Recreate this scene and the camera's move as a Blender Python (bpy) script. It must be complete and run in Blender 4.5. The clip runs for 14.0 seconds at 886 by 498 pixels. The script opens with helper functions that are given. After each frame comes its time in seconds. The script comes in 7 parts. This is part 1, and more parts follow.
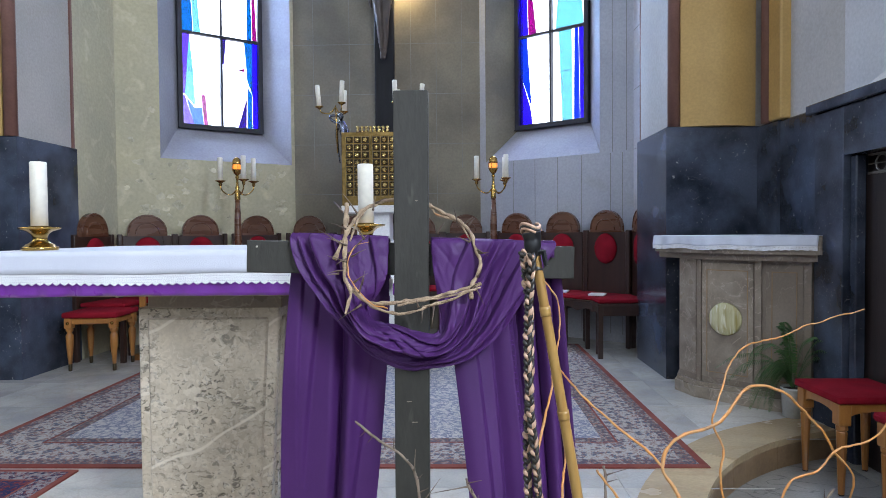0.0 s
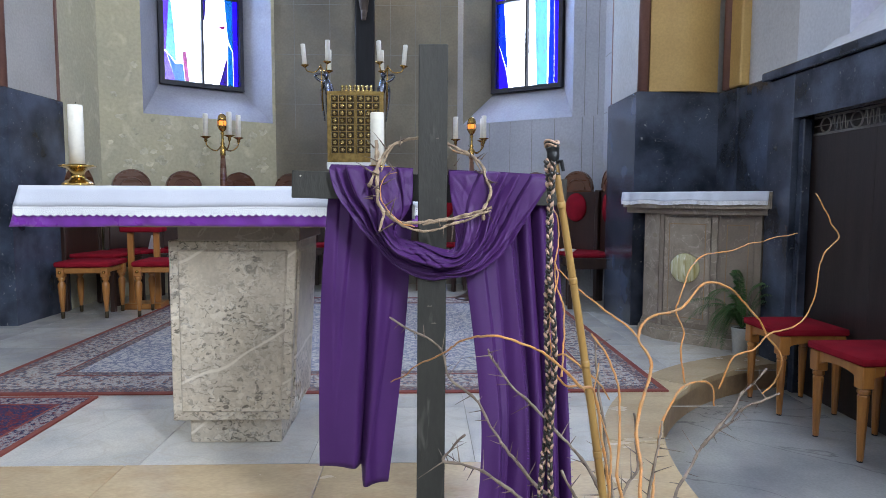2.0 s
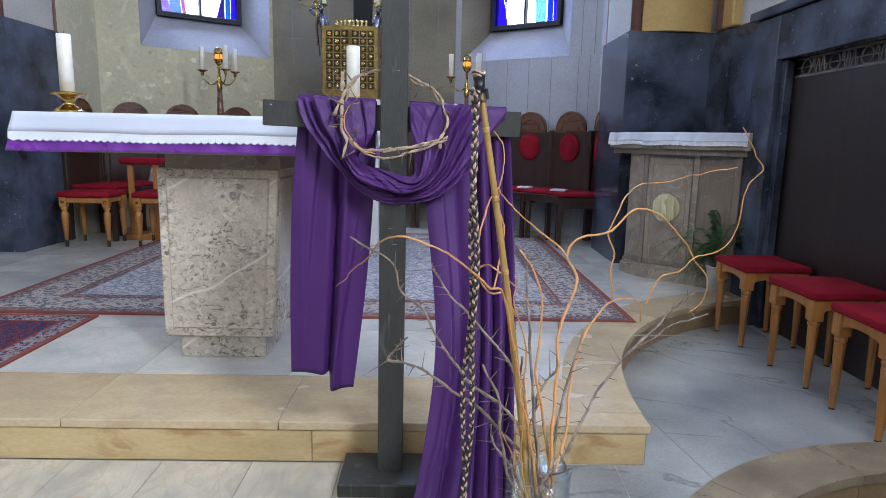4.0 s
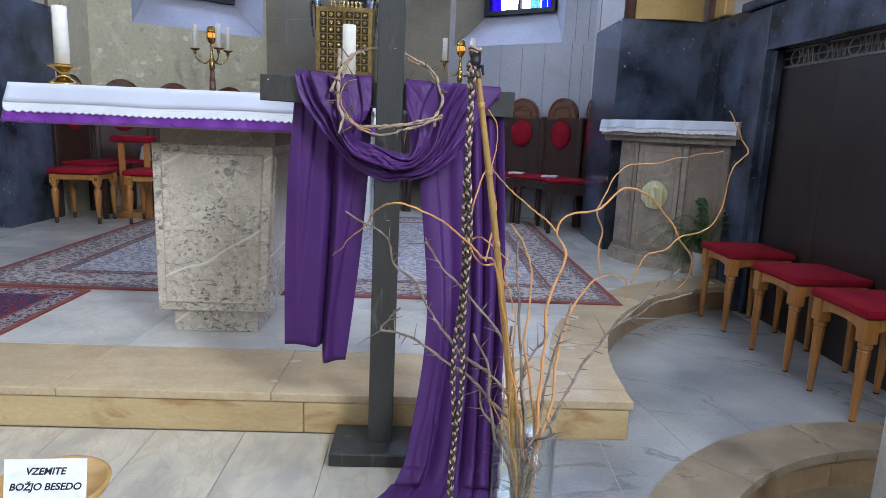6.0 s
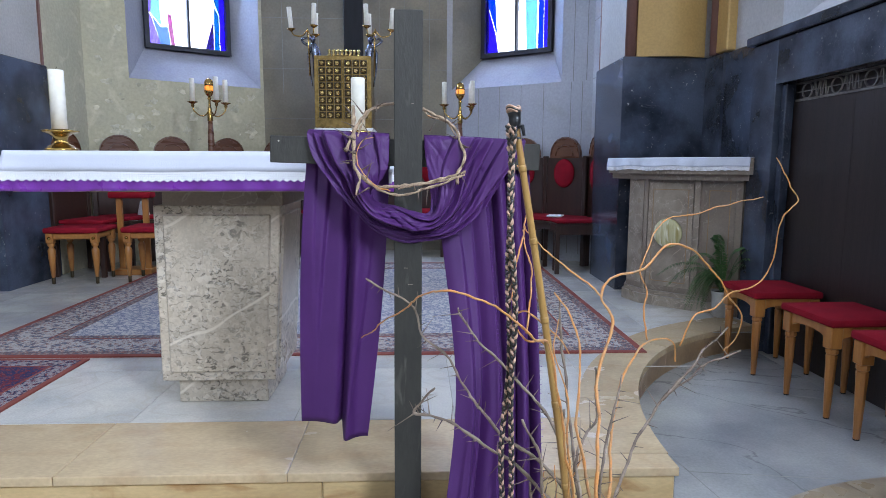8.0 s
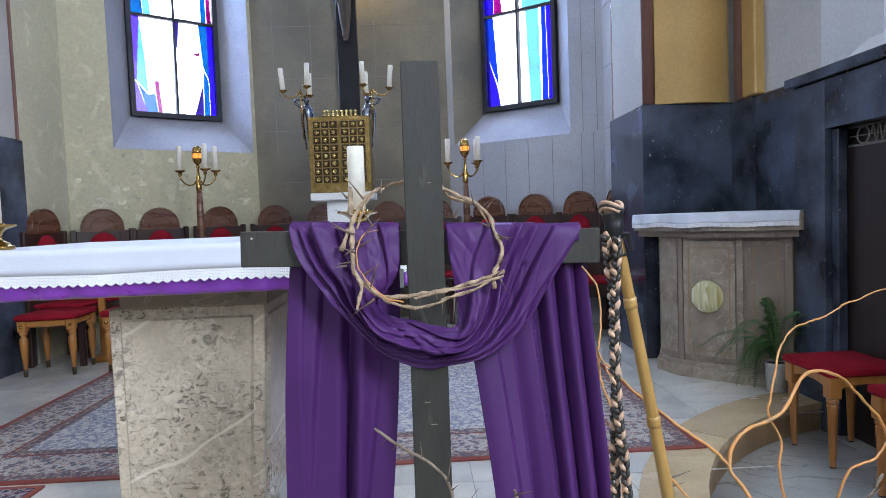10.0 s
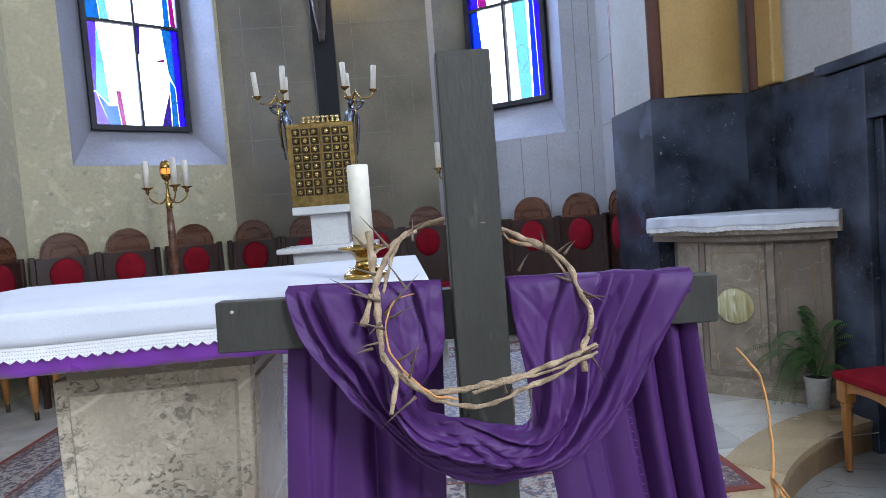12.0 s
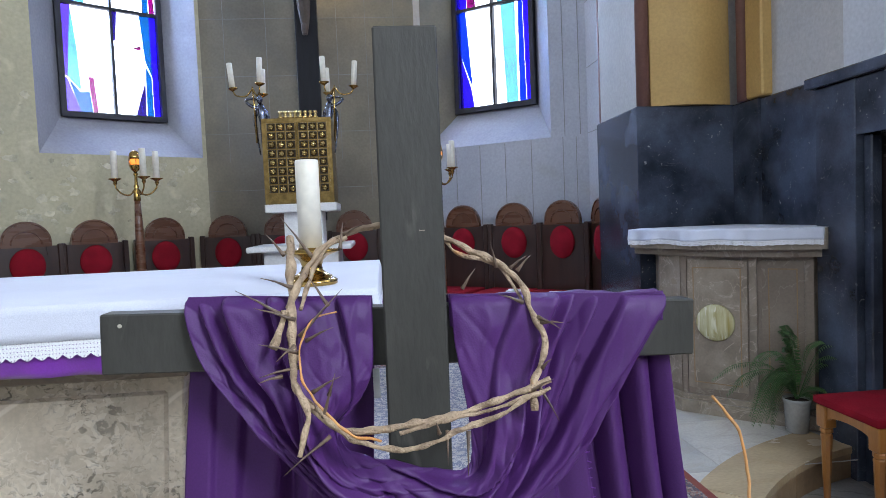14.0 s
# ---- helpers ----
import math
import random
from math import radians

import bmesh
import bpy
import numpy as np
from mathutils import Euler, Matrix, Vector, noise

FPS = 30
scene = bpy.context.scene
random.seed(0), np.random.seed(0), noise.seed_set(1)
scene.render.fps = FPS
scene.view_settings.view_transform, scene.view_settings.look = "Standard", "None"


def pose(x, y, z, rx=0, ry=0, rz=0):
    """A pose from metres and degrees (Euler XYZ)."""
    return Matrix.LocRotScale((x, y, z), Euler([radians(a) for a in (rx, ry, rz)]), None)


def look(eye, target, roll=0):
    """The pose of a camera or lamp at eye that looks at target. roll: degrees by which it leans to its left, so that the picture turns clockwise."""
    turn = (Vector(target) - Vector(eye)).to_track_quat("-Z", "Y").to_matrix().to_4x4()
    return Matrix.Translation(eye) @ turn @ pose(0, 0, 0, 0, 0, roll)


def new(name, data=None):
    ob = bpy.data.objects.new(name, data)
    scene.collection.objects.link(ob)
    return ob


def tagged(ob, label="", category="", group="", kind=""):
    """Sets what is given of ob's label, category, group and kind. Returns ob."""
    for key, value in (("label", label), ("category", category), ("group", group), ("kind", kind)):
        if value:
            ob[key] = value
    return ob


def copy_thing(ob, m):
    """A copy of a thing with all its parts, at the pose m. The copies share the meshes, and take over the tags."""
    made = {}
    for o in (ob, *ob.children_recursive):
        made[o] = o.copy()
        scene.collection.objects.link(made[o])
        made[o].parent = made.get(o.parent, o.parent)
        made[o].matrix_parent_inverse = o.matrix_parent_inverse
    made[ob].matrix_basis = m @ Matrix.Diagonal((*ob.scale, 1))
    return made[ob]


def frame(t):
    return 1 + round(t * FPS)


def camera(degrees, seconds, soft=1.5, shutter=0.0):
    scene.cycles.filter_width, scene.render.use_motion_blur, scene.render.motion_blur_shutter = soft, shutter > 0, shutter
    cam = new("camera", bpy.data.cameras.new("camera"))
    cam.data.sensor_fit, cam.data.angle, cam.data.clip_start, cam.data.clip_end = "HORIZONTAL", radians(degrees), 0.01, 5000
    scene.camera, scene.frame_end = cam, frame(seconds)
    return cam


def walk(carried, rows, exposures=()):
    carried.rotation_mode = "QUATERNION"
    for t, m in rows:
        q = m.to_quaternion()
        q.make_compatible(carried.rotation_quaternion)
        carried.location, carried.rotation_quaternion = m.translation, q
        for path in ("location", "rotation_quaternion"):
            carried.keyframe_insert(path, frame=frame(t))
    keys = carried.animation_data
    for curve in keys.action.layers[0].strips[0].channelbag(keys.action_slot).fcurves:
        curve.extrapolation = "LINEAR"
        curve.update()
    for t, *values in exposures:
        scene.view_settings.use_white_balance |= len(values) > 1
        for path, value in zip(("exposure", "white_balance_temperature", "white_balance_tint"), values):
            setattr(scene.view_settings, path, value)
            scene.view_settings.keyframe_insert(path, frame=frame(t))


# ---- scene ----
cam = camera(70.5, 14.0, 0.7)
PATH = [
    (0, (0.847, 0.143, 1.194), (0.799, 2.142, 1.140), -0.5),
    (0.5, (0.821, 0.027, 1.190), (0.773, 2.025, 1.134), -0.7),
    (1, (0.752, -0.061, 1.165), (0.788, 1.937, 1.096), -1.7),
    (1.5, (0.725, -0.109, 1.133), (0.776, 1.888, 1.039), -1.1),
    (2, (0.716, -0.149, 1.100), (0.778, 1.845, 0.943), 0.2),
    (2.5, (0.760, -0.200, 1.085), (0.840, 1.787, 0.866), 1.4),
    (3, (0.814, -0.290, 1.066), (0.875, 1.693, 0.807), 1.4),
    (3.2, (0.853, -0.280, 1.079), (0.880, 1.699, 0.794), 1.1),
    (5.5, (0.850, -0.344, 1.041), (0.933, 1.620, 0.675), 1.7),
    (6, (0.844, -0.344, 1.043), (0.919, 1.619, 0.665), 2.4),
    (6.5, (0.838, -0.341, 1.049), (0.915, 1.621, 0.671), 3.1),
    (7, (0.837, -0.320, 1.054), (0.914, 1.649, 0.715), 2.7),
    (7.5, (0.821, -0.287, 1.075), (0.898, 1.687, 0.766), 2.3),
    (8, (0.766, -0.202, 1.095), (0.847, 1.779, 0.833), 0.2),
    (8.5, (0.715, -0.114, 1.132), (0.847, 1.878, 1.007), 0.9),
    (8.7, (0.692, -0.086, 1.134), (0.830, 1.905, 1.019), -0.5),
    (10.8, (0.742, 0.458, 1.260), (0.780, 2.455, 1.160), -3.3),
    (11, (0.716, 0.486, 1.271), (0.749, 2.483, 1.168), -4.1),
    (11.5, (0.635, 0.596, 1.271), (0.703, 2.592, 1.172), -4.2),
    (12, (0.627, 0.661, 1.281), (0.770, 2.653, 1.174), -4.5),
    (12.5, (0.647, 0.723, 1.294), (0.854, 2.710, 1.195), -4.4),
    (13, (0.677, 0.767, 1.291), (0.903, 2.751, 1.196), -2.5),
    (13.5, (0.701, 0.793, 1.287), (0.920, 2.780, 1.187), -2.4),
    (14, (0.705, 0.794, 1.281), (0.893, 2.783, 1.180), -2.4),
]
# the white balance drifts a little cooler in the middle of the shot
walk(cam, [(t, look(eye, target, roll)) for t, eye, target, roll in PATH],
     [(0, 0.0, 6500, 12), (2, 0.02, 6500, 12.5), (3.2, 0.02, 6450, 13), (6, 0.0, 6320, 14), (7, 0.03, 6230, 14), (8, 0.07, 6180, 13.5), (8.7, 0.08, 6320, 13), (10.8, 0.05, 6480, 12), (12.5, 0.0, 6500, 12), (14, 0.0, 6500, 12)])

# ---------------------------------------------------------------- world and light
world = bpy.data.worlds.new("sky")
scene.world = world
world.use_nodes = True
wn = world.node_tree.nodes
sky = wn.new("ShaderNodeTexSky")
sky.sky_type, sky.sun_disc = "NISHITA", False
sky.sun_elevation, sky.sun_rotation = radians(45), radians(20)
world.node_tree.links.new(sky.outputs[0], wn["Background"].inputs[0])
wn["Background"].inputs[1].default_value = 0.1
scene.view_settings.exposure = 0.0


def area_lamp(name, m, width, height, power, color):
    data = bpy.data.lights.new(name, "AREA")
    data.shape, data.size, data.size_y, data.energy, data.color = "RECTANGLE", width, height, power, color
    ob = new(name, data)
    ob.matrix_world = m
    return ob


DAY = (0.52, 0.70, 1.0)
# skylight in the two apse windows
area_lamp("window_and_fill_light", look((-2.36, 7.00, 3.7), (-0.75, 6.35, 2.9)), 1.1, 2.9, 520, DAY)
area_lamp("window_and_fill_light", look((1.86, 7.48, 3.7), (1.95, 5.9, 2.9)), 1.1, 2.9, 430, DAY)
# fill lamps added in the unseen nave; only the last is skylight of window_3
area_lamp("window_and_fill_light", look((-0.5, -6.9, 4.3), (-0.4, 0.0, 2.2)), 3.2, 2.4, 275, (0.76, 0.87, 1.0))
area_lamp("window_and_fill_light", look((3.22, -1.6, 3.6), (2.2, -1.3, 3.25)), 1.5, 2.1, 455, (0.76, 0.87, 1.0))
area_lamp("window_and_fill_light", look((-3.9, 1.4, 3.6), (0.0, 3.0, 1.2)), 1.4, 2.2, 60, (0.85, 0.93, 1.0))
area_lamp("window_and_fill_light", look((3.30, 2.3, 3.2), (-1.0, 2.7, 1.6)), 1.4, 1.5, 18, (0.75, 0.88, 1.0))
# lamp behind the crucifix
glow = new("wall_lamp_light", bpy.data.lights.new("wall_lamp_light", "POINT"))
glow.data.energy, glow.data.color, glow.data.shadow_soft_size = 20, (1.0, 0.76, 0.34), 0.06
glow.location = (0.26, 6.99, 3.90)

# ---------------------------------------------------------------- materials


def mat(name, base, other=None, scale=6.0, rough=0.5, metal=0.0, bump=0.15, fine=60.0, spread=(0.35, 0.65), stain=None, stain_scale=2.0,
        stain_cut=(0.55, 0.7), jitter=0.0, stretch=(1, 1, 1), sheen=0.0, coat=0.0, emission=None, power=0.0, spec=0.5):
    """A two-scale procedural surface: broad patches, fine grain, an optional third colour in stains."""
    m = bpy.data.materials.new(name)
    m.use_nodes = True
    nt, n = m.node_tree, m.node_tree.nodes
    b = n["Principled BSDF"]
    link = nt.links.new
    tc, mp = n.new("ShaderNodeTexCoord"), n.new("ShaderNodeMapping")
    mp.inputs["Scale"].default_value = stretch
    link(tc.outputs["Object"], mp.inputs[0])
    info = n.new("ShaderNodeObjectInfo")
    off = n.new("ShaderNodeVectorMath")
    off.operation = "ADD"
    mul = n.new("ShaderNodeVectorMath")
    mul.operation = "SCALE"
    mul.inputs[0].default_value = (7.3, 3.1, 5.7)
    link(info.outputs["Random"], mul.inputs["Scale"])
    link(mp.outputs[0], off.inputs[0])
    link(mul.outputs[0], off.inputs[1])
    other = other or tuple(c * 0.8 for c in base)
    n1, n2 = n.new("ShaderNodeTexNoise"), n.new("ShaderNodeTexNoise")
    n1.inputs["Scale"].default_value, n1.inputs["Detail"].default_value = scale, 6
    n2.inputs["Scale"].default_value, n2.inputs["Detail"].default_value = fine, 4
    for q in (n1, n2):
        link(off.outputs[0], q.inputs["Vector"])
    ramp = n.new("ShaderNodeValToRGB")
    ramp.color_ramp.elements[0].position, ramp.color_ramp.elements[1].position = spread
    ramp.color_ramp.elements[0].color, ramp.color_ramp.elements[1].color = (*base, 1), (*other, 1)
    link(n1.outputs["Fac"], ramp.inputs[0])
    color = ramp.outputs[0]
    if stain:
        n3, r3, mx = n.new("ShaderNodeTexNoise"), n.new("ShaderNodeValToRGB"), n.new("ShaderNodeMix")
        n3.inputs["Scale"].default_value, n3.inputs["Detail"].default_value, n3.inputs["Distortion"].default_value = stain_scale, 8, 0.8
        link(off.outputs[0], n3.inputs["Vector"])
        r3.color_ramp.elements[0].position, r3.color_ramp.elements[1].position = stain_cut
        link(n3.outputs["Fac"], r3.inputs[0])
        mx.data_type = "RGBA"
        link(r3.outputs[0], mx.inputs[0])
        link(color, mx.inputs[6])
        mx.inputs[7].default_value = (*stain, 1)
        color = mx.outputs[2]
    hsv, mr = n.new("ShaderNodeHueSaturation"), n.new("ShaderNodeMapRange")
    add = n.new("ShaderNodeMath")
    add.operation = "MULTIPLY_ADD"
    add.inputs[1].default_value = jitter
    link(info.outputs["Random"], add.inputs[0])
    mr.inputs["From Min"].default_value, mr.inputs["From Max"].default_value = 0.25, 0.75
    mr.inputs["To Min"].default_value, mr.inputs["To Max"].default_value = 0.9 - jitter / 2, 1.1 - jitter / 2
    link(n2.outputs["Fac"], mr.inputs[0])
    link(mr.outputs[0], add.inputs[2])
    link(add.outputs[0], hsv.inputs["Value"])
    link(color, hsv.inputs["Color"])
    link(hsv.outputs[0], b.inputs["Base Color"])
    rr = n.new("ShaderNodeMapRange")
    rr.inputs["To Min"].default_value, rr.inputs["To Max"].default_value = max(rough - 0.1, 0.03), min(rough + 0.1, 1)
    link(n1.outputs["Fac"], rr.inputs[0])
    link(rr.outputs[0], b.inputs["Roughness"])
    b.inputs["Metallic"].default_value = metal
    b.inputs["Specular IOR Level"].default_value = spec
    b.inputs["Sheen Weight"].default_value = sheen
    b.inputs["Coat Weight"].default_value = coat
    if bump:
        bp = n.new("ShaderNodeBump")
        bp.inputs["Strength"].default_value, bp.inputs["Distance"].default_value = bump, 0.004
        link(n2.outputs["Fac"], bp.inputs["Height"])
        link(bp.outputs[0], b.inputs["Normal"])
    if emission:
        b.inputs["Emission Color"].default_value, b.inputs["Emission Strength"].default_value = (*emission, 1), power
    return m


def marble(name, base, patch, vein, scale=2.0, rough=0.25, vein_width=0.02, vein_mix=0.7, jitter=0.0, breccia=0.0, clast=(0.4, 0.38, 0.34), spec=0.5, fleck=None):
    """Polished stone: cloudy patches, thin warped veins, and, for breccia, drifts of dark flecks."""
    m = mat(name, base, patch, scale=scale, rough=rough, bump=0.03, fine=90, jitter=jitter, spec=spec)
    nt, n = m.node_tree, m.node_tree.nodes
    link, b = nt.links.new, m.node_tree.nodes["Principled BSDF"]
    src = b.inputs["Base Color"].links[0].from_socket
    off = [q for q in n if q.type == "VECT_MATH" and q.operation == "ADD"][0].outputs[0]
    nv = n.new("ShaderNodeTexNoise")
    nv.inputs["Scale"].default_value, nv.inputs["Detail"].default_value, nv.inputs["Distortion"].default_value = scale * 0.8, 8, 1.6
    link(off, nv.inputs["Vector"])
    sub, ab, mr = n.new("ShaderNodeMath"), n.new("ShaderNodeMath"), n.new("ShaderNodeMapRange")
    sub.operation, ab.operation = "SUBTRACT", "ABSOLUTE"
    sub.inputs[1].default_value = 0.5
    link(nv.outputs["Fac"], sub.inputs[0])
    link(sub.outputs[0], ab.inputs[0])
    link(ab.outputs[0], mr.inputs[0])
    mr.inputs["From Min"].default_value, mr.inputs["From Max"].default_value = 0.0, vein_width
    mr.inputs["To Min"].default_value, mr.inputs["To Max"].default_value = vein_mix, 0.0
    mx = n.new("ShaderNodeMix")
    mx.data_type = "RGBA"
    link(mr.outputs[0], mx.inputs[0])
    link(src, mx.inputs[6])
    mx.inputs[7].default_value = (*vein, 1)
    out = mx.outputs[2]
    if breccia:
        nw, vm, vo = n.new("ShaderNodeTexNoise"), n.new("ShaderNodeVectorMath"), n.new("ShaderNodeTexNoise")
        nw.inputs["Scale"].default_value, nw.inputs["Detail"].default_value = 24, 4
        link(off, nw.inputs["Vector"])
        vm.operation = "MULTIPLY_ADD"
        vm.inputs[1].default_value = (0.045, 0.045, 0.045)
        link(nw.outputs["Color"], vm.inputs[0])
        link(off, vm.inputs[2])
        tilt = n.new("ShaderNodeMapping")
        tilt.inputs["Rotation"].default_value, tilt.inputs["Scale"].default_value = (0, radians(-40), 0), (0.72, 1, 1.15)
        link(vm.outputs[0], tilt.inputs[0])
        vo.inputs["Scale"].default_value, vo.inputs["Detail"].default_value, vo.inputs["Distortion"].default_value = breccia, 5, 1.2
        link(tilt.outputs[0], vo.inputs["Vector"])
        edge, big, amt = n.new("ShaderNodeMapRange"), n.new("ShaderNodeTexNoise"), n.new("ShaderNodeMapRange")
        edge.inputs["From Min"].default_value, edge.inputs["From Max"].default_value, edge.inputs["To Max"].default_value = 0.535, 0.61, 0.9
        link(vo.outputs["Fac"], edge.inputs[0])
        big.inputs["Scale"].default_value, big.inputs["Detail"].default_value = 3.2, 5
        link(off, big.inputs["Vector"])
        amt.inputs["From Min"].default_value, amt.inputs["From Max"].default_value = 0.38, 0.58
        link(big.outputs["Fac"], amt.inputs[0])
        mu = n.new("ShaderNodeMath")
        mu.operation = "MULTIPLY"
        link(edge.outputs[0], mu.inputs[0])
        link(amt.outputs[0], mu.inputs[1])
        m2 = n.new("ShaderNodeMix")
        m2.data_type = "RGBA"
        link(mu.outputs[0], m2.inputs[0])
        link(out, m2.inputs[6])
        m2.inputs[7].default_value = (*clast, 1)
        out = m2.outputs[2]
        # pale fragments of uneven tone
        vc, sep, tone, m3 = n.new("ShaderNodeTexVoronoi"), n.new("ShaderNodeSeparateColor"), n.new("ShaderNodeMapRange"), n.new("ShaderNodeMix")
        vc.inputs["Scale"].default_value = breccia * 1.3
        link(vm.outputs[0], vc.inputs["Vector"])
        link(vc.outputs["Color"], sep.inputs[0])
        tone.inputs["From Min"].default_value, tone.inputs["From Max"].default_value, tone.inputs["To Max"].default_value = 0.55, 0.90, 0.48
        link(sep.outputs[0], tone.inputs[0])
        mu2 = n.new("ShaderNodeMath")
        mu2.operation = "MULTIPLY"
        link(tone.outputs[0], mu2.inputs[0])
        link(amt.outputs[0], mu2.inputs[1])
        m3.data_type = "RGBA"
        link(mu2.outputs[0], m3.inputs[0])
        link(out, m3.inputs[6])
        m3.inputs[7].default_value = (*vein, 1)
        out = m3.outputs[2]
        # long slanting white veins
        wv, rot, cut, m4 = n.new("ShaderNodeTexWave"), n.new("ShaderNodeMapping"), n.new("ShaderNodeMapRange"), n.new("ShaderNodeMix")
        rot.inputs["Rotation"].default_value = (0, radians(-58), 0)
        link(off, rot.inputs[0])
        link(rot.outputs[0], wv.inputs["Vector"])
        wv.inputs["Scale"].default_value, wv.inputs["Distortion"].default_value, wv.inputs["Detail"].default_value, wv.inputs["Detail Scale"].default_value = 0.75, 1.6, 3, 2.0
        cut.inputs["From Min"].default_value, cut.inputs["From Max"].default_value, cut.inputs["To Max"].default_value = 0.9975, 0.9997, 0.65
        link(wv.outputs["Fac"], cut.inputs[0])
        m4.data_type = "RGBA"
        link(cut.outputs[0], m4.inputs[0])
        link(out, m4.inputs[6])
        m4.inputs[7].default_value = (*vein, 1)
        out = m4.outputs[2]
    if fleck:
        # scattered pale flecks and chips in drifts
        sp, drift, cut, amt, mu, m5 = (n.new("ShaderNodeTexNoise"), n.new("ShaderNodeTexNoise"), n.new("ShaderNodeMapRange"), n.new("ShaderNodeMapRange"), n.new("ShaderNodeMath"), n.new("ShaderNodeMix"))
        sp.inputs["Scale"].default_value, sp.inputs["Detail"].default_value = 46, 3
        drift.inputs["Scale"].default_value, drift.inputs["Detail"].default_value = 4.5, 5
        link(off, sp.inputs["Vector"])
        link(off, drift.inputs["Vector"])
        cut.inputs["From Min"].default_value, cut.inputs["From Max"].default_value = 0.66, 0.72
        amt.inputs["From Min"].default_value, amt.inputs["From Max"].default_value, amt.inputs["To Max"].default_value = 0.48, 0.66, 0.8
        link(sp.outputs["Fac"], cut.inputs[0])
        link(drift.outputs["Fac"], amt.inputs[0])
        mu.operation = "MULTIPLY"
        link(cut.outputs[0], mu.inputs[0])
        link(amt.outputs[0], mu.inputs[1])
        m5.data_type = "RGBA"
        link(mu.outputs[0], m5.inputs[0])
        link(out, m5.inputs[6])
        m5.inputs[7].default_value = (*fleck, 1)
        out = m5.outputs[2]
    link(out, b.inputs["Base Color"])
    return m


def glass_mat(name, color, rough=0.0, gloss=0.06):
    """Thin coloured window glass that lets light through."""
    m = bpy.data.materials.new(name)
    m.use_nodes = True
    nt, n = m.node_tree, m.node_tree.nodes
    n.remove(n["Principled BSDF"])
    out = n["Material Output"]
    clear, soft, shine = n.new("ShaderNodeBsdfTransparent"), n.new("ShaderNodeBsdfTranslucent"), n.new("ShaderNodeBsdfGlossy")
    m1, m2 = n.new("ShaderNodeMixShader"), n.new("ShaderNodeMixShader")
    clear.inputs[0].default_value = soft.inputs[0].default_value = (*color, 1)
    shine.inputs["Roughness"].default_value = 0.1
    m1.inputs[0].default_value, m2.inputs[0].default_value = rough, gloss
    for a, z in ((clear.outputs[0], m1.inputs[1]), (soft.outputs[0], m1.inputs[2]), (m1.outputs[0], m2.inputs[1]), (shine.outputs[0], m2.inputs[2]), (m2.outputs[0], out.inputs[0])):
        nt.links.new(a, z)
    return m


def pattern_rug(name, ground, figure, third, scale):
    """Knotted pile with a dense small floral figure."""
    m = mat(name, ground, tuple(c * 0.8 for c in ground), scale=3, rough=0.95, bump=0.5, fine=220, spec=0.1)
    nt, n = m.node_tree, m.node_tree.nodes
    link, b = nt.links.new, n["Principled BSDF"]
    src = b.inputs["Base Color"].links[0].from_socket
    tc = n.new("ShaderNodeTexCoord")
    vo, nz = n.new("ShaderNodeTexVoronoi"), n.new("ShaderNodeTexNoise")
    vo.inputs["Scale"].default_value, nz.inputs["Scale"].default_value = scale, scale * 1.6
    nz.inputs["Detail"].default_value, nz.inputs["Distortion"].default_value = 3, 2.2
    wp = n.new("ShaderNodeVectorMath")
    wp.operation = "MULTIPLY_ADD"
    wp.inputs[1].default_value = (0.05, 0.05, 0.0)
    link(nz.outputs["Color"], wp.inputs[0])
    link(tc.outputs["Object"], wp.inputs[2])
    link(tc.outputs["Object"], nz.inputs["Vector"])
    link(wp.outputs[0], vo.inputs["Vector"])
    out = src
    for sock, lo, hi, col in ((vo.outputs["Distance"], 0.40, 0.47, figure), (nz.outputs["Fac"], 0.55, 0.58, third)):
        mr, mx = n.new("ShaderNodeMapRange"), n.new("ShaderNodeMix")
        mr.inputs["From Min"].default_value, mr.inputs["From Max"].default_value = lo, hi
        link(sock, mr.inputs[0])
        mx.data_type = "RGBA"
        link(mr.outputs[0], mx.inputs[0])
        link(out, mx.inputs[6])
        mx.inputs[7].default_value = (*col, 1)
        out = mx.outputs[2]
    link(out, b.inputs["Base Color"])
    return m


def lace_mat():
    """White thread with rows of diamond-shaped holes."""
    m = mat("lace_thread", (0.8, 0.8, 0.82), (0.72, 0.72, 0.75), rough=0.9, bump=0.4, fine=300)
    nt, n = m.node_tree, m.node_tree.nodes
    link, b = nt.links.new, n["Principled BSDF"]
    tc, sp = n.new("ShaderNodeTexCoord"), n.new("ShaderNodeSeparateXYZ")
    link(tc.outputs["UV"], sp.inputs[0])
    tri = []
    for sock, period in ((sp.outputs["X"], 0.0064), (sp.outputs["Y"], 0.0080)):
        pp = n.new("ShaderNodeMath")
        pp.operation = "PINGPONG"
        pp.inputs[1].default_value = period / 2
        link(sock, pp.inputs[0])
        tri.append(pp.outputs[0])
    ad, lt = n.new("ShaderNodeMath"), n.new("ShaderNodeMath")
    ad.operation, lt.operation = "ADD", "GREATER_THAN"
    link(tri[0], ad.inputs[0])
    link(tri[1], ad.inputs[1])
    link(ad.outputs[0], lt.inputs[0])
    lt.inputs[1].default_value = 0.00125
    link(lt.outputs[0], b.inputs["Alpha"])
    return m


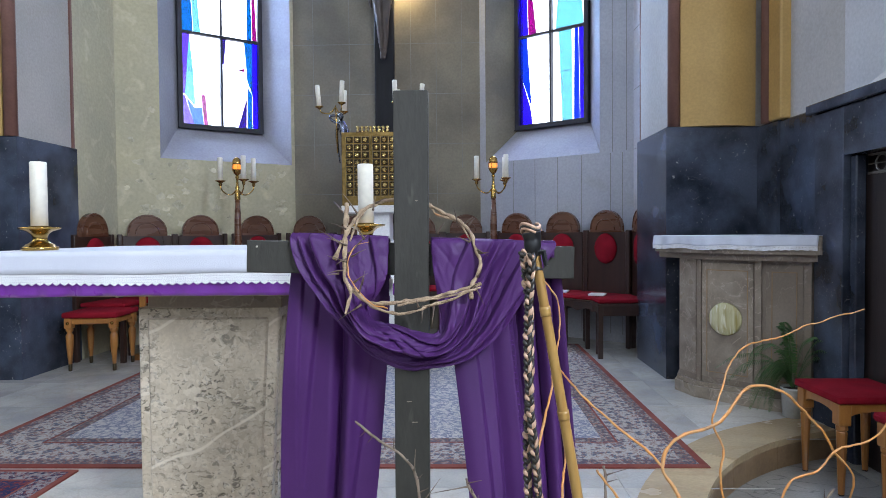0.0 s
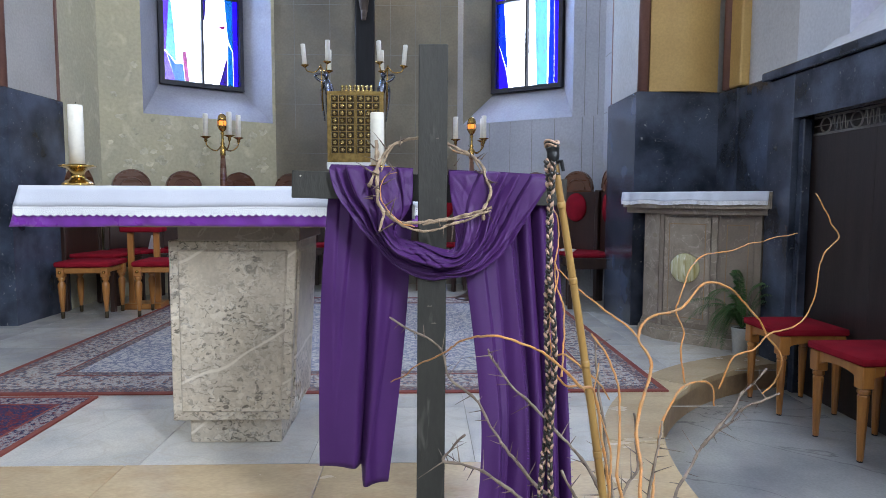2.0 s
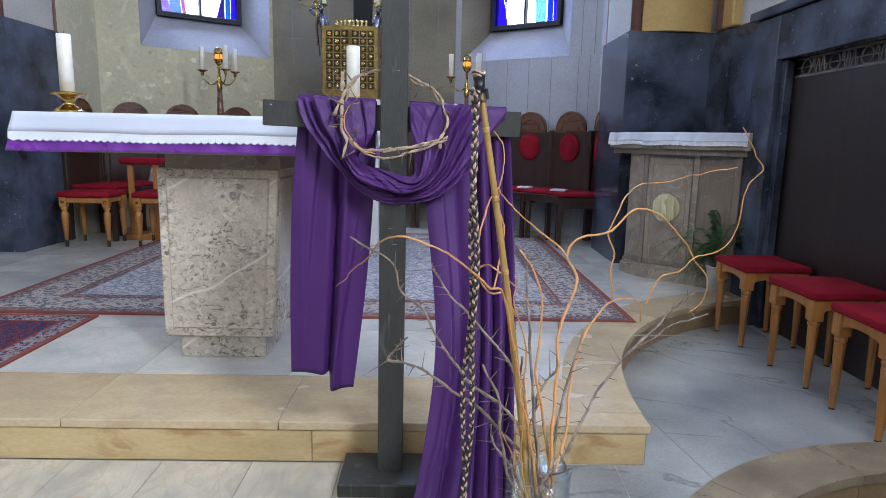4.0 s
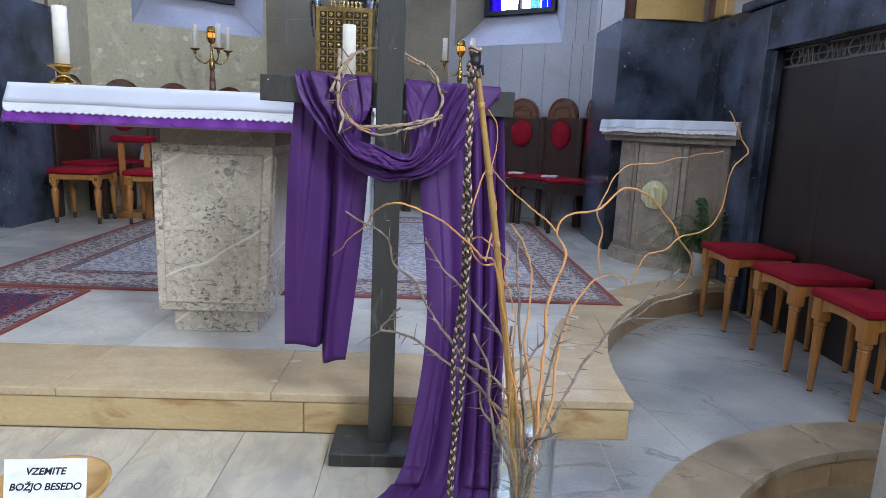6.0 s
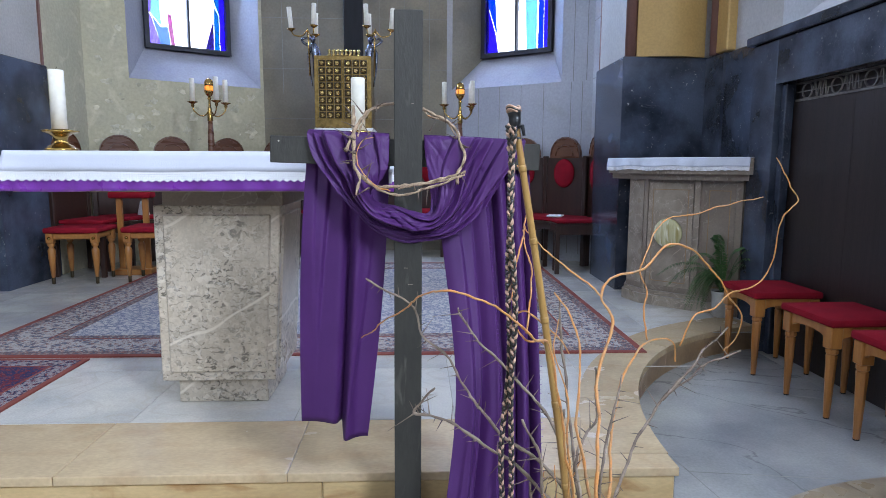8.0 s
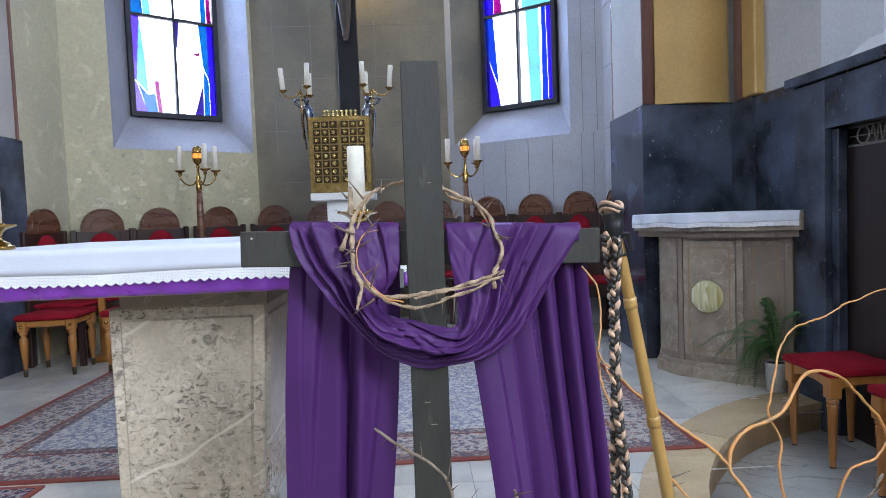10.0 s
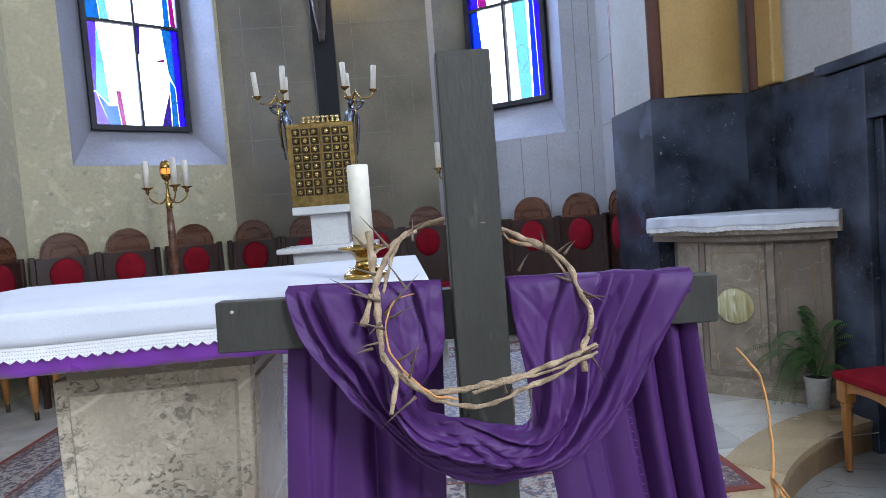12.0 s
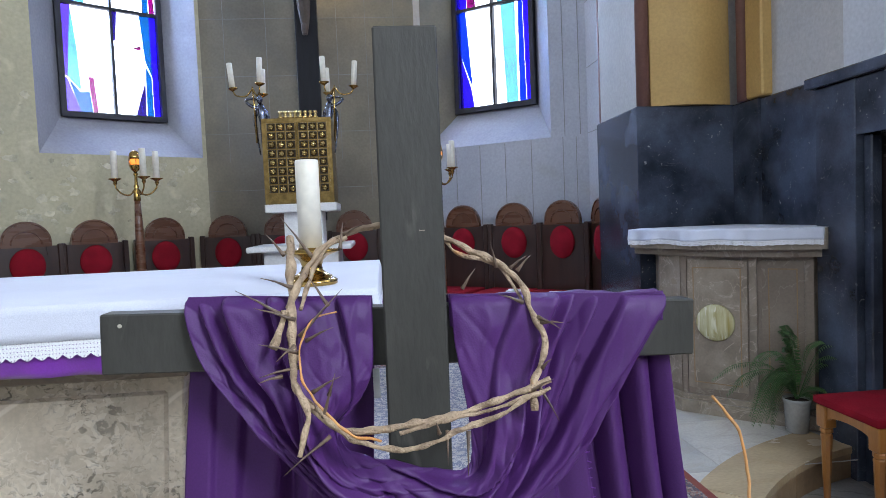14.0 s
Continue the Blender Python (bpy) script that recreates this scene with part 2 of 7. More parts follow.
PLASTER = mat("grey_plaster", (0.43, 0.43, 0.45), (0.355, 0.355, 0.375), scale=1.2, rough=0.85, bump=0.2, fine=45, stain=(0.36, 0.35, 0.33), stain_scale=1.4, stain_cut=(0.58, 0.75))
PLASTER_OLD = mat("stained_plaster", (0.52, 0.47, 0.31), (0.44, 0.405, 0.285), scale=1.3, rough=0.85, bump=0.5, fine=34, stain=(0.60, 0.545, 0.38), stain_scale=5.0, stain_cut=(0.54, 0.70))
PLASTER_WARM = mat("umber_plaster", (0.29, 0.255, 0.185), (0.155, 0.135, 0.105), scale=1.1, rough=0.85, bump=0.2, fine=45, stain=(0.17, 0.155, 0.13), stain_scale=1.1, stain_cut=(0.5, 0.72))
# lilac holds the window-coloured light on the splays, painted into the plaster
PLASTER_WINDOW_TINT = mat("window_tinted_plaster", (0.37, 0.37, 0.41), (0.31, 0.31, 0.35), scale=1.6, rough=0.8, bump=0.2, fine=45, stain=(0.32, 0.32, 0.36), stain_scale=2.0, stain_cut=(0.56, 0.75))
PLASTER_BEIGE = mat("beige_plaster", (0.44, 0.41, 0.37), (0.37, 0.345, 0.31), scale=1.5, rough=0.8, bump=0.15, fine=50)
PLASTER_WHITE = mat("white_plaster", (0.54, 0.54, 0.54), (0.46, 0.46, 0.46), scale=1.2, rough=0.85, bump=0.15, fine=50)
FLAKE = mat("flaking_plaster", (0.66, 0.61, 0.46), (0.40, 0.365, 0.25), scale=12, rough=0.9, bump=0.5, fine=60, jitter=0.3)
OCHRE = mat("ochre_paint", (0.52, 0.33, 0.11), (0.45, 0.28, 0.09), scale=2, rough=0.6, bump=0.1, fine=60)
RUSSET = mat("russet_paint", (0.21, 0.10, 0.075), (0.17, 0.08, 0.06), scale=4, rough=0.55, bump=0.1)
JOINT = mat("wall_joint", (0.27, 0.26, 0.24), rough=0.9)
# bluish base and cloudy patches paint in window reflections; the flecks are stone
BLACK_MARBLE = marble("black_marble", (0.018, 0.022, 0.032), (0.074, 0.090, 0.128), (0.42, 0.42, 0.42), scale=3.1, rough=0.20, vein_width=0.0020, vein_mix=0.12, spec=0.55, fleck=(0.34, 0.34, 0.33))
FLOOR_MARBLE = marble("pale_marble", (0.56, 0.505, 0.395), (0.41, 0.375, 0.315), (0.40, 0.32, 0.21), scale=2.6, rough=0.12, vein_width=0.05, vein_mix=0.35, jitter=0.12)
# paler copy of the floor marble, lightened for window light on the deck
DECK_LIT_MARBLE = marble("lit_deck_marble", (0.65, 0.615, 0.54), (0.48, 0.465, 0.435), (0.46, 0.40, 0.32), scale=2.2, rough=0.12, vein_width=0.04, vein_mix=0.3, jitter=0.10)
# floor marble greyed to take in shade and dark reflections by the stools
FLOOR_SHADED = marble("shaded_grey_marble", (0.41, 0.40, 0.375), (0.21, 0.215, 0.225), (0.13, 0.13, 0.13), scale=1.7, rough=0.10, vein_width=0.012, vein_mix=0.6, jitter=0.15)
GROUT = mat("grout", (0.30, 0.29, 0.26), rough=0.9)
TRAVERTINE = mat("yellow_limestone", (0.58, 0.425, 0.215), (0.46, 0.315, 0.145), scale=5, rough=0.32, bump=0.12, fine=70, stain=(0.36, 0.20, 0.075), stain_scale=8, stain_cut=(0.54, 0.68), jitter=0.1, stretch=(0.6, 1, 1.6))
TREAD_STONE = mat("beige_limestone", (0.56, 0.425, 0.255), (0.47, 0.355, 0.215), scale=4, rough=0.24, bump=0.05, fine=70, stain=(0.46, 0.32, 0.18), stain_scale=4.5, stain_cut=(0.50, 0.76), jitter=0.14, stretch=(0.8, 1.5, 1))
BROWN_STONE = mat("brown_limestone", (0.17, 0.12, 0.075), (0.25, 0.185, 0.12), scale=6, rough=0.4, bump=0.1, stain=(0.45, 0.38, 0.3), stain_scale=14, stain_cut=(0.6, 0.72))
ALTAR_STONE = marble("altar_breccia", (0.60, 0.515, 0.40), (0.45, 0.385, 0.30), (0.82, 0.75, 0.64), scale=5.5, rough=0.3, vein_width=0.008, vein_mix=0.30, breccia=46, clast=(0.13, 0.11, 0.085))
CREDENCE_STONE = marble("grey_brown_marble", (0.36, 0.30, 0.235), (0.21, 0.17, 0.13), (0.58, 0.48, 0.40), scale=7, rough=0.3, vein_width=0.014, vein_mix=0.55)
BORDER_STONE = mat("mottled_limestone", (0.34, 0.265, 0.175), (0.25, 0.195, 0.13), scale=7, rough=0.3, bump=0.06, fine=110, stain=(0.24, 0.18, 0.125), stain_scale=9, stain_cut=(0.50, 0.66), jitter=0.08)
RISER_BROWN = mat("brown_riser", (0.33, 0.215, 0.115), (0.24, 0.155, 0.085), scale=8, rough=0.4, bump=0.08)
DARK_STONE = marble("brown_marble", (0.19, 0.15, 0.115), (0.26, 0.21, 0.165), (0.42, 0.38, 0.33), scale=4, rough=0.3, vein_width=0.012, vein_mix=0.4)
WHITE_STONE = marble("white_marble", (0.72, 0.71, 0.69), (0.64, 0.63, 0.61), (0.5, 0.5, 0.5), scale=3, rough=0.3, vein_mix=0.25)
ONYX = mat("onyx", (0.62, 0.60, 0.38), (0.36, 0.29, 0.10), scale=4, rough=0.12, bump=0.02, fine=60, stretch=(9, 9, 0.4), stain=(0.72, 0.70, 0.52), stain_scale=5, stain_cut=(0.56, 0.64))
CROSS_PAINT = mat("dark_grey_paint", (0.033, 0.032, 0.028), (0.046, 0.044, 0.038), scale=9, rough=0.5, spec=0.3, bump=0.3, fine=120, stretch=(1, 1, 0.3), stain=(0.12, 0.112, 0.098), stain_scale=22, stain_cut=(0.60, 0.80))
CHIP = mat("bare_wood_chip", (0.5, 0.46, 0.38), rough=0.8)
PURPLE = mat("purple_cloth", (0.069, 0.017, 0.114), (0.054, 0.013, 0.092), scale=3, rough=0.54, bump=0.12, fine=420, spec=0.30, sheen=0.02)
PURPLE_SATIN = mat("purple_satin", (0.17, 0.025, 0.30), (0.13, 0.02, 0.24), scale=12, rough=0.3, bump=0.05, fine=300, sheen=0.3)
LINEN = mat("white_linen", (0.60, 0.62, 0.70), (0.54, 0.56, 0.64), scale=3, rough=0.9, bump=0.2, fine=420, sheen=0.1)
LACE = lace_mat()
BRASS = mat("polished_brass", (0.50, 0.32, 0.10), (0.38, 0.24, 0.07), scale=14, rough=0.22, metal=1.0, bump=0.03)
# dark door ground paints in the shade of the recesses between studs
TAB_SHADE = mat("shaded_door_ground", (0.050, 0.034, 0.016), (0.032, 0.022, 0.012), scale=30, rough=0.5, metal=0.6, bump=0.2)
TAB_GOLD = mat("dull_gilding", (0.22, 0.145, 0.05), (0.13, 0.085, 0.03), scale=22, rough=0.36, metal=1.0, bump=0.2, fine=140)
TAB_STUD = mat("gilt_stud", (0.62, 0.47, 0.20), (0.46, 0.33, 0.13), scale=22, rough=0.22, metal=1.0, bump=0.1)
SILVER = mat("dark_silver", (0.20, 0.21, 0.25), (0.06, 0.07, 0.10), scale=22, rough=0.25, metal=1.0, bump=0.1)
WAX = mat("candle_wax", (0.74, 0.70, 0.60), (0.69, 0.65, 0.55), scale=5, rough=0.45, bump=0.05, fine=40)
WICK = mat("charred_wick", (0.03, 0.025, 0.02), rough=0.9)
WALNUT = mat("dark_walnut", (0.028, 0.013, 0.009), (0.044, 0.020, 0.013), scale=5, rough=0.32, bump=0.1, fine=70, stretch=(4, 4, 0.4), coat=0.2)
WALNUT_LIGHT = mat("polished_walnut", (0.10, 0.040, 0.020), (0.14, 0.058, 0.028), scale=5, rough=0.28, bump=0.08, fine=60, stretch=(0.5, 4, 4), coat=0.3)
OAK = mat("honey_oak", (0.40, 0.17, 0.04), (0.32, 0.125, 0.028), scale=6, rough=0.35, bump=0.1, fine=80, stretch=(5, 5, 0.5), coat=0.2)
PALE_WOOD = mat("pale_turned_wood", (0.48, 0.28, 0.09), (0.40, 0.22, 0.065), scale=7, rough=0.4, bump=0.1, stretch=(1, 6, 6), coat=0.15)
RED_VELVET = mat("red_velvet", (0.20, 0.007, 0.015), (0.26, 0.010, 0.021), scale=9, rough=0.9, bump=0.3, fine=260, spec=0.1)
PANEL_WOOD = mat("dark_panel_wood", (0.016, 0.011, 0.010), (0.028, 0.019, 0.017), scale=4, rough=0.35, bump=0.15, fine=50, stretch=(8, 8, 0.3))
GRILLE_METAL = mat("dull_grille_metal", (0.20, 0.185, 0.16), (0.12, 0.11, 0.10), rough=0.45, metal=0.7, bump=0.1)
IRON = mat("black_iron", (0.025, 0.025, 0.028), rough=0.45, metal=0.6, bump=0.1)
LEAD = mat("window_lead", (0.035, 0.035, 0.045), rough=0.55, metal=0.3)
FOOT_METAL = mat("tarnished_ferrule", (0.10, 0.075, 0.045), rough=0.4, metal=0.9)
BAMBOO = mat("bamboo", (0.38, 0.23, 0.07), (0.29, 0.16, 0.045), scale=10, rough=0.35, bump=0.08, stretch=(4, 4, 0.6), stain=(0.24, 0.12, 0.03), stain_scale=9, stain_cut=(0.6, 0.72))
TAPE = mat("black_tape", (0.012, 0.012, 0.013), rough=0.35)
LEATHER_TAN = mat("tan_leather", (0.52, 0.34, 0.235), (0.38, 0.235, 0.155), scale=30, rough=0.6, bump=0.2)
LEATHER_BLACK = mat("black_leather", (0.015, 0.013, 0.012), (0.03, 0.025, 0.02), scale=30, rough=0.4, bump=0.2)
WILLOW = mat("orange_willow_bark", (0.58, 0.24, 0.06), (0.46, 0.24, 0.09), scale=32, rough=0.5, bump=0.4, fine=180, stain=(0.22, 0.14, 0.08), stain_scale=20, stain_cut=(0.58, 0.72))
THORN_BARK = mat("grey_thorn_bark", (0.27, 0.205, 0.15), (0.12, 0.085, 0.06), scale=26, rough=0.7, bump=0.5, fine=160)
CROWN_BARK = mat("pale_thorn_bark", (0.46, 0.335, 0.215), (0.22, 0.15, 0.095), scale=40, rough=0.75, bump=1.0, fine=260, stain=(0.50, 0.22, 0.06), stain_scale=12, stain_cut=(0.66, 0.76))
SPIKE = mat("dark_thorn", (0.075, 0.047, 0.034), (0.15, 0.10, 0.065), scale=30, rough=0.5, bump=0.2)
FERN = mat("fern_leaf", (0.040, 0.105, 0.028), (0.085, 0.17, 0.05), scale=14, rough=0.5, bump=0.1, jitter=0.3)
SOIL = mat("potting_soil", (0.05, 0.035, 0.025), rough=0.95, bump=0.6)
CERAMIC = mat("white_glazed_pot", (0.50, 0.50, 0.47), (0.43, 0.43, 0.41), rough=0.25, bump=0.02)
PAPER = mat("white_paper", (0.78, 0.78, 0.79), (0.74, 0.74, 0.76), rough=0.85, bump=0.05)
PRINT_GREEN = mat("printed_green", (0.45, 0.60, 0.40), (0.55, 0.66, 0.48), scale=40, rough=0.85)
PRINT_PINK = mat("printed_pink", (0.72, 0.55, 0.55), (0.75, 0.62, 0.62), scale=40, rough=0.85)
INK = mat("black_ink", (0.015, 0.015, 0.018), rough=0.7)
BRONZE = mat("dark_carved_wood", (0.055, 0.040, 0.032), (0.085, 0.062, 0.048), scale=9, rough=0.45, bump=0.15)
BLACK_WOOD = mat("black_stained_wood", (0.006, 0.006, 0.009), (0.010, 0.010, 0.014), spec=0.25, rough=0.5, bump=0.15, stretch=(4, 4, 0.5))
WHITE_PAINT = mat("white_painted_post", (0.68, 0.68, 0.66), (0.6, 0.6, 0.58), rough=0.5)
AMBER = mat("amber_lamp_glass", (0.75, 0.28, 0.05), rough=0.15, emission=(1.0, 0.33, 0.05), power=1.2)
RUG_FIELD = pattern_rug("rug_field", (0.52, 0.475, 0.44), (0.22, 0.225, 0.28), (0.58, 0.54, 0.49), 30)
RUG_BORDER = pattern_rug("rug_border", (0.14, 0.145, 0.18), (0.44, 0.40, 0.36), (0.25, 0.13, 0.11), 30)
RUG_PALE = pattern_rug("rug_guard", (0.36, 0.31, 0.27), (0.11, 0.10, 0.12), (0.30, 0.14, 0.11), 44)
RUG_EDGE = mat("rug_edge", (0.21, 0.055, 0.045), (0.26, 0.085, 0.065), rough=0.95, bump=0.5, fine=220, spec=0.1)
RUNNER = pattern_rug("runner_field", (0.14, 0.025, 0.035), (0.03, 0.035, 0.085), (0.20, 0.06, 0.06), 34)
RUNNER_BAND = pattern_rug("runner_border", (0.032, 0.038, 0.085), (0.28, 0.26, 0.26), (0.17, 0.045, 0.05), 40)
G_WHITE = glass_mat("white_glass", (0.93, 0.95, 1.0))
G_LILAC = glass_mat("lilac_glass", (0.238, 0.158, 0.561))
G_VIOLET = glass_mat("violet_glass", (0.092, 0.033, 0.561))
G_BLUE = glass_mat("blue_glass", (0.007, 0.119, 0.627))
G_CYAN = glass_mat("cyan_glass", (0.013, 0.238, 0.462))
G_TEAL = glass_mat("pale_teal_glass", (0.277, 0.515, 0.561))
G_PINK = glass_mat("magenta_glass", (0.363, 0.020, 0.277))
G_DEEP = glass_mat("deep_violet_glass", (0.106, 0.066, 0.317))
CLEAR = glass_mat("clear_glass", (0.95, 0.97, 0.965), gloss=0.10)
rim = CLEAR.node_tree.nodes.new("ShaderNodeLayerWeight")
rim.inputs["Blend"].default_value = 0.07
CLEAR.node_tree.links.new(rim.outputs["Facing"], [q for q in CLEAR.node_tree.nodes if q.type == "MIX_SHADER"][1].inputs[0])
SKY_GLOW = bpy.data.materials.new("bright_sky")
SKY_GLOW.use_nodes = True
SKY_GLOW.node_tree.nodes["Principled BSDF"].inputs["Base Color"].default_value = (0, 0, 0, 1)
SKY_GLOW.node_tree.nodes["Principled BSDF"].inputs["Emission Color"].default_value = (0.90, 0.95, 1.0, 1)
SKY_GLOW.node_tree.nodes["Principled BSDF"].inputs["Emission Strength"].default_value = 5.0

# ---------------------------------------------------------------- builders


def link_mesh(name, bm, material, smooth=False):
    me = bpy.data.meshes.new(name)
    bmesh.ops.recalc_face_normals(bm, faces=bm.faces)
    bm.to_mesh(me)
    bm.free()
    me.materials.append(material)
    if smooth:
        me.shade_smooth()
    return new(name, me)


def part(name, bm, material, parent=None, label="", smooth=False):
    ob = link_mesh(name, bm, material, smooth)
    ob.parent = parent
    return tagged(ob, label)


def thing(name, label, category, at=(0, 0, 0), turn=0, group="", kind=""):
    ob = new(name)
    ob.matrix_basis = pose(*at, 0, 0, turn)
    return tagged(ob, label, category, group, kind)


def structure(name, bm, material, label="", category="", smooth=False):
    return tagged(link_mesh(name, bm, material, smooth), label, category, kind="structure")


def box(x0, x1, y0, y1, z0, z1, bevel=0.0, bm=None, segments=1):
    bm = bm or bmesh.new()
    got = bmesh.ops.create_cube(bm, size=1, matrix=Matrix.Translation(((x0 + x1) / 2, (y0 + y1) / 2, (z0 + z1) / 2)) @ Matrix.Diagonal((x1 - x0, y1 - y0, z1 - z0, 1)))
    if bevel:
        edges = list({e for v in got["verts"] for e in v.link_edges})
        bmesh.ops.bevel(bm, geom=edges, offset=bevel, segments=segments, affect="EDGES", profile=0.5)
    return bm


def prism(poly, z0, z1, bm=None):
    bm = bm or bmesh.new()
    low, high = [bm.verts.new((x, y, z0)) for x, y in poly], [bm.verts.new((x, y, z1)) for x, y in poly]
    bm.faces.new(low[::-1])
    bm.faces.new(high)
    for i in range(len(poly)):
        j = (i + 1) % len(poly)
        bm.faces.new((low[i], low[j], high[j], high[i]))
    return bm


def lathe(profile, at=(0, 0, 0), segments=24, bm=None, m=None):
    """Turns (radius, z) pairs about the upright axis."""
    bm = bm or bmesh.new()
    m = m or Matrix.Translation(at)
    rings = []
    for r, z in profile:
        rings.append([bm.verts.new(m @ Vector((r * math.cos(2 * math.pi * k / segments), r * math.sin(2 * math.pi * k / segments), z))) for k in range(segments)])
    for a, b in zip(rings, rings[1:]):
        for k in range(segments):
            j = (k + 1) % segments
            bm.faces.new((a[k], a[j], b[j], b[k]))
    bm.faces.new(rings[0][::-1])
    bm.faces.new(rings[-1])
    return bm


def spline(points, steps=6):
    """A smooth line through the given places."""
    p = [Vector(q) for q in points]
    p = [p[0] * 2 - p[1]] + p + [p[-1] * 2 - p[-2]]
    out = []
    for i in range(1, len(p) - 2):
        a, b, c, d = p[i - 1:i + 3]
        for k in range(steps):
            t = k / steps
            out.append(0.5 * ((2 * b) + (c - a) * t + (2 * a - 5 * b + 4 * c - d) * t * t + (3 * b - a - 3 * c + d) * t ** 3))
    return out + [p[-2]]


def tube(points, r0, r1=None, segments=8, bm=None, wobble=0.0, seed=0):
    """A round bar along a line, tapering from r0 to r1."""
    bm = bm or bmesh.new()
    r1 = r0 if r1 is None else r1
    pts = [Vector(p) for p in points]
    rings, side = [], None
    for i, p in enumerate(pts):
        d = (pts[min(i + 1, len(pts) - 1)] - pts[max(i - 1, 0)]).normalized()
        if side is None:
            side = d.orthogonal().normalized()
        side = (side - d * side.dot(d)).normalized()
        up = d.cross(side)
        r = r0 + (r1 - r0) * i / (len(pts) - 1)
        if wobble:
            r *= 1 + wobble * noise.noise(p * 60 + Vector((seed, 0, 0)))
        rings.append([bm.verts.new(p + r * (math.cos(2 * math.pi * k / segments) * side + math.sin(2 * math.pi * k / segments) * up)) for k in range(segments)])
    for a, b in zip(rings, rings[1:]):
        for k in range(segments):
            j = (k + 1) % segments
            bm.faces.new((a[k], a[j], b[j], b[k]))
    bm.faces.new(rings[0][::-1])
    bm.faces.new(rings[-1])
    return bm


def sheet(f, nu, nv, thick=0.0, bm=None):
    """A surface f(s, t) for s and t from 0 to 1, made a shell of that thickness."""
    bm = bm or bmesh.new()
    uv = bm.loops.layers.uv.verify()
    g = [[bm.verts.new(f(i / nu, j / nv)) for j in range(nv + 1)] for i in range(nu + 1)]
    faces = [bm.faces.new((g[i][j], g[i + 1][j], g[i + 1][j + 1], g[i][j + 1])) for i in range(nu) for j in range(nv)]
    if thick:
        bmesh.ops.recalc_face_normals(bm, faces=faces)
        bmesh.ops.solidify(bm, geom=faces, thickness=thick)
    return bm


def arc(cx, cy, rx, ry, a0, a1, n):
    return [(cx + rx * math.cos(radians(a0 + (a1 - a0) * k / n)), cy + ry * math.sin(radians(a0 + (a1 - a0) * k / n))) for k in range(n + 1)]


def ring_piece(cx, cy, r0, r1, a0, a1, z0, z1, n=6):
    """A curved slab between two radii (each an (rx, ry) pair)."""
    return prism(arc(cx, cy, *r0, a0, a1, n) + arc(cx, cy, *r1, a1, a0, n), z0, z1)


FLOOR, DECK = -0.024, 0.124          # nave-side floor and raised sanctuary floor
CEIL = 5.2

# ---------------------------------------------------------------- floors and steps
bm = bmesh.new()
outer = [(-4.0, -7.0), (1.6, -7.0), (1.6, -1.9)] + arc(2.6, 0.62, 1.10, 1.10, 180, 76, 26) + [(2.9, 1.68), (4.0, 1.68), (4.0, 8.0), (-4.0, 8.0)]
prism(outer, -0.18, FLOOR - 0.004, bm)
floor = structure("floor", bm, GROUT, "pale marble floor below the sanctuary step", "floor")
structure("floor_nave", box(1.5, 4.0, -7.0, 1.7, -0.32, -0.159), BROWN_STONE, "dim stone floor one step lower", "floor")

# step up to the sanctuary: deck, nosed treads, risers
EL = (3.25, 1.75, 1.63, 1.80)
deck_outline = [(-3.2, 1.712), (1.61, 1.712)] + arc(EL[0], EL[1], EL[2] + 0.02, EL[3] + 0.02, 180, 104, 30) + [(3.3, 3.5), (3.3, 8.0), (-3.2, 8.0)]
deck = structure("deck", prism(deck_outline, FLOOR - 0.003, DECK - 0.004), GROUT, "raised sanctuary floor of pale marble", "floor")
step = tagged(new("step"), "yellow limestone step with a nosed edge", "step", kind="structure")
for a, b in ((-3.2, -1.84), (-1.84, -1.11), (-1.11, -0.38), (-0.38, 0.349), (0.349, 1.62)):
    part("tread", box(a + 0.001, b - 0.001, 1.698, 2.12, DECK - 0.031, DECK, 0.004, None, 2), TREAD_STONE, step)
for a, b in ((-3.2, -1.3), (-1.3, 0.46), (0.46, 1.607)):
    part("riser", box(a + 0.001, b - 0.001, 1.704, 1.75, FLOOR, DECK - 0.034, 0.003), TRAVERTINE, step)
for k in range(5):
    a, b = 178.5 - k * 14.9, 178.5 - (k + 1) * 14.9 + 0.1
    part("tread", ring_piece(EL[0], EL[1], EL[2:], (EL[2] + 0.25, EL[3] + 0.25), a, b, DECK - 0.031, DECK + 0.0015 * (k % 2 + 1)), TREAD_STONE, step)
    part("riser", ring_piece(EL[0], EL[1], (EL[2] + 0.008, EL[3] + 0.008), (EL[2] + 0.06, EL[3] + 0.06), a, b, FLOOR, DECK - 0.034), RISER_BROWN, step)

# step down to the nave: curved beige border and riser
lower = tagged(new("step_lower"), "curved beige limestone border of a lower step", "step", kind="structure")
for k in range(4):
    a, b = 79 + k * 25.3, 79 + (k + 1) * 25.3 - 0.15
    part("border_stone", ring_piece(2.6, 0.62, (1.055, 1.055), (1.270, 1.270), a, b, FLOOR - 0.03, FLOOR + 0.004, 14), BORDER_STONE, lower)
    part("riser", ring_piece(2.6, 0.62, (1.070, 1.070), (1.13, 1.13), a, b, -0.159, FLOOR - 0.032, 14), RISER_BROWN, lower)
part("border_stone", box(1.33, 1.545, -1.9, 0.62, FLOOR - 0.03, FLOOR + 0.004), TREAD_STONE, lower)


def in_ellipse(x, y, grow=0.0):
    return ((x - EL[0]) / (EL[2] + grow)) ** 2 + ((y - EL[1]) / (EL[3] + grow)) ** 2 < 1


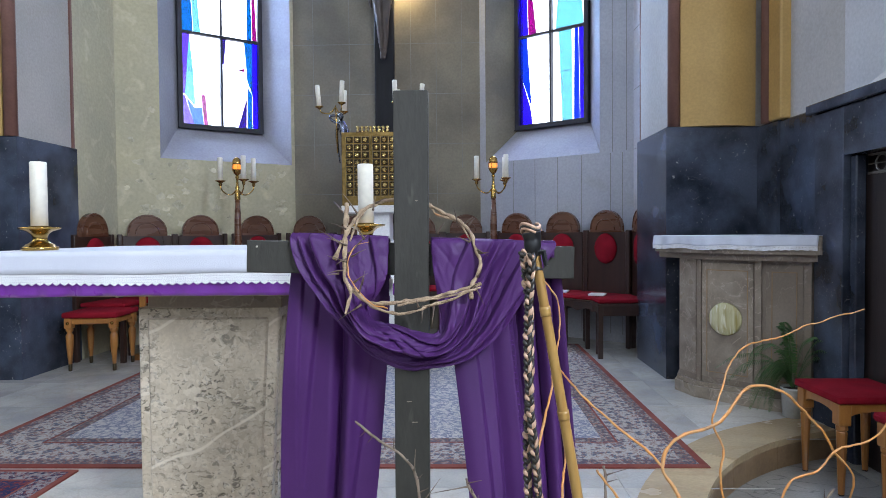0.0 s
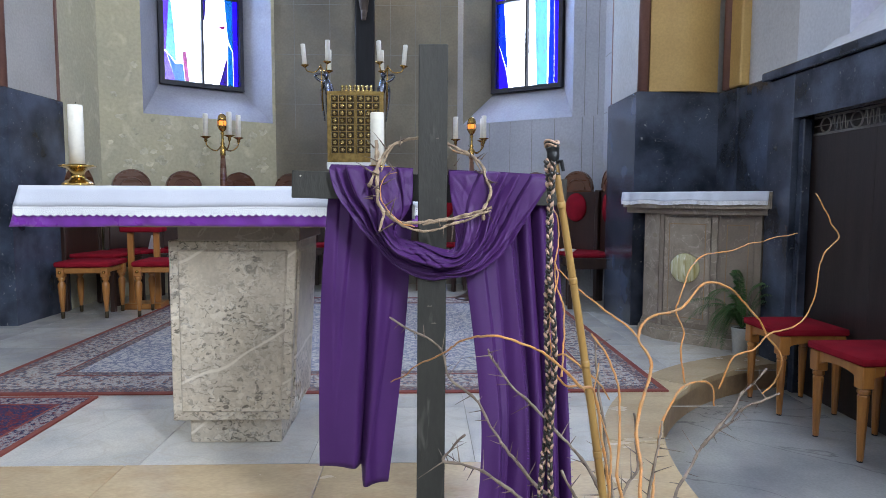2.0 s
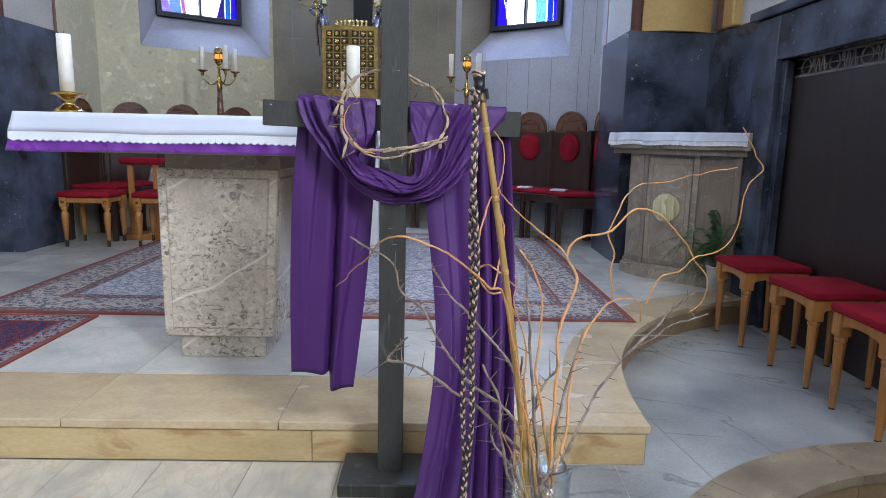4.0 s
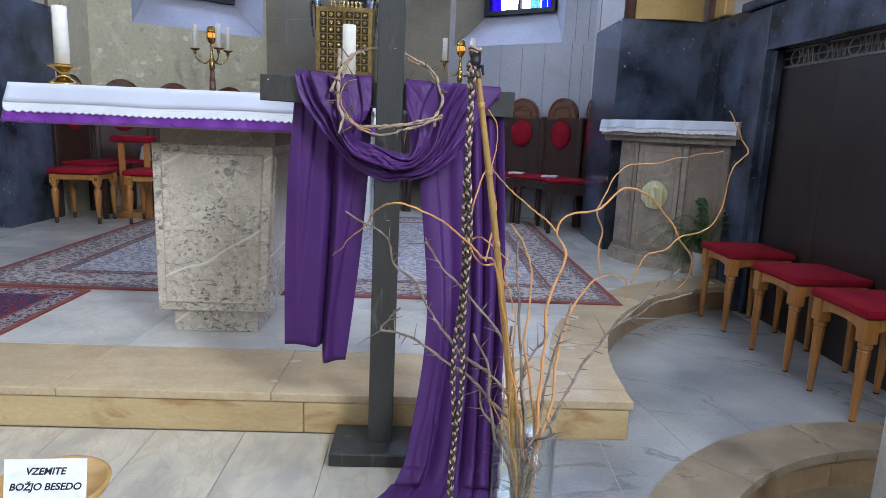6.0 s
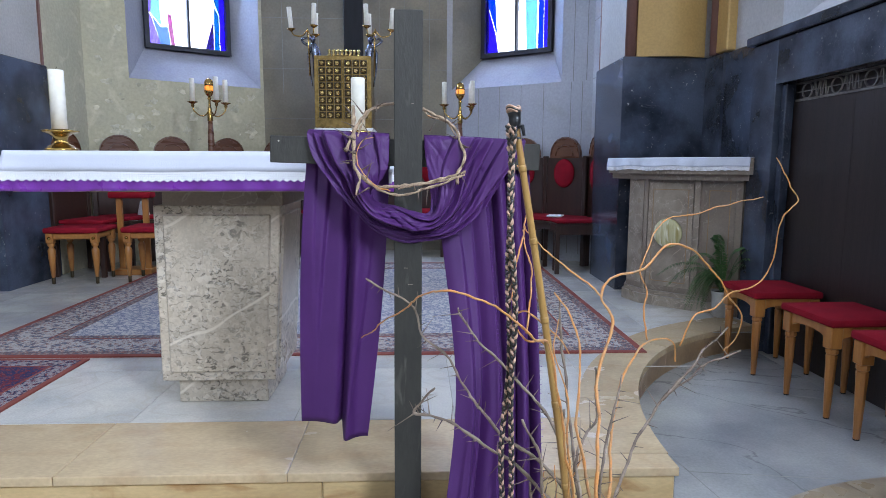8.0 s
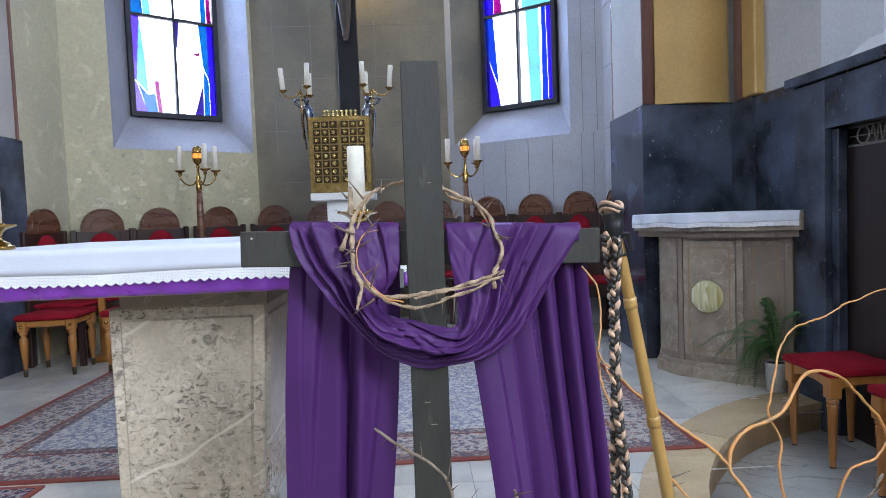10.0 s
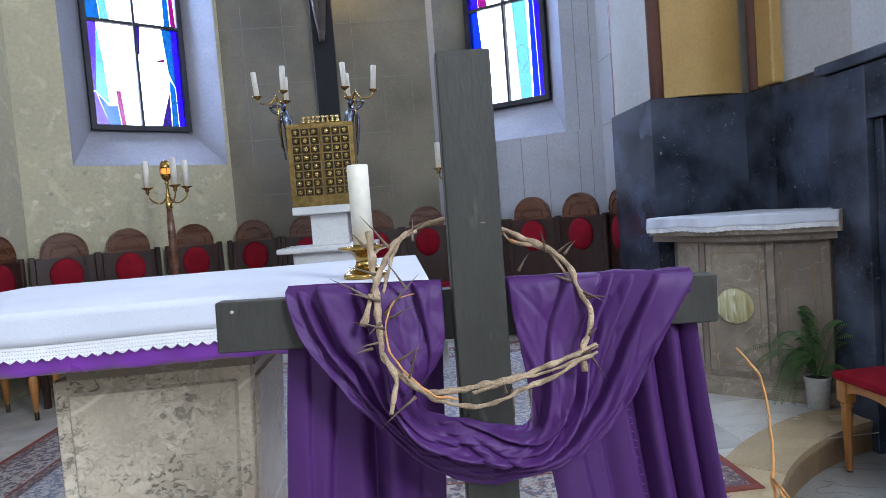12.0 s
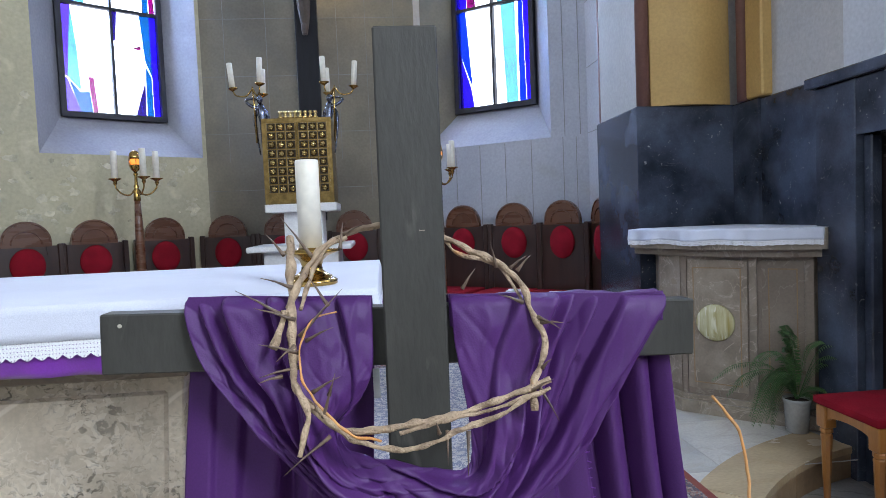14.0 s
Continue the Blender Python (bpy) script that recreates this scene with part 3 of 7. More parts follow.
# ---------------------------------------------------------------- walls
def window_wall(name, a, b, s0, s1, label):
    """An apse wall from corner a to corner b with a deep, splayed window from s0 to s1 along it."""
    a, b = Vector((*a, 0)), Vector((*b, 0))
    d = (b - a).normalized()
    out = Vector((-d.y, d.x, 0))
    length = (b - a).length

    def p(s, n, z):
        return a + d * s + out * n + Vector((0, 0, z))
    m = bmesh.new()
    zi, zo, top, deep = 1.95, 2.31, 4.75, 0.30
    i0, i1 = max(s0 - 0.23, 0.02), min(s1 + 0.23, length - 0.005)

    def quad(*q):
        m.faces.new([m.verts.new(v) for v in q])
    # inner face round the opening
    quad(p(0, 0, 0), p(length, 0, 0), p(length, 0, zi), p(0, 0, zi))
    quad(p(0, 0, zi), p(i0, 0, zi), p(i0, 0, top), p(0, 0, top))
    quad(p(i1, 0, zi), p(length, 0, zi), p(length, 0, top), p(i1, 0, top))
    quad(p(0, 0, top), p(length, 0, top), p(length, 0, CEIL), p(0, 0, CEIL))
    # sill, jambs, head
    quad(p(i0, 0, zi), p(i1, 0, zi), p(s1, deep, zo), p(s0, deep, zo))
    quad(p(i0, 0, zi), p(s0, deep, zo), p(s0, deep, top), p(i0, 0, top))
    quad(p(s1, deep, zo), p(i1, 0, zi), p(i1, 0, top), p(s1, deep, top))
    quad(p(i0, 0, top), p(s0, deep, top), p(s1, deep, top), p(i1, 0, top))
    # outer shell
    e = deep + 0.12
    for q in ((s0, s0), (s1, s1)):
        quad(p(q[0], deep, zo), p(q[0], e, zo), p(q[0], e, top), p(q[0], deep, top))
    quad(p(s0, deep, zo), p(s0, e, zo), p(s1, e, zo), p(s1, deep, zo))
    quad(p(-0.4, e, 0), p(length + 0.4, e, 0), p(length + 0.4, e, zo), p(-0.4, e, zo))
    quad(p(-0.4, e, zo), p(s0, e, zo), p(s0, e, top), p(-0.4, e, top))
    quad(p(s1, e, zo), p(length + 0.4, e, zo), p(length + 0.4, e, top), p(s1, e, top))
    quad(p(-0.4, e, top), p(length + 0.4, e, top), p(length + 0.4, e, CEIL), p(-0.4, e, CEIL))
    bmesh.ops.remove_doubles(m, verts=m.verts, dist=0.001)
    m.faces.ensure_lookup_table()
    # sill, jambs and head take the plaster tinted for window light
    for k in (4, 5, 6, 7):
        m.faces[k].material_index = 1
    return m, p, length


LC, LF, RC, RF = (-0.96, 7.10), (-2.40, 6.06), (1.10, 7.10), (2.50, 6.085)
bm, pl, len_l = window_wall("wall", LF, LC, 0.62, 1.51, "")
wall_w = structure("wall_west", bm, PLASTER_OLD, "yellowish plaster apse wall with flaking stains", "wall")
wall_w.data.materials.append(PLASTER_WINDOW_TINT)
bm, pr, len_r = window_wall("wall", RC, RF, 0.305, 1.165, "")
wall_e = structure("wall_east", bm, PLASTER, "grey-blue plaster apse wall with scored joints", "wall")
wall_e.data.materials.append(PLASTER_WINDOW_TINT)
# umber on the left jamb stands in for its shade
wall_e.data.materials.append(PLASTER_WARM)
wall_e.data.polygons[5].material_index = 2
wall_c = structure("wall_middle", box(LC[0], RC[0], 7.10, 7.5, 0, CEIL), PLASTER_WARM, "brownish plaster apse wall scored into blocks", "wall")
structure("wall_side_west", box(-2.8, -2.40, 5.40, 6.06, 0, CEIL), PLASTER_OLD, "stained plaster side wall of the apse", "wall")
structure("wall_side_east", box(2.50, 2.9, 5.36, 6.085, 0, CEIL), PLASTER, "grey plaster side wall of the apse", "wall")

# blistered patches of plaster on the left-hand apse wall
rw = random.Random(21)
for k in range(80):
    cs, cz, r = rw.uniform(0.05, len_l - 0.1), rw.uniform(1.15, 1.93) if k % 4 else rw.uniform(2.0, 2.6), rw.uniform(0.010, 0.052)
    if cz > 1.9 and cs > 0.33:
        continue
    ring = []
    for a in range(11):
        q = r * rw.uniform(0.45, 1.25)
        ring.append((cs + 1.3 * q * math.cos(a * math.pi / 5.5), cz + q * math.sin(a * math.pi / 5.5)))
    m = bmesh.new()
    edge, face = [m.verts.new(pl(max(u, 0.01), 0.001, w)) for u, w in ring], [m.verts.new(pl(max(cs + (u - cs) * 0.9, 0.012), -0.002, cz + (w - cz) * 0.9)) for u, w in ring]
    m.faces.new(face)
    for i in range(11):
        m.faces.new((edge[i], edge[(i + 1) % 11], face[(i + 1) % 11], face[i]))
    part("flake", m, FLAKE, wall_w)

# scored joints of the middle and right-hand apse walls
for z in (1.62, 2.17, 2.72, 3.27, 3.82):
    part("joint", box(LC[0], RC[0], 7.098, 7.104, z, z + 0.005), JOINT, wall_c)
for k, x in enumerate((-0.74, -0.34, 0.34, 0.62, 0.9)):
    z0 = 1.5 if k % 2 else 1.9
    part("joint", box(x, x + 0.005, 7.098, 7.104, z0, CEIL), JOINT, wall_c)


def oblique_joint(p, s, z0, z1, wall, width=0.006):
    m = bmesh.new()
    v = [m.verts.new(p(s + q, n, z)) for z in (z0, z1) for n in (-0.002, 0.003) for q in (0, width)]
    for f in ((0, 1, 3, 2), (4, 5, 7, 6), (0, 1, 5, 4), (2, 3, 7, 6), (0, 2, 6, 4), (1, 3, 7, 5)):
        m.faces.new([v[i] for i in f])
    part("joint", m, JOINT, wall)


for s in (0.16, 0.42, 0.68, 0.94, 1.2, 1.5, 1.62):
    oblique_joint(pr, s, 0.2, 1.94, wall_e)
for s in (1.52, 1.66):
    oblique_joint(pr, s, 1.95, CEIL, wall_e)
for k in range(6):
    part("joint", box(2.497, 2.503, 5.40, 6.07, 1.95 + 0.55 * k, 1.955 + 0.55 * k), JOINT, wall_e)


def shard(p, x0, x1, z0, z1, poly, depth, material, win):
    m = bmesh.new()
    lo = [m.verts.new(p(x0 + (x1 - x0) * a, depth, z0 + (z1 - z0) * b)) for a, b in poly]
    hi = [m.verts.new(p(x0 + (x1 - x0) * a, depth + 0.003, z0 + (z1 - z0) * b)) for a, b in poly]
    m.faces.new(lo)
    m.faces.new(hi[::-1])
    for i in range(len(poly)):
        j = (i + 1) % len(poly)
        m.faces.new((lo[i], hi[i], hi[j], lo[j]))
    ob = part("glass_piece", m, material, win)
    return ob


def bar(p, s0, s1, n0, n1, z0, z1, material, win, name="glazing_bar"):
    m = bmesh.new()
    v = [m.verts.new(p(s, n, z)) for z in (z0, z1) for n in (n0, n1) for s in (s0, s1)]
    for f in ((0, 1, 3, 2), (4, 5, 7, 6), (0, 1, 5, 4), (2, 3, 7, 6), (0, 2, 6, 4), (1, 3, 7, 5)):
        m.faces.new([v[i] for i in f])
    return part(name, m, material, win)


def lead_line(p, x0, x1, z0, z1, a, b, win):
    q = [p(x0 + (x1 - x0) * u, 0.270, z0 + (z1 - z0) * w) for u, w in (a, b)]
    part("lead_line", tube(q, 0.0022, segments=5), LEAD, win)


def window(name, p, s0, s1, shards, leads):
    win = tagged(new(name), "tall stained-glass window of white, blue and violet panes", "window", kind="structure")
    z0, z1, mid = 2.31, 4.75, (s0 + s1) / 2
    t = 0.045
    bar(p, s0, s0 + t, 0.235, 0.30, z0, z1, LEAD, win, "window_frame")
    bar(p, s1 - t, s1, 0.235, 0.30, z0, z1, LEAD, win, "window_frame")
    bar(p, s0 + t, s1 - t, 0.235, 0.30, z0, z0 + t, LEAD, win, "window_frame")
    bar(p, s0 + t, s1 - t, 0.235, 0.30, z1 - t, z1, LEAD, win, "window_frame")
    bar(p, mid - 0.011, mid + 0.011, 0.245, 0.295, z0 + t, z1 - t, LEAD, win)
    rows = (z0 + t, 3.312, 4.25, z1 - t)
    for z in rows[1:3]:
        bar(p, s0 + t, mid - 0.011, 0.25, 0.29, z - 0.013, z + 0.013, LEAD, win)
        bar(p, mid + 0.011, s1 - t, 0.25, 0.29, z - 0.013, z + 0.013, LEAD, win)
    bar(p, s0, s1, 0.225, 0.234, z0 - 0.006, z0 + 0.004, LEAD, win, "sill_strip")
    cols = ((s0 + t, mid - 0.011), (mid + 0.011, s1 - t))
    for c in range(2):
        for r in range(3):
            bounds = (*cols[c], rows[r] + 0.013 * (r > 0), rows[r + 1] - 0.013 * (r < 2))
            shard(p, *bounds, [(0, 0), (1, 0), (1, 1), (0, 1)], 0.285, G_WHITE, win)
            for material, poly in shards.get((c, min(r, 1)), []):
                shard(p, *bounds, poly, 0.275, material, win)
            for a, b in leads.get((c, min(r, 1)), []):
                lead_line(p, *bounds, a, b, win)
    return win


window("window_1", pl, 0.62, 1.51, {
    (0, 0): [(G_LILAC, [(0, 0.33), (0.07, 0.33), (0.2, 1), (0, 1)]), (G_TEAL, [(0.07, 0.33), (0.33, 0.2), (0.29, 0.6), (0.2, 1)]), (G_LILAC, [(0, 0), (0.3, 0), (0.06, 0.32), (0, 0.32)]),
             (G_CYAN, [(0.3, 0), (0.55, 0), (0.5, 0.2), (0.31, 0.19), (0.08, 0.31)]), (G_PINK, [(0.56, 0), (0.66, 0), (0.6, 0.34), (0.5, 0.34), (0.51, 0.2)])],
    (1, 0): [(G_DEEP, [(0, 1), (0.12, 1), (0.06, 0.72), (0.02, 0.72)]), (G_CYAN, [(0.7, 0.55), (0.84, 0.4), (0.84, 1), (0.62, 1)]), (G_VIOLET, [(0.84, 0), (1, 0), (1, 1), (0.84, 1)]),
             (G_DEEP, [(0.42, 0), (0.66, 0), (0.68, 0.36)]), (G_CYAN, [(0.68, 0), (0.83, 0), (0.83, 0.4), (0.7, 0.5)]), (G_PINK, [(0.4, 0.66), (0.62, 0.66), (0.62, 0.70)])],
    (0, 1): [(G_CYAN, [(0, 0), (0.3, 0), (0.2, 1), (0, 1)]), (G_TEAL, [(0.31, 0), (0.5, 0), (0.3, 1), (0.21, 1)])],
    (1, 1): [(G_PINK, [(0.86, 0), (0.98, 0), (0.9, 1), (0.84, 1)]), (G_CYAN, [(0.7, 0), (0.84, 0), (0.82, 1), (0.72, 1)])],
}, {(0, 0): [((0.06, 0.33), (0.33, 0.2)), ((0, 0.66), (0.3, 0.6))], (1, 0): [((0.62, 0.55), (1, 0.53))]})
window("window_2", pr, 0.305, 1.165, {
    (0, 0): [(G_BLUE, [(0, 0.62), (0.38, 0.2), (0.24, 1), (0, 1)]), (G_VIOLET, [(0, 0), (0.42, 0), (0.34, 0.2), (0.02, 0.6), (0, 0.6)])],
    (1, 0): [(G_TEAL, [(0.3, 0), (0.62, 0), (0.6, 1), (0.2, 1)]), (G_BLUE, [(0.66, 0), (0.84, 0), (0.8, 1), (0.68, 1)]), (G_VIOLET, [(0.85, 0), (1, 0), (1, 1), (0.81, 1)])],
    (0, 1): [(G_VIOLET, [(0, 0), (0.28, 0), (0.2, 1), (0, 1)]), (G_PINK, [(0.29, 0), (0.55, 0), (0.35, 0.7), (0.26, 0.6)])],
    (1, 1): [(G_TEAL, [(0.1, 0), (0.95, 0), (0.8, 1), (0.3, 1)])],
}, {(0, 0): [((0.1, 0.6), (0.5, 0.66)), ((0.36, 0.2), (0.6, 0.28))], (1, 0): [((0.05, 0.9), (0.35, 0.35)), ((0, 0.5), (0.3, 0.3)), ((0.3, 0.55), (0.75, 0.56)), ((0.4, 0.3), (0.7, 0.45))]})

for name, p, s in (("backdrop_west", pl, 1.065), ("backdrop_east", pr, 0.735)):
    m = bmesh.new()
    m.faces.new([m.verts.new(p(s + a, 1.0, z)) for a, z in ((-1.2, 1.6), (1.2, 1.6), (1.2, 5.6), (-1.2, 5.6))])
    structure(name, m, SKY_GLOW, "bright white sky outside a window", "sky")
m = bmesh.new()
m.faces.new([m.verts.new(q) for q in ((3.9, 0.6, 1.6), (3.9, 4.0, 1.6), (3.9, 4.0, 5.4), (3.9, 0.6, 5.4))])
structure("backdrop_side", m, SKY_GLOW, "bright white sky outside a window", "sky")

# ---------------------------------------------------------------- piers, dado, side walls
DADO = 1.93


def dado(name, poly, z0=0.1, z1=DADO):
    bm = prism(poly, z0, z1)
    bmesh.ops.bevel(bm, geom=[e for e in bm.edges if abs((e.verts[0].co - e.verts[1].co).z) < 1e-4 and e.verts[0].co.z > z0 + 0.1], offset=0.008, segments=1, affect="EDGES")
    return structure(name, bm, BLACK_MARBLE, "polished black marble wall cladding with pale veins", "cladding")


dado("cladding_east", [(2.345, 5.42), (2.335, 4.66), (2.99, 4.69), (3.5, 4.69), (3.5, 5.42)])
dado("cladding_corner", [(2.99, 4.69), (3.0, 4.43), (3.5, 4.43), (3.5, 4.69)], z1=DADO - 0.003)
dado("cladding_side", [(3.02, 4.43), (3.03, 3.72), (3.5, 3.72), (3.5, 4.43)], z1=DADO - 0.006)
dado("cladding_west", [(-2.385, 5.42), (-2.39, 4.69), (-3.5, 4.69), (-3.5, 5.42)])
dado("cladding_west_side", [(-3.1, 4.69), (-3.1, -7.0), (-3.5, -7.0), (-3.5, 4.69)], z0=-0.02, z1=DADO - 0.006)

pier = structure("wall_pier_east", box(2.365, 3.5, 4.72, 5.40, DADO - 0.02, CEIL), PLASTER_BEIGE, "pale painted pier above black cladding", "wall")
# ochre rounded face between russet strips
bow = [(2.445 + 0.53 * k / 30, 4.69 - 0.065 * math.sin(math.pi * k / 30)) for k in range(31)]
part("ochre_face", prism(bow + [(2.975, 4.719), (2.445, 4.719)], DADO, CEIL), OCHRE, pier, "rounded ochre-painted face")
part("russet_strip", lathe([(0.042, DADO), (0.042, CEIL)], (2.405, 4.715, 0), 20), RUSSET, pier, "", True)
part("russet_strip", lathe([(0.045, DADO), (0.045, CEIL)], (3.01, 4.58, 0), 20), RUSSET, pier, "", True)
part("ochre_edge", box(2.985, 3.06, 4.36, 4.53, DADO, CEIL, 0.01), OCHRE, pier)
part("russet_line", box(2.362, 2.372, 5.385, 5.41, DADO, CEIL), RUSSET, pier)
structure("wall_beige", box(3.05, 3.5, 3.78, 4.55, DADO - 0.02, CEIL), PLASTER_BEIGE, "beige painted side wall above black cladding", "wall")
pier = structure("wall_pier_west", box(-3.5, -2.41, 4.72, 5.40, DADO - 0.02, CEIL), PLASTER_BEIGE, "pale beige pier above black cladding", "wall")
part("russet_strip", lathe([(0.045, DADO), (0.045, CEIL)], (-2.44, 4.71, 0), 20), RUSSET, pier, "", True)
part("ochre_edge", box(-2.62, -2.49, 4.69, 4.73, DADO, CEIL), OCHRE, pier)
part("russet_line", box(-2.413, -2.395, 5.38, 5.405, DADO, CEIL), RUSSET, pier)
# west wall pieces leave an opening made up for an added lamp
structure("wall_far_west", box(-3.5, -3.12, -7.0, 4.72, DADO - 0.02, 2.4), PLASTER_WHITE, "white plaster nave wall", "wall")
structure("wall_far_west_upper", box(-3.5, -3.12, 2.2, 4.72, 2.4, CEIL), PLASTER_WHITE, "white plaster nave wall", "wall")
structure("wall_far_west_rear", box(-3.5, -3.12, -7.0, 0.6, 2.4, CEIL), PLASTER_WHITE, "white plaster nave wall", "wall")
structure("wall_far_west_head", box(-3.5, -3.12, 0.6, 2.2, 4.7, CEIL), PLASTER_WHITE, "white plaster nave wall", "wall")

# black marble surround with a recessed dark wooden panel
SU = 2.85
surround = structure("wall_panel", box(SU, 3.4, 3.46, 3.72, -0.14, 1.83, 0.004), BLACK_MARBLE, "black marble surround of a wide wooden panel", "wall")
part("lintel", box(SU + 0.002, 3.4, 0.55, 3.458, 1.575, 1.829, 0.003), BLACK_MARBLE, surround)
part("jamb", box(SU, 3.4, -7.0, 0.548, -0.14, 1.83, 0.003), BLACK_MARBLE, surround)
part("cap", box(SU - 0.035, 3.4, -7.0, 3.755, 1.832, 1.885, 0.006), BLACK_MARBLE, surround)
part("inner_frame", box(SU + 0.035, SU + 0.09, 3.405, 3.457, -0.1, 1.573, 0.006), BLACK_MARBLE, surround)
part("wooden_panel", box(SU + 0.095, SU + 0.15, 0.55, 3.457, -0.14, 1.47), PANEL_WOOD, surround, "dark brown boarded panel")
for k in range(5):
    y = 2.9 - 0.55 * k
    part("board_seam", box(SU + 0.0943, SU + 0.097, y, y + 0.002, 0.0, 1.46), PANEL_WOOD, surround)
part("grille_back", box(SU + 0.125, SU + 0.15, 0.55, 3.457, 1.472, 1.573), PANEL_WOOD, surround)
grille = tagged(new("vent_grille"), "black wrought-iron ventilation grille with rings and bars", "grille", kind="structure")
part("rail", box(SU + 0.088, SU + 0.1, 0.55, 3.40, 1.468, 1.480), GRILLE_METAL, grille)
part("rail", box(SU + 0.088, SU + 0.1, 0.55, 3.40, 1.562, 1.572), GRILLE_METAL, grille)
part("rail", box(SU + 0.091, SU + 0.097, 0.55, 3.40, 1.518, 1.523), GRILLE_METAL, grille)
for k in range(11):
    y = 3.30 - 0.25 * k
    ring = [(SU + 0.094, y + 0.043 * math.cos(a * math.pi / 14), 1.521 + 0.041 * math.sin(a * math.pi / 14)) for a in range(29)]
    part("ring", tube(ring, 0.005, segments=6), GRILLE_METAL, grille, "", True)
    loops = [(SU + 0.090, y - 0.062 - 0.126 * u / 60, 1.521 + 0.036 * max(-1.0, min(1.0, 1.5 * math.sin(u * math.pi / 10)))) for u in range(61)]
    part("serpentine_bar", tube(loops, 0.0036, segments=6), GRILLE_METAL, grille, "", True)

# white upper wall with a side window and its sloping sill
structure("wall_far_east", box(3.05, 3.5, 3.30, 3.78, 1.86, CEIL), PLASTER_WHITE, "white plaster nave wall", "wall")
bm = bmesh.new()
sl = [(2.93, 3.46, 1.90), (2.93, 1.2, 1.90), (3.34, 1.4, 2.30), (3.34, 3.28, 2.30)]
v = [bm.verts.new(q) for q in sl] + [bm.verts.new((x, y, 1.80)) for x, y, z in sl]
for f in ((0, 1, 2, 3), (4, 5, 6, 7), (0, 1, 5, 4), (1, 2, 6, 5), (2, 3, 7, 6), (3, 0, 4, 7)):
    bm.faces.new([v[i] for i in f])
structure("window_sill", bm, PLASTER_WHITE, "white plaster window sill sloping down into the room", "sill")
# east wall is split round an opening made up for an added lamp
structure("wall_east_rear", box(3.05, 3.5, -7.0, 1.4, 1.86, 2.45), PLASTER_WHITE, "white plaster nave wall", "wall")
structure("wall_east_rear_head", box(3.05, 3.5, -7.0, 1.4, 4.75, CEIL), PLASTER_WHITE, "white plaster nave wall", "wall")
structure("wall_east_rear_pier", box(3.05, 3.5, -7.0, -2.45, 2.45, 4.75), PLASTER_WHITE, "white plaster nave wall", "wall")
structure("wall_east_front_pier", box(3.05, 3.5, -0.75, 1.4, 2.45, 4.75), PLASTER_WHITE, "white plaster nave wall", "wall")
structure("wall_east_head", box(3.05, 3.5, 1.4, 3.30, 4.6, CEIL), PLASTER_WHITE, "white plaster nave wall", "wall")
win = tagged(new("window_3"), "stained-glass side window above a sloping sill", "window", kind="structure")
part("glass_piece", box(3.40, 3.404, 1.4, 3.30, 2.3, 4.6), G_WHITE, win)
part("glass_piece", box(3.394, 3.397, 2.9, 3.27, 2.33, 3.4), G_VIOLET, win)
part("glass_piece", box(3.394, 3.397, 2.2, 2.88, 2.33, 3.4), G_BLUE, win)
for y in (1.4, 2.33, 3.26):
    part("glazing_bar", box(3.36, 3.40, y, y + 0.04, 2.3, 4.6), LEAD, win)
for z in (2.29, 3.4, 4.56):
    part("glazing_bar", box(3.362, 3.40, 1.44, 3.26, z, z + 0.04), LEAD, win)

# rest of the nave behind, out of view; no opening at the rear lamp
structure("wall_rear", box(-3.5, 3.5, -7.4, -7.0, -0.3, CEIL), PLASTER_WHITE, "white plaster rear wall of the nave", "wall")
structure("ceiling", box(-4.0, 4.0, -7.4, 8.2, CEIL, CEIL + 0.2), PLASTER_WHITE, "white plaster ceiling", "ceiling")

# ---------------------------------------------------------------- rugs
rug = thing("carpet", "worn oriental carpet in grey, blue and rust", "rug", (0.175, 4.5, DECK))
W, D = 1.795, 1.55


def frame_strips(name, w, d, width, z0, z1, material, parent):
    for x0, x1, y0, y1 in ((-w, w, -d, -d + width), (-w, w, d - width, d), (-w, -w + width, -d + width, d - width), (w - width, w, -d + width, d - width)):
        part(name, box(x0, x1, y0, y1, z0, z1), material, parent)


frame_strips("edge_band", W, D, 0.035, 0.0, 0.008, RUG_EDGE, rug)
frame_strips("guard_band", W - 0.035, D - 0.035, 0.06, 0.0, 0.0078, RUG_PALE, rug)
frame_strips("dark_line", W - 0.095, D - 0.095, 0.012, 0.0, 0.008, RUG_BORDER, rug)
frame_strips("border", W - 0.107, D - 0.107, 0.22, 0.0, 0.0078, RUG_BORDER, rug)
frame_strips("dark_line", W - 0.327, D - 0.327, 0.012, 0.0, 0.008, RUG_EDGE, rug)
frame_strips("guard_band", W - 0.339, D - 0.339, 0.06, 0.0, 0.0078, RUG_PALE, rug)
part("field", box(-W + 0.399, W - 0.399, -D + 0.399, D - 0.399, 0.0, 0.008), RUG_FIELD, rug)
runner = thing("runner_rug", "dark red and blue patterned runner beside the carpet", "rug", (-1.55, 2.52, DECK))
frame_strips("edge_band", 0.67, 0.395, 0.025, 0.0, 0.009, RUG_EDGE, runner)
frame_strips("border", 0.645, 0.37, 0.09, 0.0, 0.0088, RUNNER_BAND, runner)
frame_strips("dark_line", 0.555, 0.28, 0.012, 0.0, 0.009, RUG_EDGE, runner)
part("field", box(-0.543, 0.543, -0.268, 0.268, 0.0, 0.0088), RUNNER, runner)

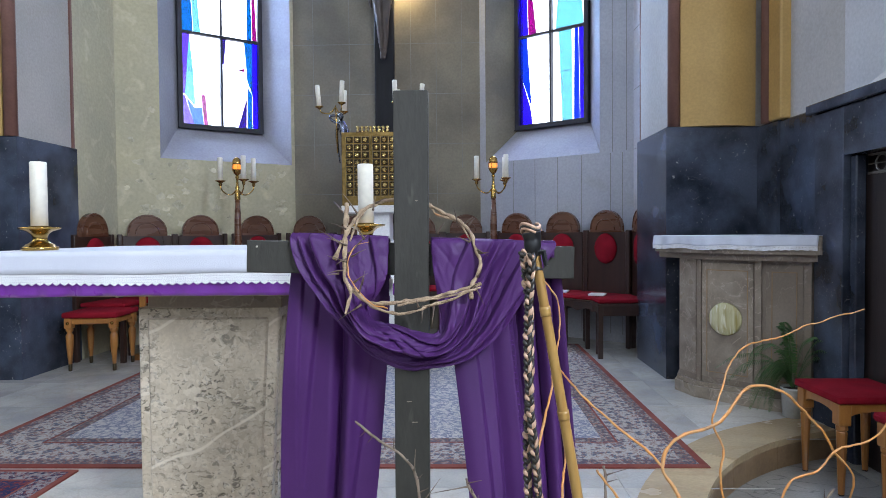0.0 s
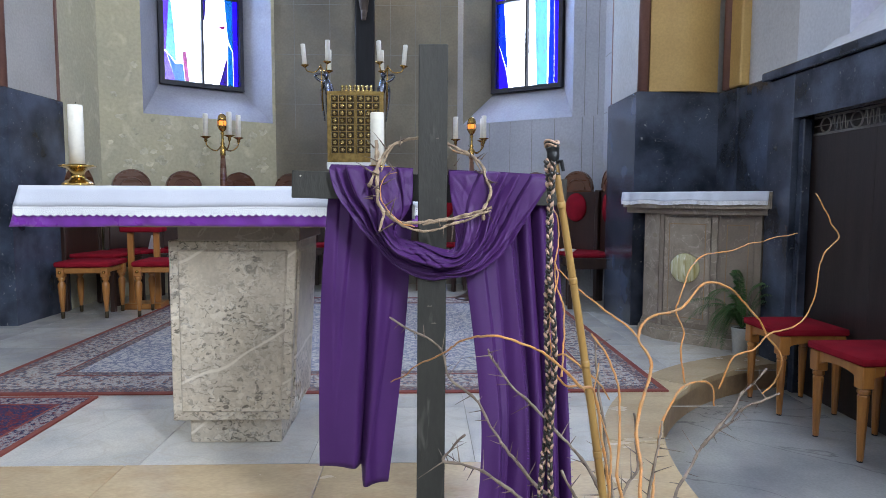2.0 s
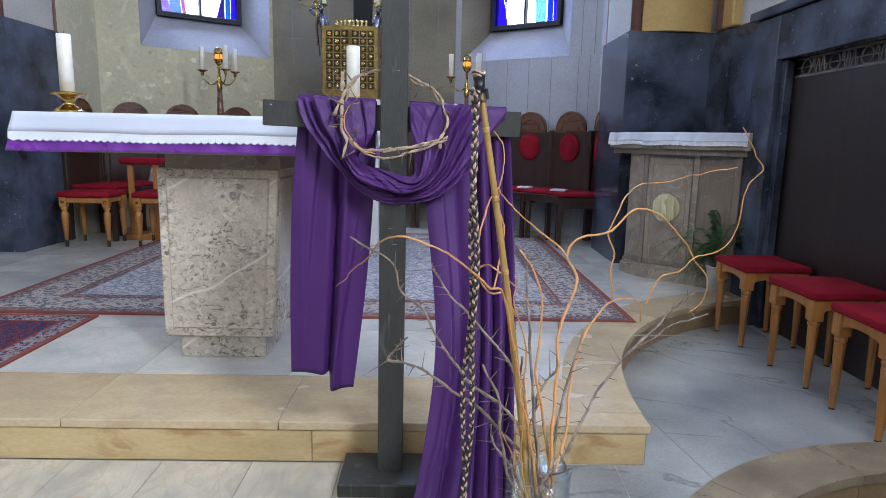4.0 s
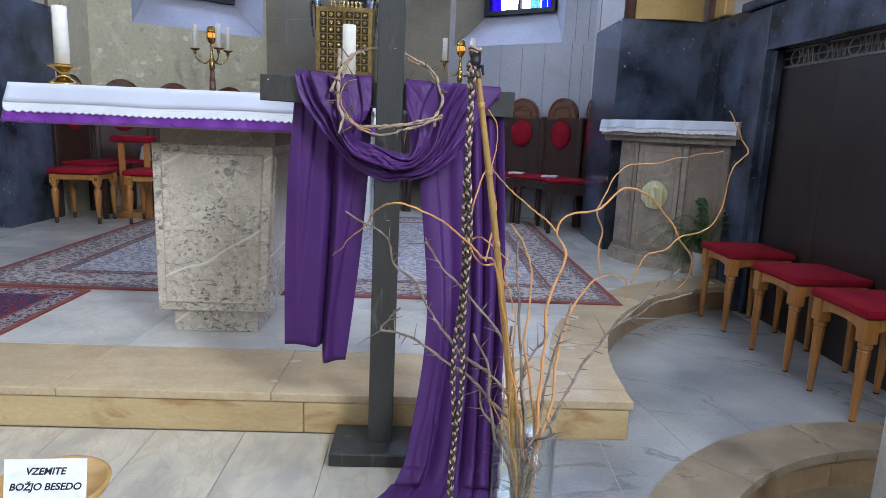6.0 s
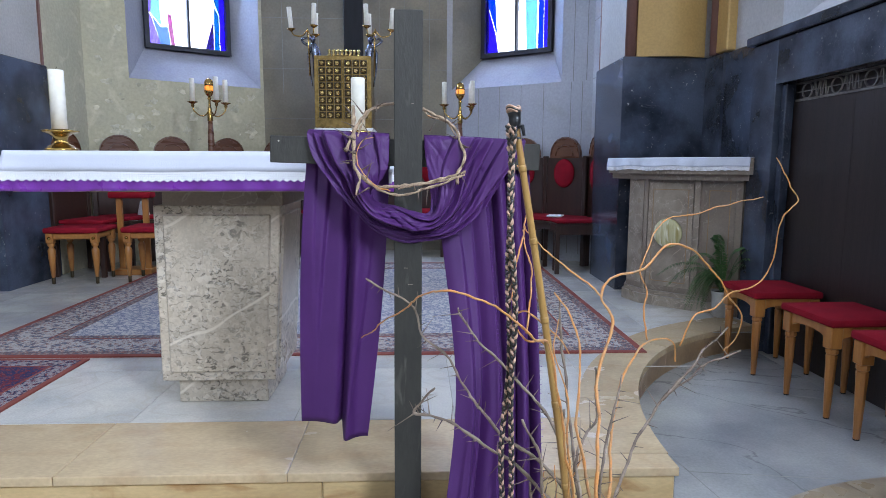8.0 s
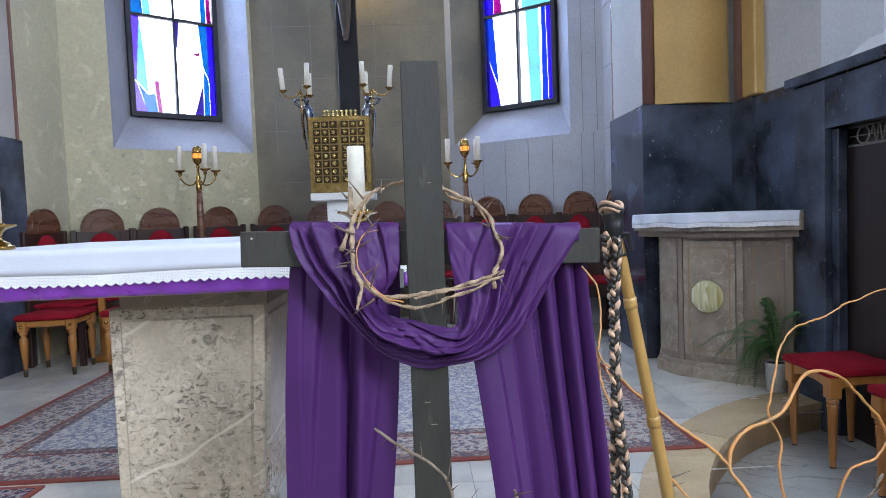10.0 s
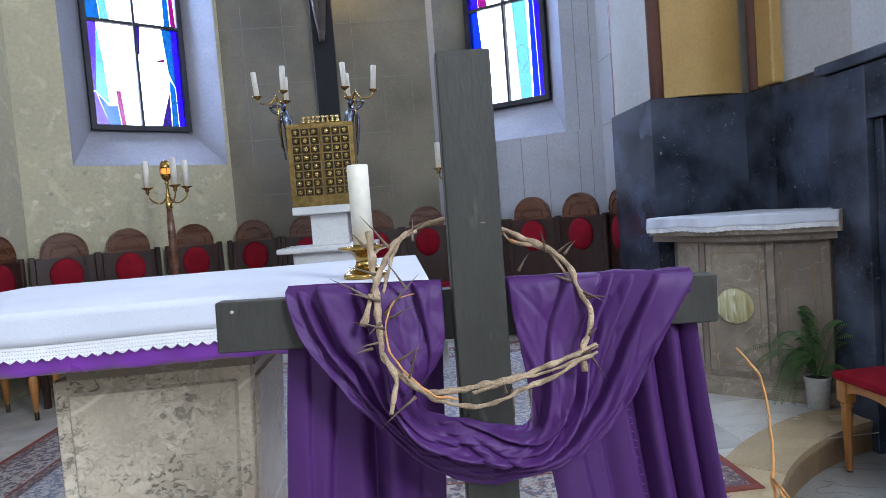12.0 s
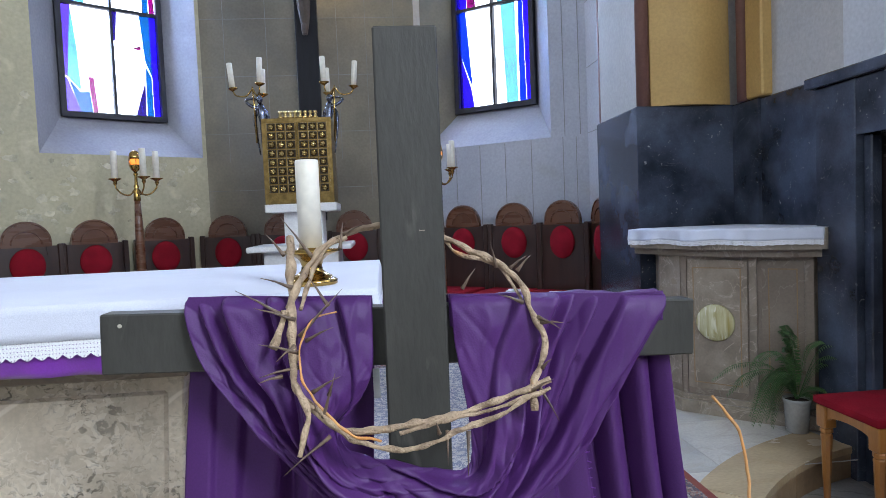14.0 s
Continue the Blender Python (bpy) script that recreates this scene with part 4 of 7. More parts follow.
# ---------------------------------------------------------------- altar
altar = thing("altar", "grey-beige breccia marble altar table on a panelled pedestal", "altar", (0, 0, DECK))
AX0, AX1, AY0, AY1 = -0.272, 0.185, 2.30, 2.74


def flared(bm, z0, z1, spread):
    """Leans the right-hand side outward by that much from z0 to z1."""
    for v in bm.verts:
        if v.co.x > 0:
            v.co.x += spread * (v.co.z - z0) / (z1 - z0)
    return bm


def panelled(x0, x1, y0, y1, z0, z1, margin, depth, spread):
    """A block whose front and right faces carry a raised bevelled panel, wider at the top."""
    ob = part("pedestal", flared(box(x0, x1, y0, y1, z0, z1, 0.004), z0, z1, spread), ALTAR_STONE, altar)
    part("raised_panel", flared(box(x0 + margin, x1 - margin, y0 - depth, y0 + 0.01, z0 + margin, z1 - margin, depth * 0.9), z0, z1, spread), ALTAR_STONE, ob)
    part("raised_panel", flared(box(x1 - 0.01, x1 + depth, y0 + margin, y1 - margin, z0 + margin, z1 - margin, depth * 0.9), z0, z1, spread), ALTAR_STONE, ob)


part("plinth", box(AX0 + 0.055, AX1 - 0.04, AY0 + 0.03, AY1 - 0.04, 0.0, 0.10, 0.003), ALTAR_STONE, altar)
panelled(AX0, AX1, AY0, AY1, 0.10, 0.815, 0.035, 0.008, 0.040)
part("neck", box(AX0 + 0.045, AX1 + 0.055, AY0 - 0.02, AY1 + 0.02, 0.815, 0.876, 0.003), DARK_STONE, altar)
part("tabletop", box(-0.667, 0.675, 2.075, 2.95, 0.876, 1.013, 0.006), DARK_STONE, altar)


def cloth_cover(name, label, material, x0, x1, y0, y1, top, drop, thick, scallop, ripple, seed, grip=1, pitch=21):
    """A cloth over the table: flat top and four hanging sides with soft folds."""
    cover = thing(name, label, "altar cloth")
    part("top", box(x0, x1, y0, y1, top, top + thick), material, cover)
    per = 2 * (x1 - x0 + y1 - y0)
    corners = [(x0, y0), (x1, y0), (x1, y1), (x0, y1), (x0, y0)]
    out = [(0, -1), (1, 0), (0, 1), (-1, 0)]
    for k in range(4):
        (ax, ay), (bx, by) = corners[k], corners[k + 1]
        nx, ny = out[k]
        length = math.hypot(bx - ax, by - ay)
        m = bmesh.new()

        def f(s, t, low=None):
            d = s * length
            hang = (drop if low is None else low) * t
            wave = ripple * t ** grip * (noise.noise(Vector((d * 9, seed, k * 3))) + 0.6 * math.sin(d * pitch + 2 * math.sin(d * 5) + seed + k)) + 0.002 + (0.006 if scallop else 0.001) * t
            sag = drop * 0.06 * noise.noise(Vector((d * 3, seed + 9, k)))
            near = min(s, 1 - s) * length
            flare = 0.020 * t * max(0.0, 1 - near / 0.10) ** 2
            along = (flare if s > 0.5 else -flare) / length
            wave += flare
            return Vector((ax + (bx - ax) * (s + along) + nx * wave, ay + (by - ay) * (s + along) + ny * wave, top + thick - hang - sag * t))
        n = int(length / 0.012)
        lace = 0.030 if scallop else 0.0
        main = (drop - lace) / drop
        sheet(lambda s, t: f(s, t * main), n, 4 if scallop else 12, thick, m)
        part("hanging_side", m, material, cover, "", True)
        if scallop:
            m = bmesh.new()
            uv = m.loops.layers.uv.verify()
            rows, g = 5, []
            n = int(length / 0.004)
            for i in range(n + 1):
                d = i / n * length
                edge = lace + 0.009 * abs(math.sin(math.pi * d / 0.026)) - 0.004
                g.append([(m.verts.new(f(i / n, main) + Vector((nx * 0.0005, ny * 0.0005, -edge * j / rows))), d, edge * j / rows) for j in range(rows + 1)])
            for i in range(n):
                for j in range(rows):
                    q = (g[i][j], g[i + 1][j], g[i + 1][j + 1], g[i][j + 1])
                    face = m.faces.new([a[0] for a in q])
                    for loop, a in zip(face.loops, q):
                        loop[uv].uv = (a[1], a[2])
            part("lace_edge", m, LACE, cover, "scalloped white lace edging", True)
    return cover


TOP = DECK + 1.013
cloth_cover("purple_altar_cloth", "shiny purple satin cloth laid over the altar under the white one", PURPLE_SATIN, -0.678, 0.681, 2.066, 2.957, TOP + 0.001, 0.136, 0.002, False, 0.011, 3, 4, 60)
cloth_cover("white_altar_cloth", "white linen altar cloth with a scalloped lace hem", LINEN, -0.672, 0.687, 2.060, 2.963, TOP + 0.004, 0.101, 0.003, True, 0.004, 5)
CLOTH = TOP + 0.0075


def table_candle(at, height):
    c = thing("altar_candle", "thick white candle in a low brass holder on the altar", "candle", at, group="altar candles")
    h = 0.082
    part("holder", lathe([(0.052, 0), (0.055, 0.002), (0.055, 0.010), (0.051, 0.013), (0.046, 0.014), (0.043, 0.020), (0.032, 0.025), (0.024, 0.032), (0.022, 0.042), (0.026, 0.054), (0.038, 0.064), (0.058, 0.070), (0.063, 0.073), (0.063, 0.077), (0.032, 0.078), (0.031, h)], segments=40), BRASS, c, "polished brass holder", True)
    bm = lathe([(0.0255, h - 0.006), (0.0255, h + height - 0.003), (0.0235, h + height), (0.016, h + height - 0.004), (0.004, h + height - 0.007)], segments=32)
    part("wax", bm, WAX, c, "white wax", True)
    part("wick", tube([(0, 0, h + height - 0.008), (0.001, 0, h + height + 0.004), (0.004, 0.001, h + height + 0.011)], 0.0012, segments=6), WICK, c)
    return c


table_candle((0.545, 2.20, CLOTH), 0.192)
table_candle((-0.563, 2.225, CLOTH), 0.215)

# ---------------------------------------------------------------- wooden cross
cross = thing("wooden_cross", "dark grey painted wooden cross on a flat square foot", "cross", (0.735, 1.59, 0.0))
part("foot", box(-0.156, 0.145, -0.106, 0.10, FLOOR, FLOOR + 0.044, 0.004), CROSS_PAINT, cross)
bm = box(-0.0395, 0.0395, -0.022, 0.016, FLOOR + 0.044, 1.516, 0.0025)
for v in bm.verts:
    v.co.x += 0.007 * (v.co.z / 1.5)
post = part("upright", bm, CROSS_PAINT, cross)
bm = box(-0.381, 0.381, 0.004, 0.038, -0.0375, 0.0375, 0.002)
beam = part("crossbar", bm, CROSS_PAINT, cross)
beam.matrix_basis = pose(-0.001, 0, 1.131, 0, 1.6, 0)
part("screw_head", lathe([(0.0025, 0), (0.0025, 0.0012), (0.001, 0.0016)], m=pose(-0.357, 0.0035, 1.164, 90, 0, 0), segments=10), CHIP, cross)
for k in range(3):
    z, x = random.uniform(0.1, 1.48), random.uniform(-0.034, 0.03)
    part("scratch", box(x, x + random.uniform(0.002, 0.014), -0.0226, -0.0215, z, z + random.uniform(0.0008, 0.0025)), DARK_STONE, cross)
part("paper_tag", box(-0.052, -0.043, 0.03, 0.031, 1.045, 1.085), PAPER, cross)

# ---------------------------------------------------------------- purple drape
drape = thing("purple_drape", "long purple cloth swagged over the crossbar and trailing to the floor", "cloth")


def pick(line, s):
    """A place along a smooth line, for s from 0 to 1."""
    i = s * (len(line) - 1)
    k = min(int(i), len(line) - 2)
    return line[k].lerp(line[k + 1], i - k)


inner = spline([(0.688, 1.604, 1.186), (0.686, 1.582, 1.172), (0.684, 1.576, 1.10), (0.668, 1.574, 1.062), (0.640, 1.576, 1.030), (0.650, 1.570, 0.998), (0.705, 1.560, 0.984), (0.770, 1.560, 0.962), (0.800, 1.564, 0.972), (0.803, 1.570, 1.02), (0.790, 1.576, 1.11), (0.786, 1.582, 1.168), (0.785, 1.604, 1.183)], 10)
outer_edge = spline([(0.463, 1.604, 1.196), (0.458, 1.580, 1.178), (0.475, 1.574, 1.120), (0.520, 1.572, 1.050), (0.570, 1.570, 0.985), (0.640, 1.566, 0.923), (0.712, 1.562, 0.884), (0.775, 1.562, 0.876), (0.86, 1.564, 0.902), (0.935, 1.568, 0.953), (1.0, 1.572, 1.045), (1.066, 1.580, 1.150), (1.070, 1.604, 1.172)], 10)


def ridge(x):
    """Rounded crests with narrow valleys, as cloth falls."""
    return abs(math.sin(x)) ** 0.5 * 2 - 1


def dip(d, width):
    return math.exp(-(d / width) ** 2)


def lap(d, width):
    """One fold lapping over the next: a full crest on one side, a sharp drop, a hollow on the other."""
    u = d / width
    return math.tanh(-u * 9) * math.exp(-abs(u) * 1.1)


def span(x, a, b, soft=0.05):
    """1 between a and b, easing to 0 outside."""
    return 1 / (1 + math.exp(-(x - a) / (soft * 0.3))) / (1 + math.exp((x - b) / (soft * 0.3)))


# folds of the swag: where each starts and ends along the cloth, its place across at both ends, height and width
LAPS = [(-0.05, 0.40, 0.84, 0.62, 0.026, 0.15), (-0.05, 0.36, 0.60, 0.42, 0.020, 0.11), (-0.05, 0.22, 0.38, 0.52, 0.012, 0.08), (0.02, 0.24, 0.20, 0.06, 0.012, 0.08), (0.04, 0.34, 0.93, 0.80, 0.010, 0.06),
        (0.28, 0.78, 0.52, 0.60, 0.028, 0.20), (0.50, 0.68, 0.06, 0.34, 0.010, 0.08),
        (0.62, 1.05, 0.12, 0.34, -0.014, 0.10), (0.64, 1.05, 0.40, 0.50, 0.022, 0.12), (0.60, 1.05, 0.50, 0.60, 0.020, 0.08), (0.66, 1.05, 0.66, 0.68, 0.018, 0.08), (0.64, 1.02, 0.80, 0.78, -0.014, 0.10), (0.62, 0.84, 0.84, 0.95, 0.016, 0.08), (0.64, 0.80, 0.24, 0.44, 0.012, 0.06)]


def crinkle(s, t, z):
    """Sharp little creases: the crests of a stretched noise."""
    n = noise.noise(Vector((s, t, z)))
    return (1 - min(1.0, abs(n) * 3.0)) ** 2


def swag(s, t):
    a, b = pick(inner, s), pick(outer_edge, s)
    q = a.lerp(b, t)
    mid = math.sin(math.pi * s)
    out = 0.0
    for s0, s1, t0, t1, high, width in LAPS:
        k = (s - s0) / (s1 - s0)
        bend = 0.035 * noise.noise(Vector((s * 6, t0 * 31, 3.0)))
        out += high * span(s, s0, s1, 0.10) * lap(t - (t0 + (t1 - t0) * k) - bend, width)
    # pocket of shade behind the left flap, and the pinched wrinkles at the bottom
    out -= 0.034 * dip(t - 0.16, 0.14) * dip(s - 0.36, 0.06)
    out -= (0.010 * dip(s - 0.52 - 0.20 * (t - 0.5), 0.012) + 0.009 * dip(s - 0.60 - 0.24 * (t - 0.6), 0.010) + 0.006 * dip(s - 0.455 + 0.2 * (t - 0.5), 0.010)) * dip(t - 0.42, 0.22)
    out += 0.010 * noise.noise(Vector((s * 4.2, t * 2.2, 2.0)))
    k = t + 0.5 * abs(s - 0.5)
    out += (0.0045 * crinkle(s * 5, k * 5, 4.0) + 0.0025 * crinkle(s * 13, k * 9, 9.0) - 0.003 * crinkle(s * 16 + 6 * t, t * 3, 2.0)) * min(1.0, 6 * min(s, 1 - s))
    belly = 0.020 * mid * math.sin(math.pi * min(1.0, t * 1.08)) ** 0.8
    grip = min(1.0, min(s, 1 - s) / 0.08)
    q.y -= out * (0.30 + 0.70 * grip) + belly
    if q.z > 1.03 and q.y < 1.568:
        q.y = 1.568 - (1.568 - q.y) * (0.45 + 0.55 * max(0.0, 1 - (q.z - 1.03) / 0.05))
    if q.z > 1.085:
        q.y = min(q.y, 1.590)
    elif 0.685 < q.x < 0.795:
        q.y = min(q.y, 1.5645)
    q.z += 0.006 * noise.noise(Vector((s * 8, t * 2, 5))) + 0.010 * t * mid * noise.noise(Vector((s * 11, 0, 7)))
    return q


part("swag", sheet(swag, 200, 120, 0.0015), PURPLE, drape, "", True)


def saddle(x0, x1, tilt):
    def f(s, t):
        x = x0 + (x1 - x0) * s
        a = math.pi * t
        y = 1.611 + 0.024 * math.cos(a + math.pi)
        z = 1.131 + 0.0375 - (x - 0.735) * math.tan(radians(1.6)) + 0.004 + 0.006 * math.sin(a) + (0.0035 * ridge(s * 9 + tilt) + 0.003 * noise.noise(Vector((s * 12, tilt, 0)))) * math.sin(a) - 0.03 * (abs(math.cos(a)) ** 6)
        return Vector((x, y + 0.002 * math.sin(s * 12), z))
    return f


part("left_saddle", sheet(saddle(0.462, 0.687, 0), 40, 12, 0.0015), PURPLE, drape, "", True)
part("right_saddle", sheet(saddle(0.785, 1.068, 2.0), 44, 12, 0.0015), PURPLE, drape, "", True)


def left_fall(s, t):
    top, low = 1.165, 0.335 + 0.004 * math.sin(s * 7)
    if s > 0.60:
        low -= 0.05 * min(1, (s - 0.60) / 0.04)
    x = (0.452 + (0.688 - 0.452) * s) * (1 - t) + (0.418 + (0.615 - 0.418) * s) * t
    x += 0.012 * math.sin(math.pi * t) * (1 - 2 * s) * -1
    spread = 0.3 + 0.7 * t
    y = 1.640 + 0.010 * math.cos(s * 6.5 + 0.8) * spread + 0.014 * noise.noise(Vector((s * 3.2, t * 2.4, 1.5))) - 0.035 * t
    # the deep fold down the middle, softer ones beside it
    deep = min(1, t * 3)
    y += 0.040 * dip(s - 0.535 - 0.055 * t, 0.040 + 0.02 * (1 - t)) * deep - 0.012 * dip(s - 0.66 - 0.03 * t, 0.06) * deep
    y -= 0.010 * lap(s - 0.30 + 0.10 * t, 0.16) * span(t, 0.05, 0.62, 0.3) + 0.008 * lap(s - 0.78 + 0.25 * (t - 0.55), 0.10) * span(t, 0.45, 0.85, 0.2)
    y -= 0.006 * lap(s - 0.12 - 0.08 * t, 0.10) * span(t, 0.0, 0.5, 0.3)
    y -= 0.0014 * crinkle(s * 1.6 + 1.2 * t, t * 2.6, 3.0)
    return Vector((x, y, top + (low - top) * t))


part("left_fall", sheet(left_fall, 110, 50, 0.0015), PURPLE, drape, "", True)


def right_fall(s, t):
    # hangs behind the bar, then sweeps forward and spreads out on the floor
    line0 = spline([(0.80, 1.640, 1.165), (0.832, 1.625, 0.92), (0.868, 1.56, 0.60), (0.872, 1.50, 0.42), (0.845, 1.44, 0.19), (0.80, 1.36, 0.01), (0.70, 1.24, FLOOR + 0.006)], 10)
    line1 = spline([(1.085, 1.640, 1.150), (1.100, 1.625, 0.92), (1.112, 1.56, 0.60), (1.108, 1.50, 0.42), (1.104, 1.43, 0.19), (1.098, 1.35, 0.01), (1.085, 1.22, FLOOR + 0.006)], 10)
    q = pick(line0, t).lerp(pick(line1, t), s)
    amp = 0.040 * (0.5 + 0.5 * t) * (1 if t < 0.82 else max(0.25, (1 - t) / 0.18))
    low = min(1.0, t * 2.2)
    w = 0.010 * noise.noise(Vector((s * 4, t * 3, 4.0))) + amp * (0.35 * math.sin(s * 7 + 0.8 + t) + 0.55 * lap(s - 0.20 - 0.05 * t, 0.12) * low + 0.50 * lap(s - 0.36 + 0.10 * t, 0.09) * low + 0.80 * lap(s - 0.53 - 0.03 * t, 0.12))
    w += amp * (0.75 * ridge(s * 20.5 + 0.5 * math.sin(4 * t)) * span(s, 0.60, 1.05, 0.1) + 0.25 * math.sin(s * 31 + 3 * t) * s)
    w += 0.002 * crinkle(s * 2 + t, t * 2.5, 6.0) + 0.008 * crinkle(s * 5 + 2 * t, t * 7, 1.0) * span(t, 0.6, 0.9, 0.15)
    if t < 0.86:
        q.y -= w
    q.z = max(q.z + max(0.0, w) * (0.7 if t >= 0.80 else 0.0), FLOOR + 0.003)
    return q


part("right_fall", sheet(right_fall, 180, 80, 0.0015), PURPLE, drape, "", True)
for k in range(120):
    t = 0.2 + 0.75 * k / 120
    q = right_fall(0.998, t)
    if k % 2 == 0:
        part("fringe_thread", tube([q, q + Vector((0.004 + random.random() * 0.004, -0.001, random.uniform(-0.004, 0.002)))], 0.0006, segments=4), PURPLE_SATIN, drape)
# frayed edge of the layer that laps over the narrow folds
for k in range(60):
    q = right_fall(0.518 + 0.03 * (0.1 + 0.42 * k / 60), 0.1 + 0.42 * k / 60)
    part("fringe_thread", tube([q + Vector((-0.001, -0.002, 0)), q + Vector((0.003 + random.random() * 0.003, -0.004, random.uniform(-0.003, 0.002)))], 0.0008, segments=4), PURPLE_SATIN, drape)

# ---------------------------------------------------------------- crown of thorns
crown = thing("crown_of_thorns", "crown of twisted pale thorn branches with long dark spikes", "crown")


def crown_branch(bark, r0, r1, points):
    """A knotty branch through a few places, of uneven thickness."""
    line = spline(points, 12)
    line = [q + 0.0026 * Vector((noise.noise(q * 55), noise.noise(q * 55 + Vector((5, 0, 0))), noise.noise(q * 55 + Vector((0, 5, 0))))) for q in line]
    part("twisted_branch", tube(line, r0, r1, 11, None, 0.6, len(points)), bark, crown, "", True)


def spike(a, b):
    a, b = Vector(a), Vector(b)
    part("spike", tube([a - (b - a) * 0.08, a.lerp(b, 0.12), a.lerp(b, 0.5) + Vector((0, 0, 0.0012)), b], 0.0030, 0.0003, 7), SPIKE, crown, "", True)


crown_branch(CROWN_BARK, 0.0052, 0.0038, [(0.585, 1.628, 1.264), (0.59, 1.568, 1.186), (0.592, 1.549, 1.136), (0.593, 1.534, 1.096), (0.615, 1.524, 1.066), (0.648, 1.515, 1.042), (0.69, 1.513, 1.038), (0.738, 1.515, 1.043), (0.78, 1.517, 1.048), (0.831, 1.522, 1.061), (0.871, 1.526, 1.071), (0.899, 1.528, 1.079)])
crown_branch(CROWN_BARK, 0.004, 0.0034, [(0.587, 1.569, 1.178), (0.599, 1.578, 1.207), (0.624, 1.603, 1.245), (0.651, 1.627, 1.262), (0.693, 1.644, 1.273), (0.735, 1.642, 1.272), (0.785, 1.626, 1.258)])
crown_branch(CROWN_BARK, 0.0044, 0.0042, [(0.778, 1.616, 1.257), (0.811, 1.595, 1.24), (0.846, 1.582, 1.221), (0.874, 1.571, 1.197), (0.884, 1.559, 1.163), (0.897, 1.546, 1.126), (0.887, 1.534, 1.095), (0.877, 1.526, 1.071), (0.875, 1.516, 1.046)])
crown_branch(CROWN_BARK, 0.003, 0.0024, [(0.779, 1.627, 1.261), (0.8, 1.595, 1.234), (0.835, 1.587, 1.223), (0.858, 1.58, 1.207), (0.877, 1.568, 1.171)])
crown_branch(CROWN_BARK, 0.0034, 0.003, [(0.621, 1.519, 1.069), (0.639, 1.511, 1.048), (0.663, 1.505, 1.03), (0.697, 1.503, 1.02), (0.737, 1.503, 1.018), (0.781, 1.506, 1.033), (0.832, 1.511, 1.047), (0.866, 1.516, 1.062), (0.896, 1.52, 1.072)])
crown_branch(WILLOW, 0.0017, 0.0010, [(0.691, 1.502, 1.029), (0.657, 1.505, 1.038), (0.63, 1.515, 1.064), (0.608, 1.525, 1.091), (0.601, 1.535, 1.118), (0.605, 1.545, 1.147), (0.62, 1.552, 1.167), (0.646, 1.554, 1.172)])
crown_branch(CROWN_BARK, 0.0048, 0.0044, [(0.583, 1.56, 1.177), (0.577, 1.552, 1.156), (0.569, 1.544, 1.133)])
crown_branch(CROWN_BARK, 0.004, 0.0034, [(0.594, 1.528, 1.096), (0.61, 1.517, 1.063), (0.606, 1.508, 1.04), (0.599, 1.503, 1.018)])
crown_branch(CROWN_BARK, 0.0028, 0.002, [(0.601, 1.569, 1.173), (0.613, 1.582, 1.214), (0.632, 1.609, 1.248), (0.657, 1.624, 1.26)])
crown_branch(CROWN_BARK, 0.0026, 0.0022, [(0.714, 1.508, 1.034), (0.764, 1.512, 1.044), (0.82, 1.515, 1.052), (0.871, 1.519, 1.065)])
spike((0.631, 1.508, 1.034), (0.584, 1.489, 1.003))
spike((0.61, 1.547, 1.142), (0.641, 1.537, 1.157))
spike((0.604, 1.55, 1.15), (0.653, 1.554, 1.2))
spike((0.634, 1.525, 1.081), (0.641, 1.516, 1.1))
spike((0.578, 1.533, 1.103), (0.556, 1.516, 1.101))
spike((0.576, 1.559, 1.174), (0.527, 1.556, 1.204))
spike((0.578, 1.597, 1.244), (0.554, 1.621, 1.269))
spike((0.611, 1.596, 1.243), (0.573, 1.625, 1.29))
spike((0.633, 1.562, 1.182), (0.608, 1.568, 1.221))
spike((0.65, 1.602, 1.249), (0.653, 1.625, 1.28))
spike((0.654, 1.626, 1.265), (0.68, 1.625, 1.276))
spike((0.793, 1.506, 1.028), (0.789, 1.489, 0.986))
spike((0.801, 1.567, 1.193), (0.817, 1.564, 1.216))
spike((0.873, 1.574, 1.211), (0.89, 1.573, 1.229))
spike((0.864, 1.576, 1.214), (0.884, 1.572, 1.228))
spike((0.896, 1.549, 1.146), (0.918, 1.533, 1.147))
spike((0.893, 1.551, 1.152), (0.914, 1.53, 1.14))
spike((0.876, 1.522, 1.071), (0.897, 1.51, 1.085))
spike((0.759, 1.507, 1.032), (0.755, 1.497, 1.048))
spike((0.872, 1.558, 1.172), (0.842, 1.547, 1.184))
spike((0.89, 1.53, 1.095), (0.898, 1.519, 1.107))
spike((0.589, 1.571, 1.204), (0.555, 1.565, 1.217))
spike((0.593, 1.544, 1.135), (0.576, 1.524, 1.123))
spike((0.592, 1.554, 1.167), (0.551, 1.539, 1.184))
spike((0.596, 1.539, 1.111), (0.555, 1.526, 1.105))
spike((0.628, 1.517, 1.06), (0.644, 1.5, 1.111))
spike((0.618, 1.524, 1.086), (0.649, 1.508, 1.105))
spike((0.596, 1.542, 1.129), (0.557, 1.524, 1.144))
spike((0.769, 1.51, 1.03), (0.767, 1.496, 0.997))
spike((0.885, 1.524, 1.07), (0.903, 1.51, 1.034))
spike((0.846, 1.58, 1.217), (0.838, 1.572, 1.248))

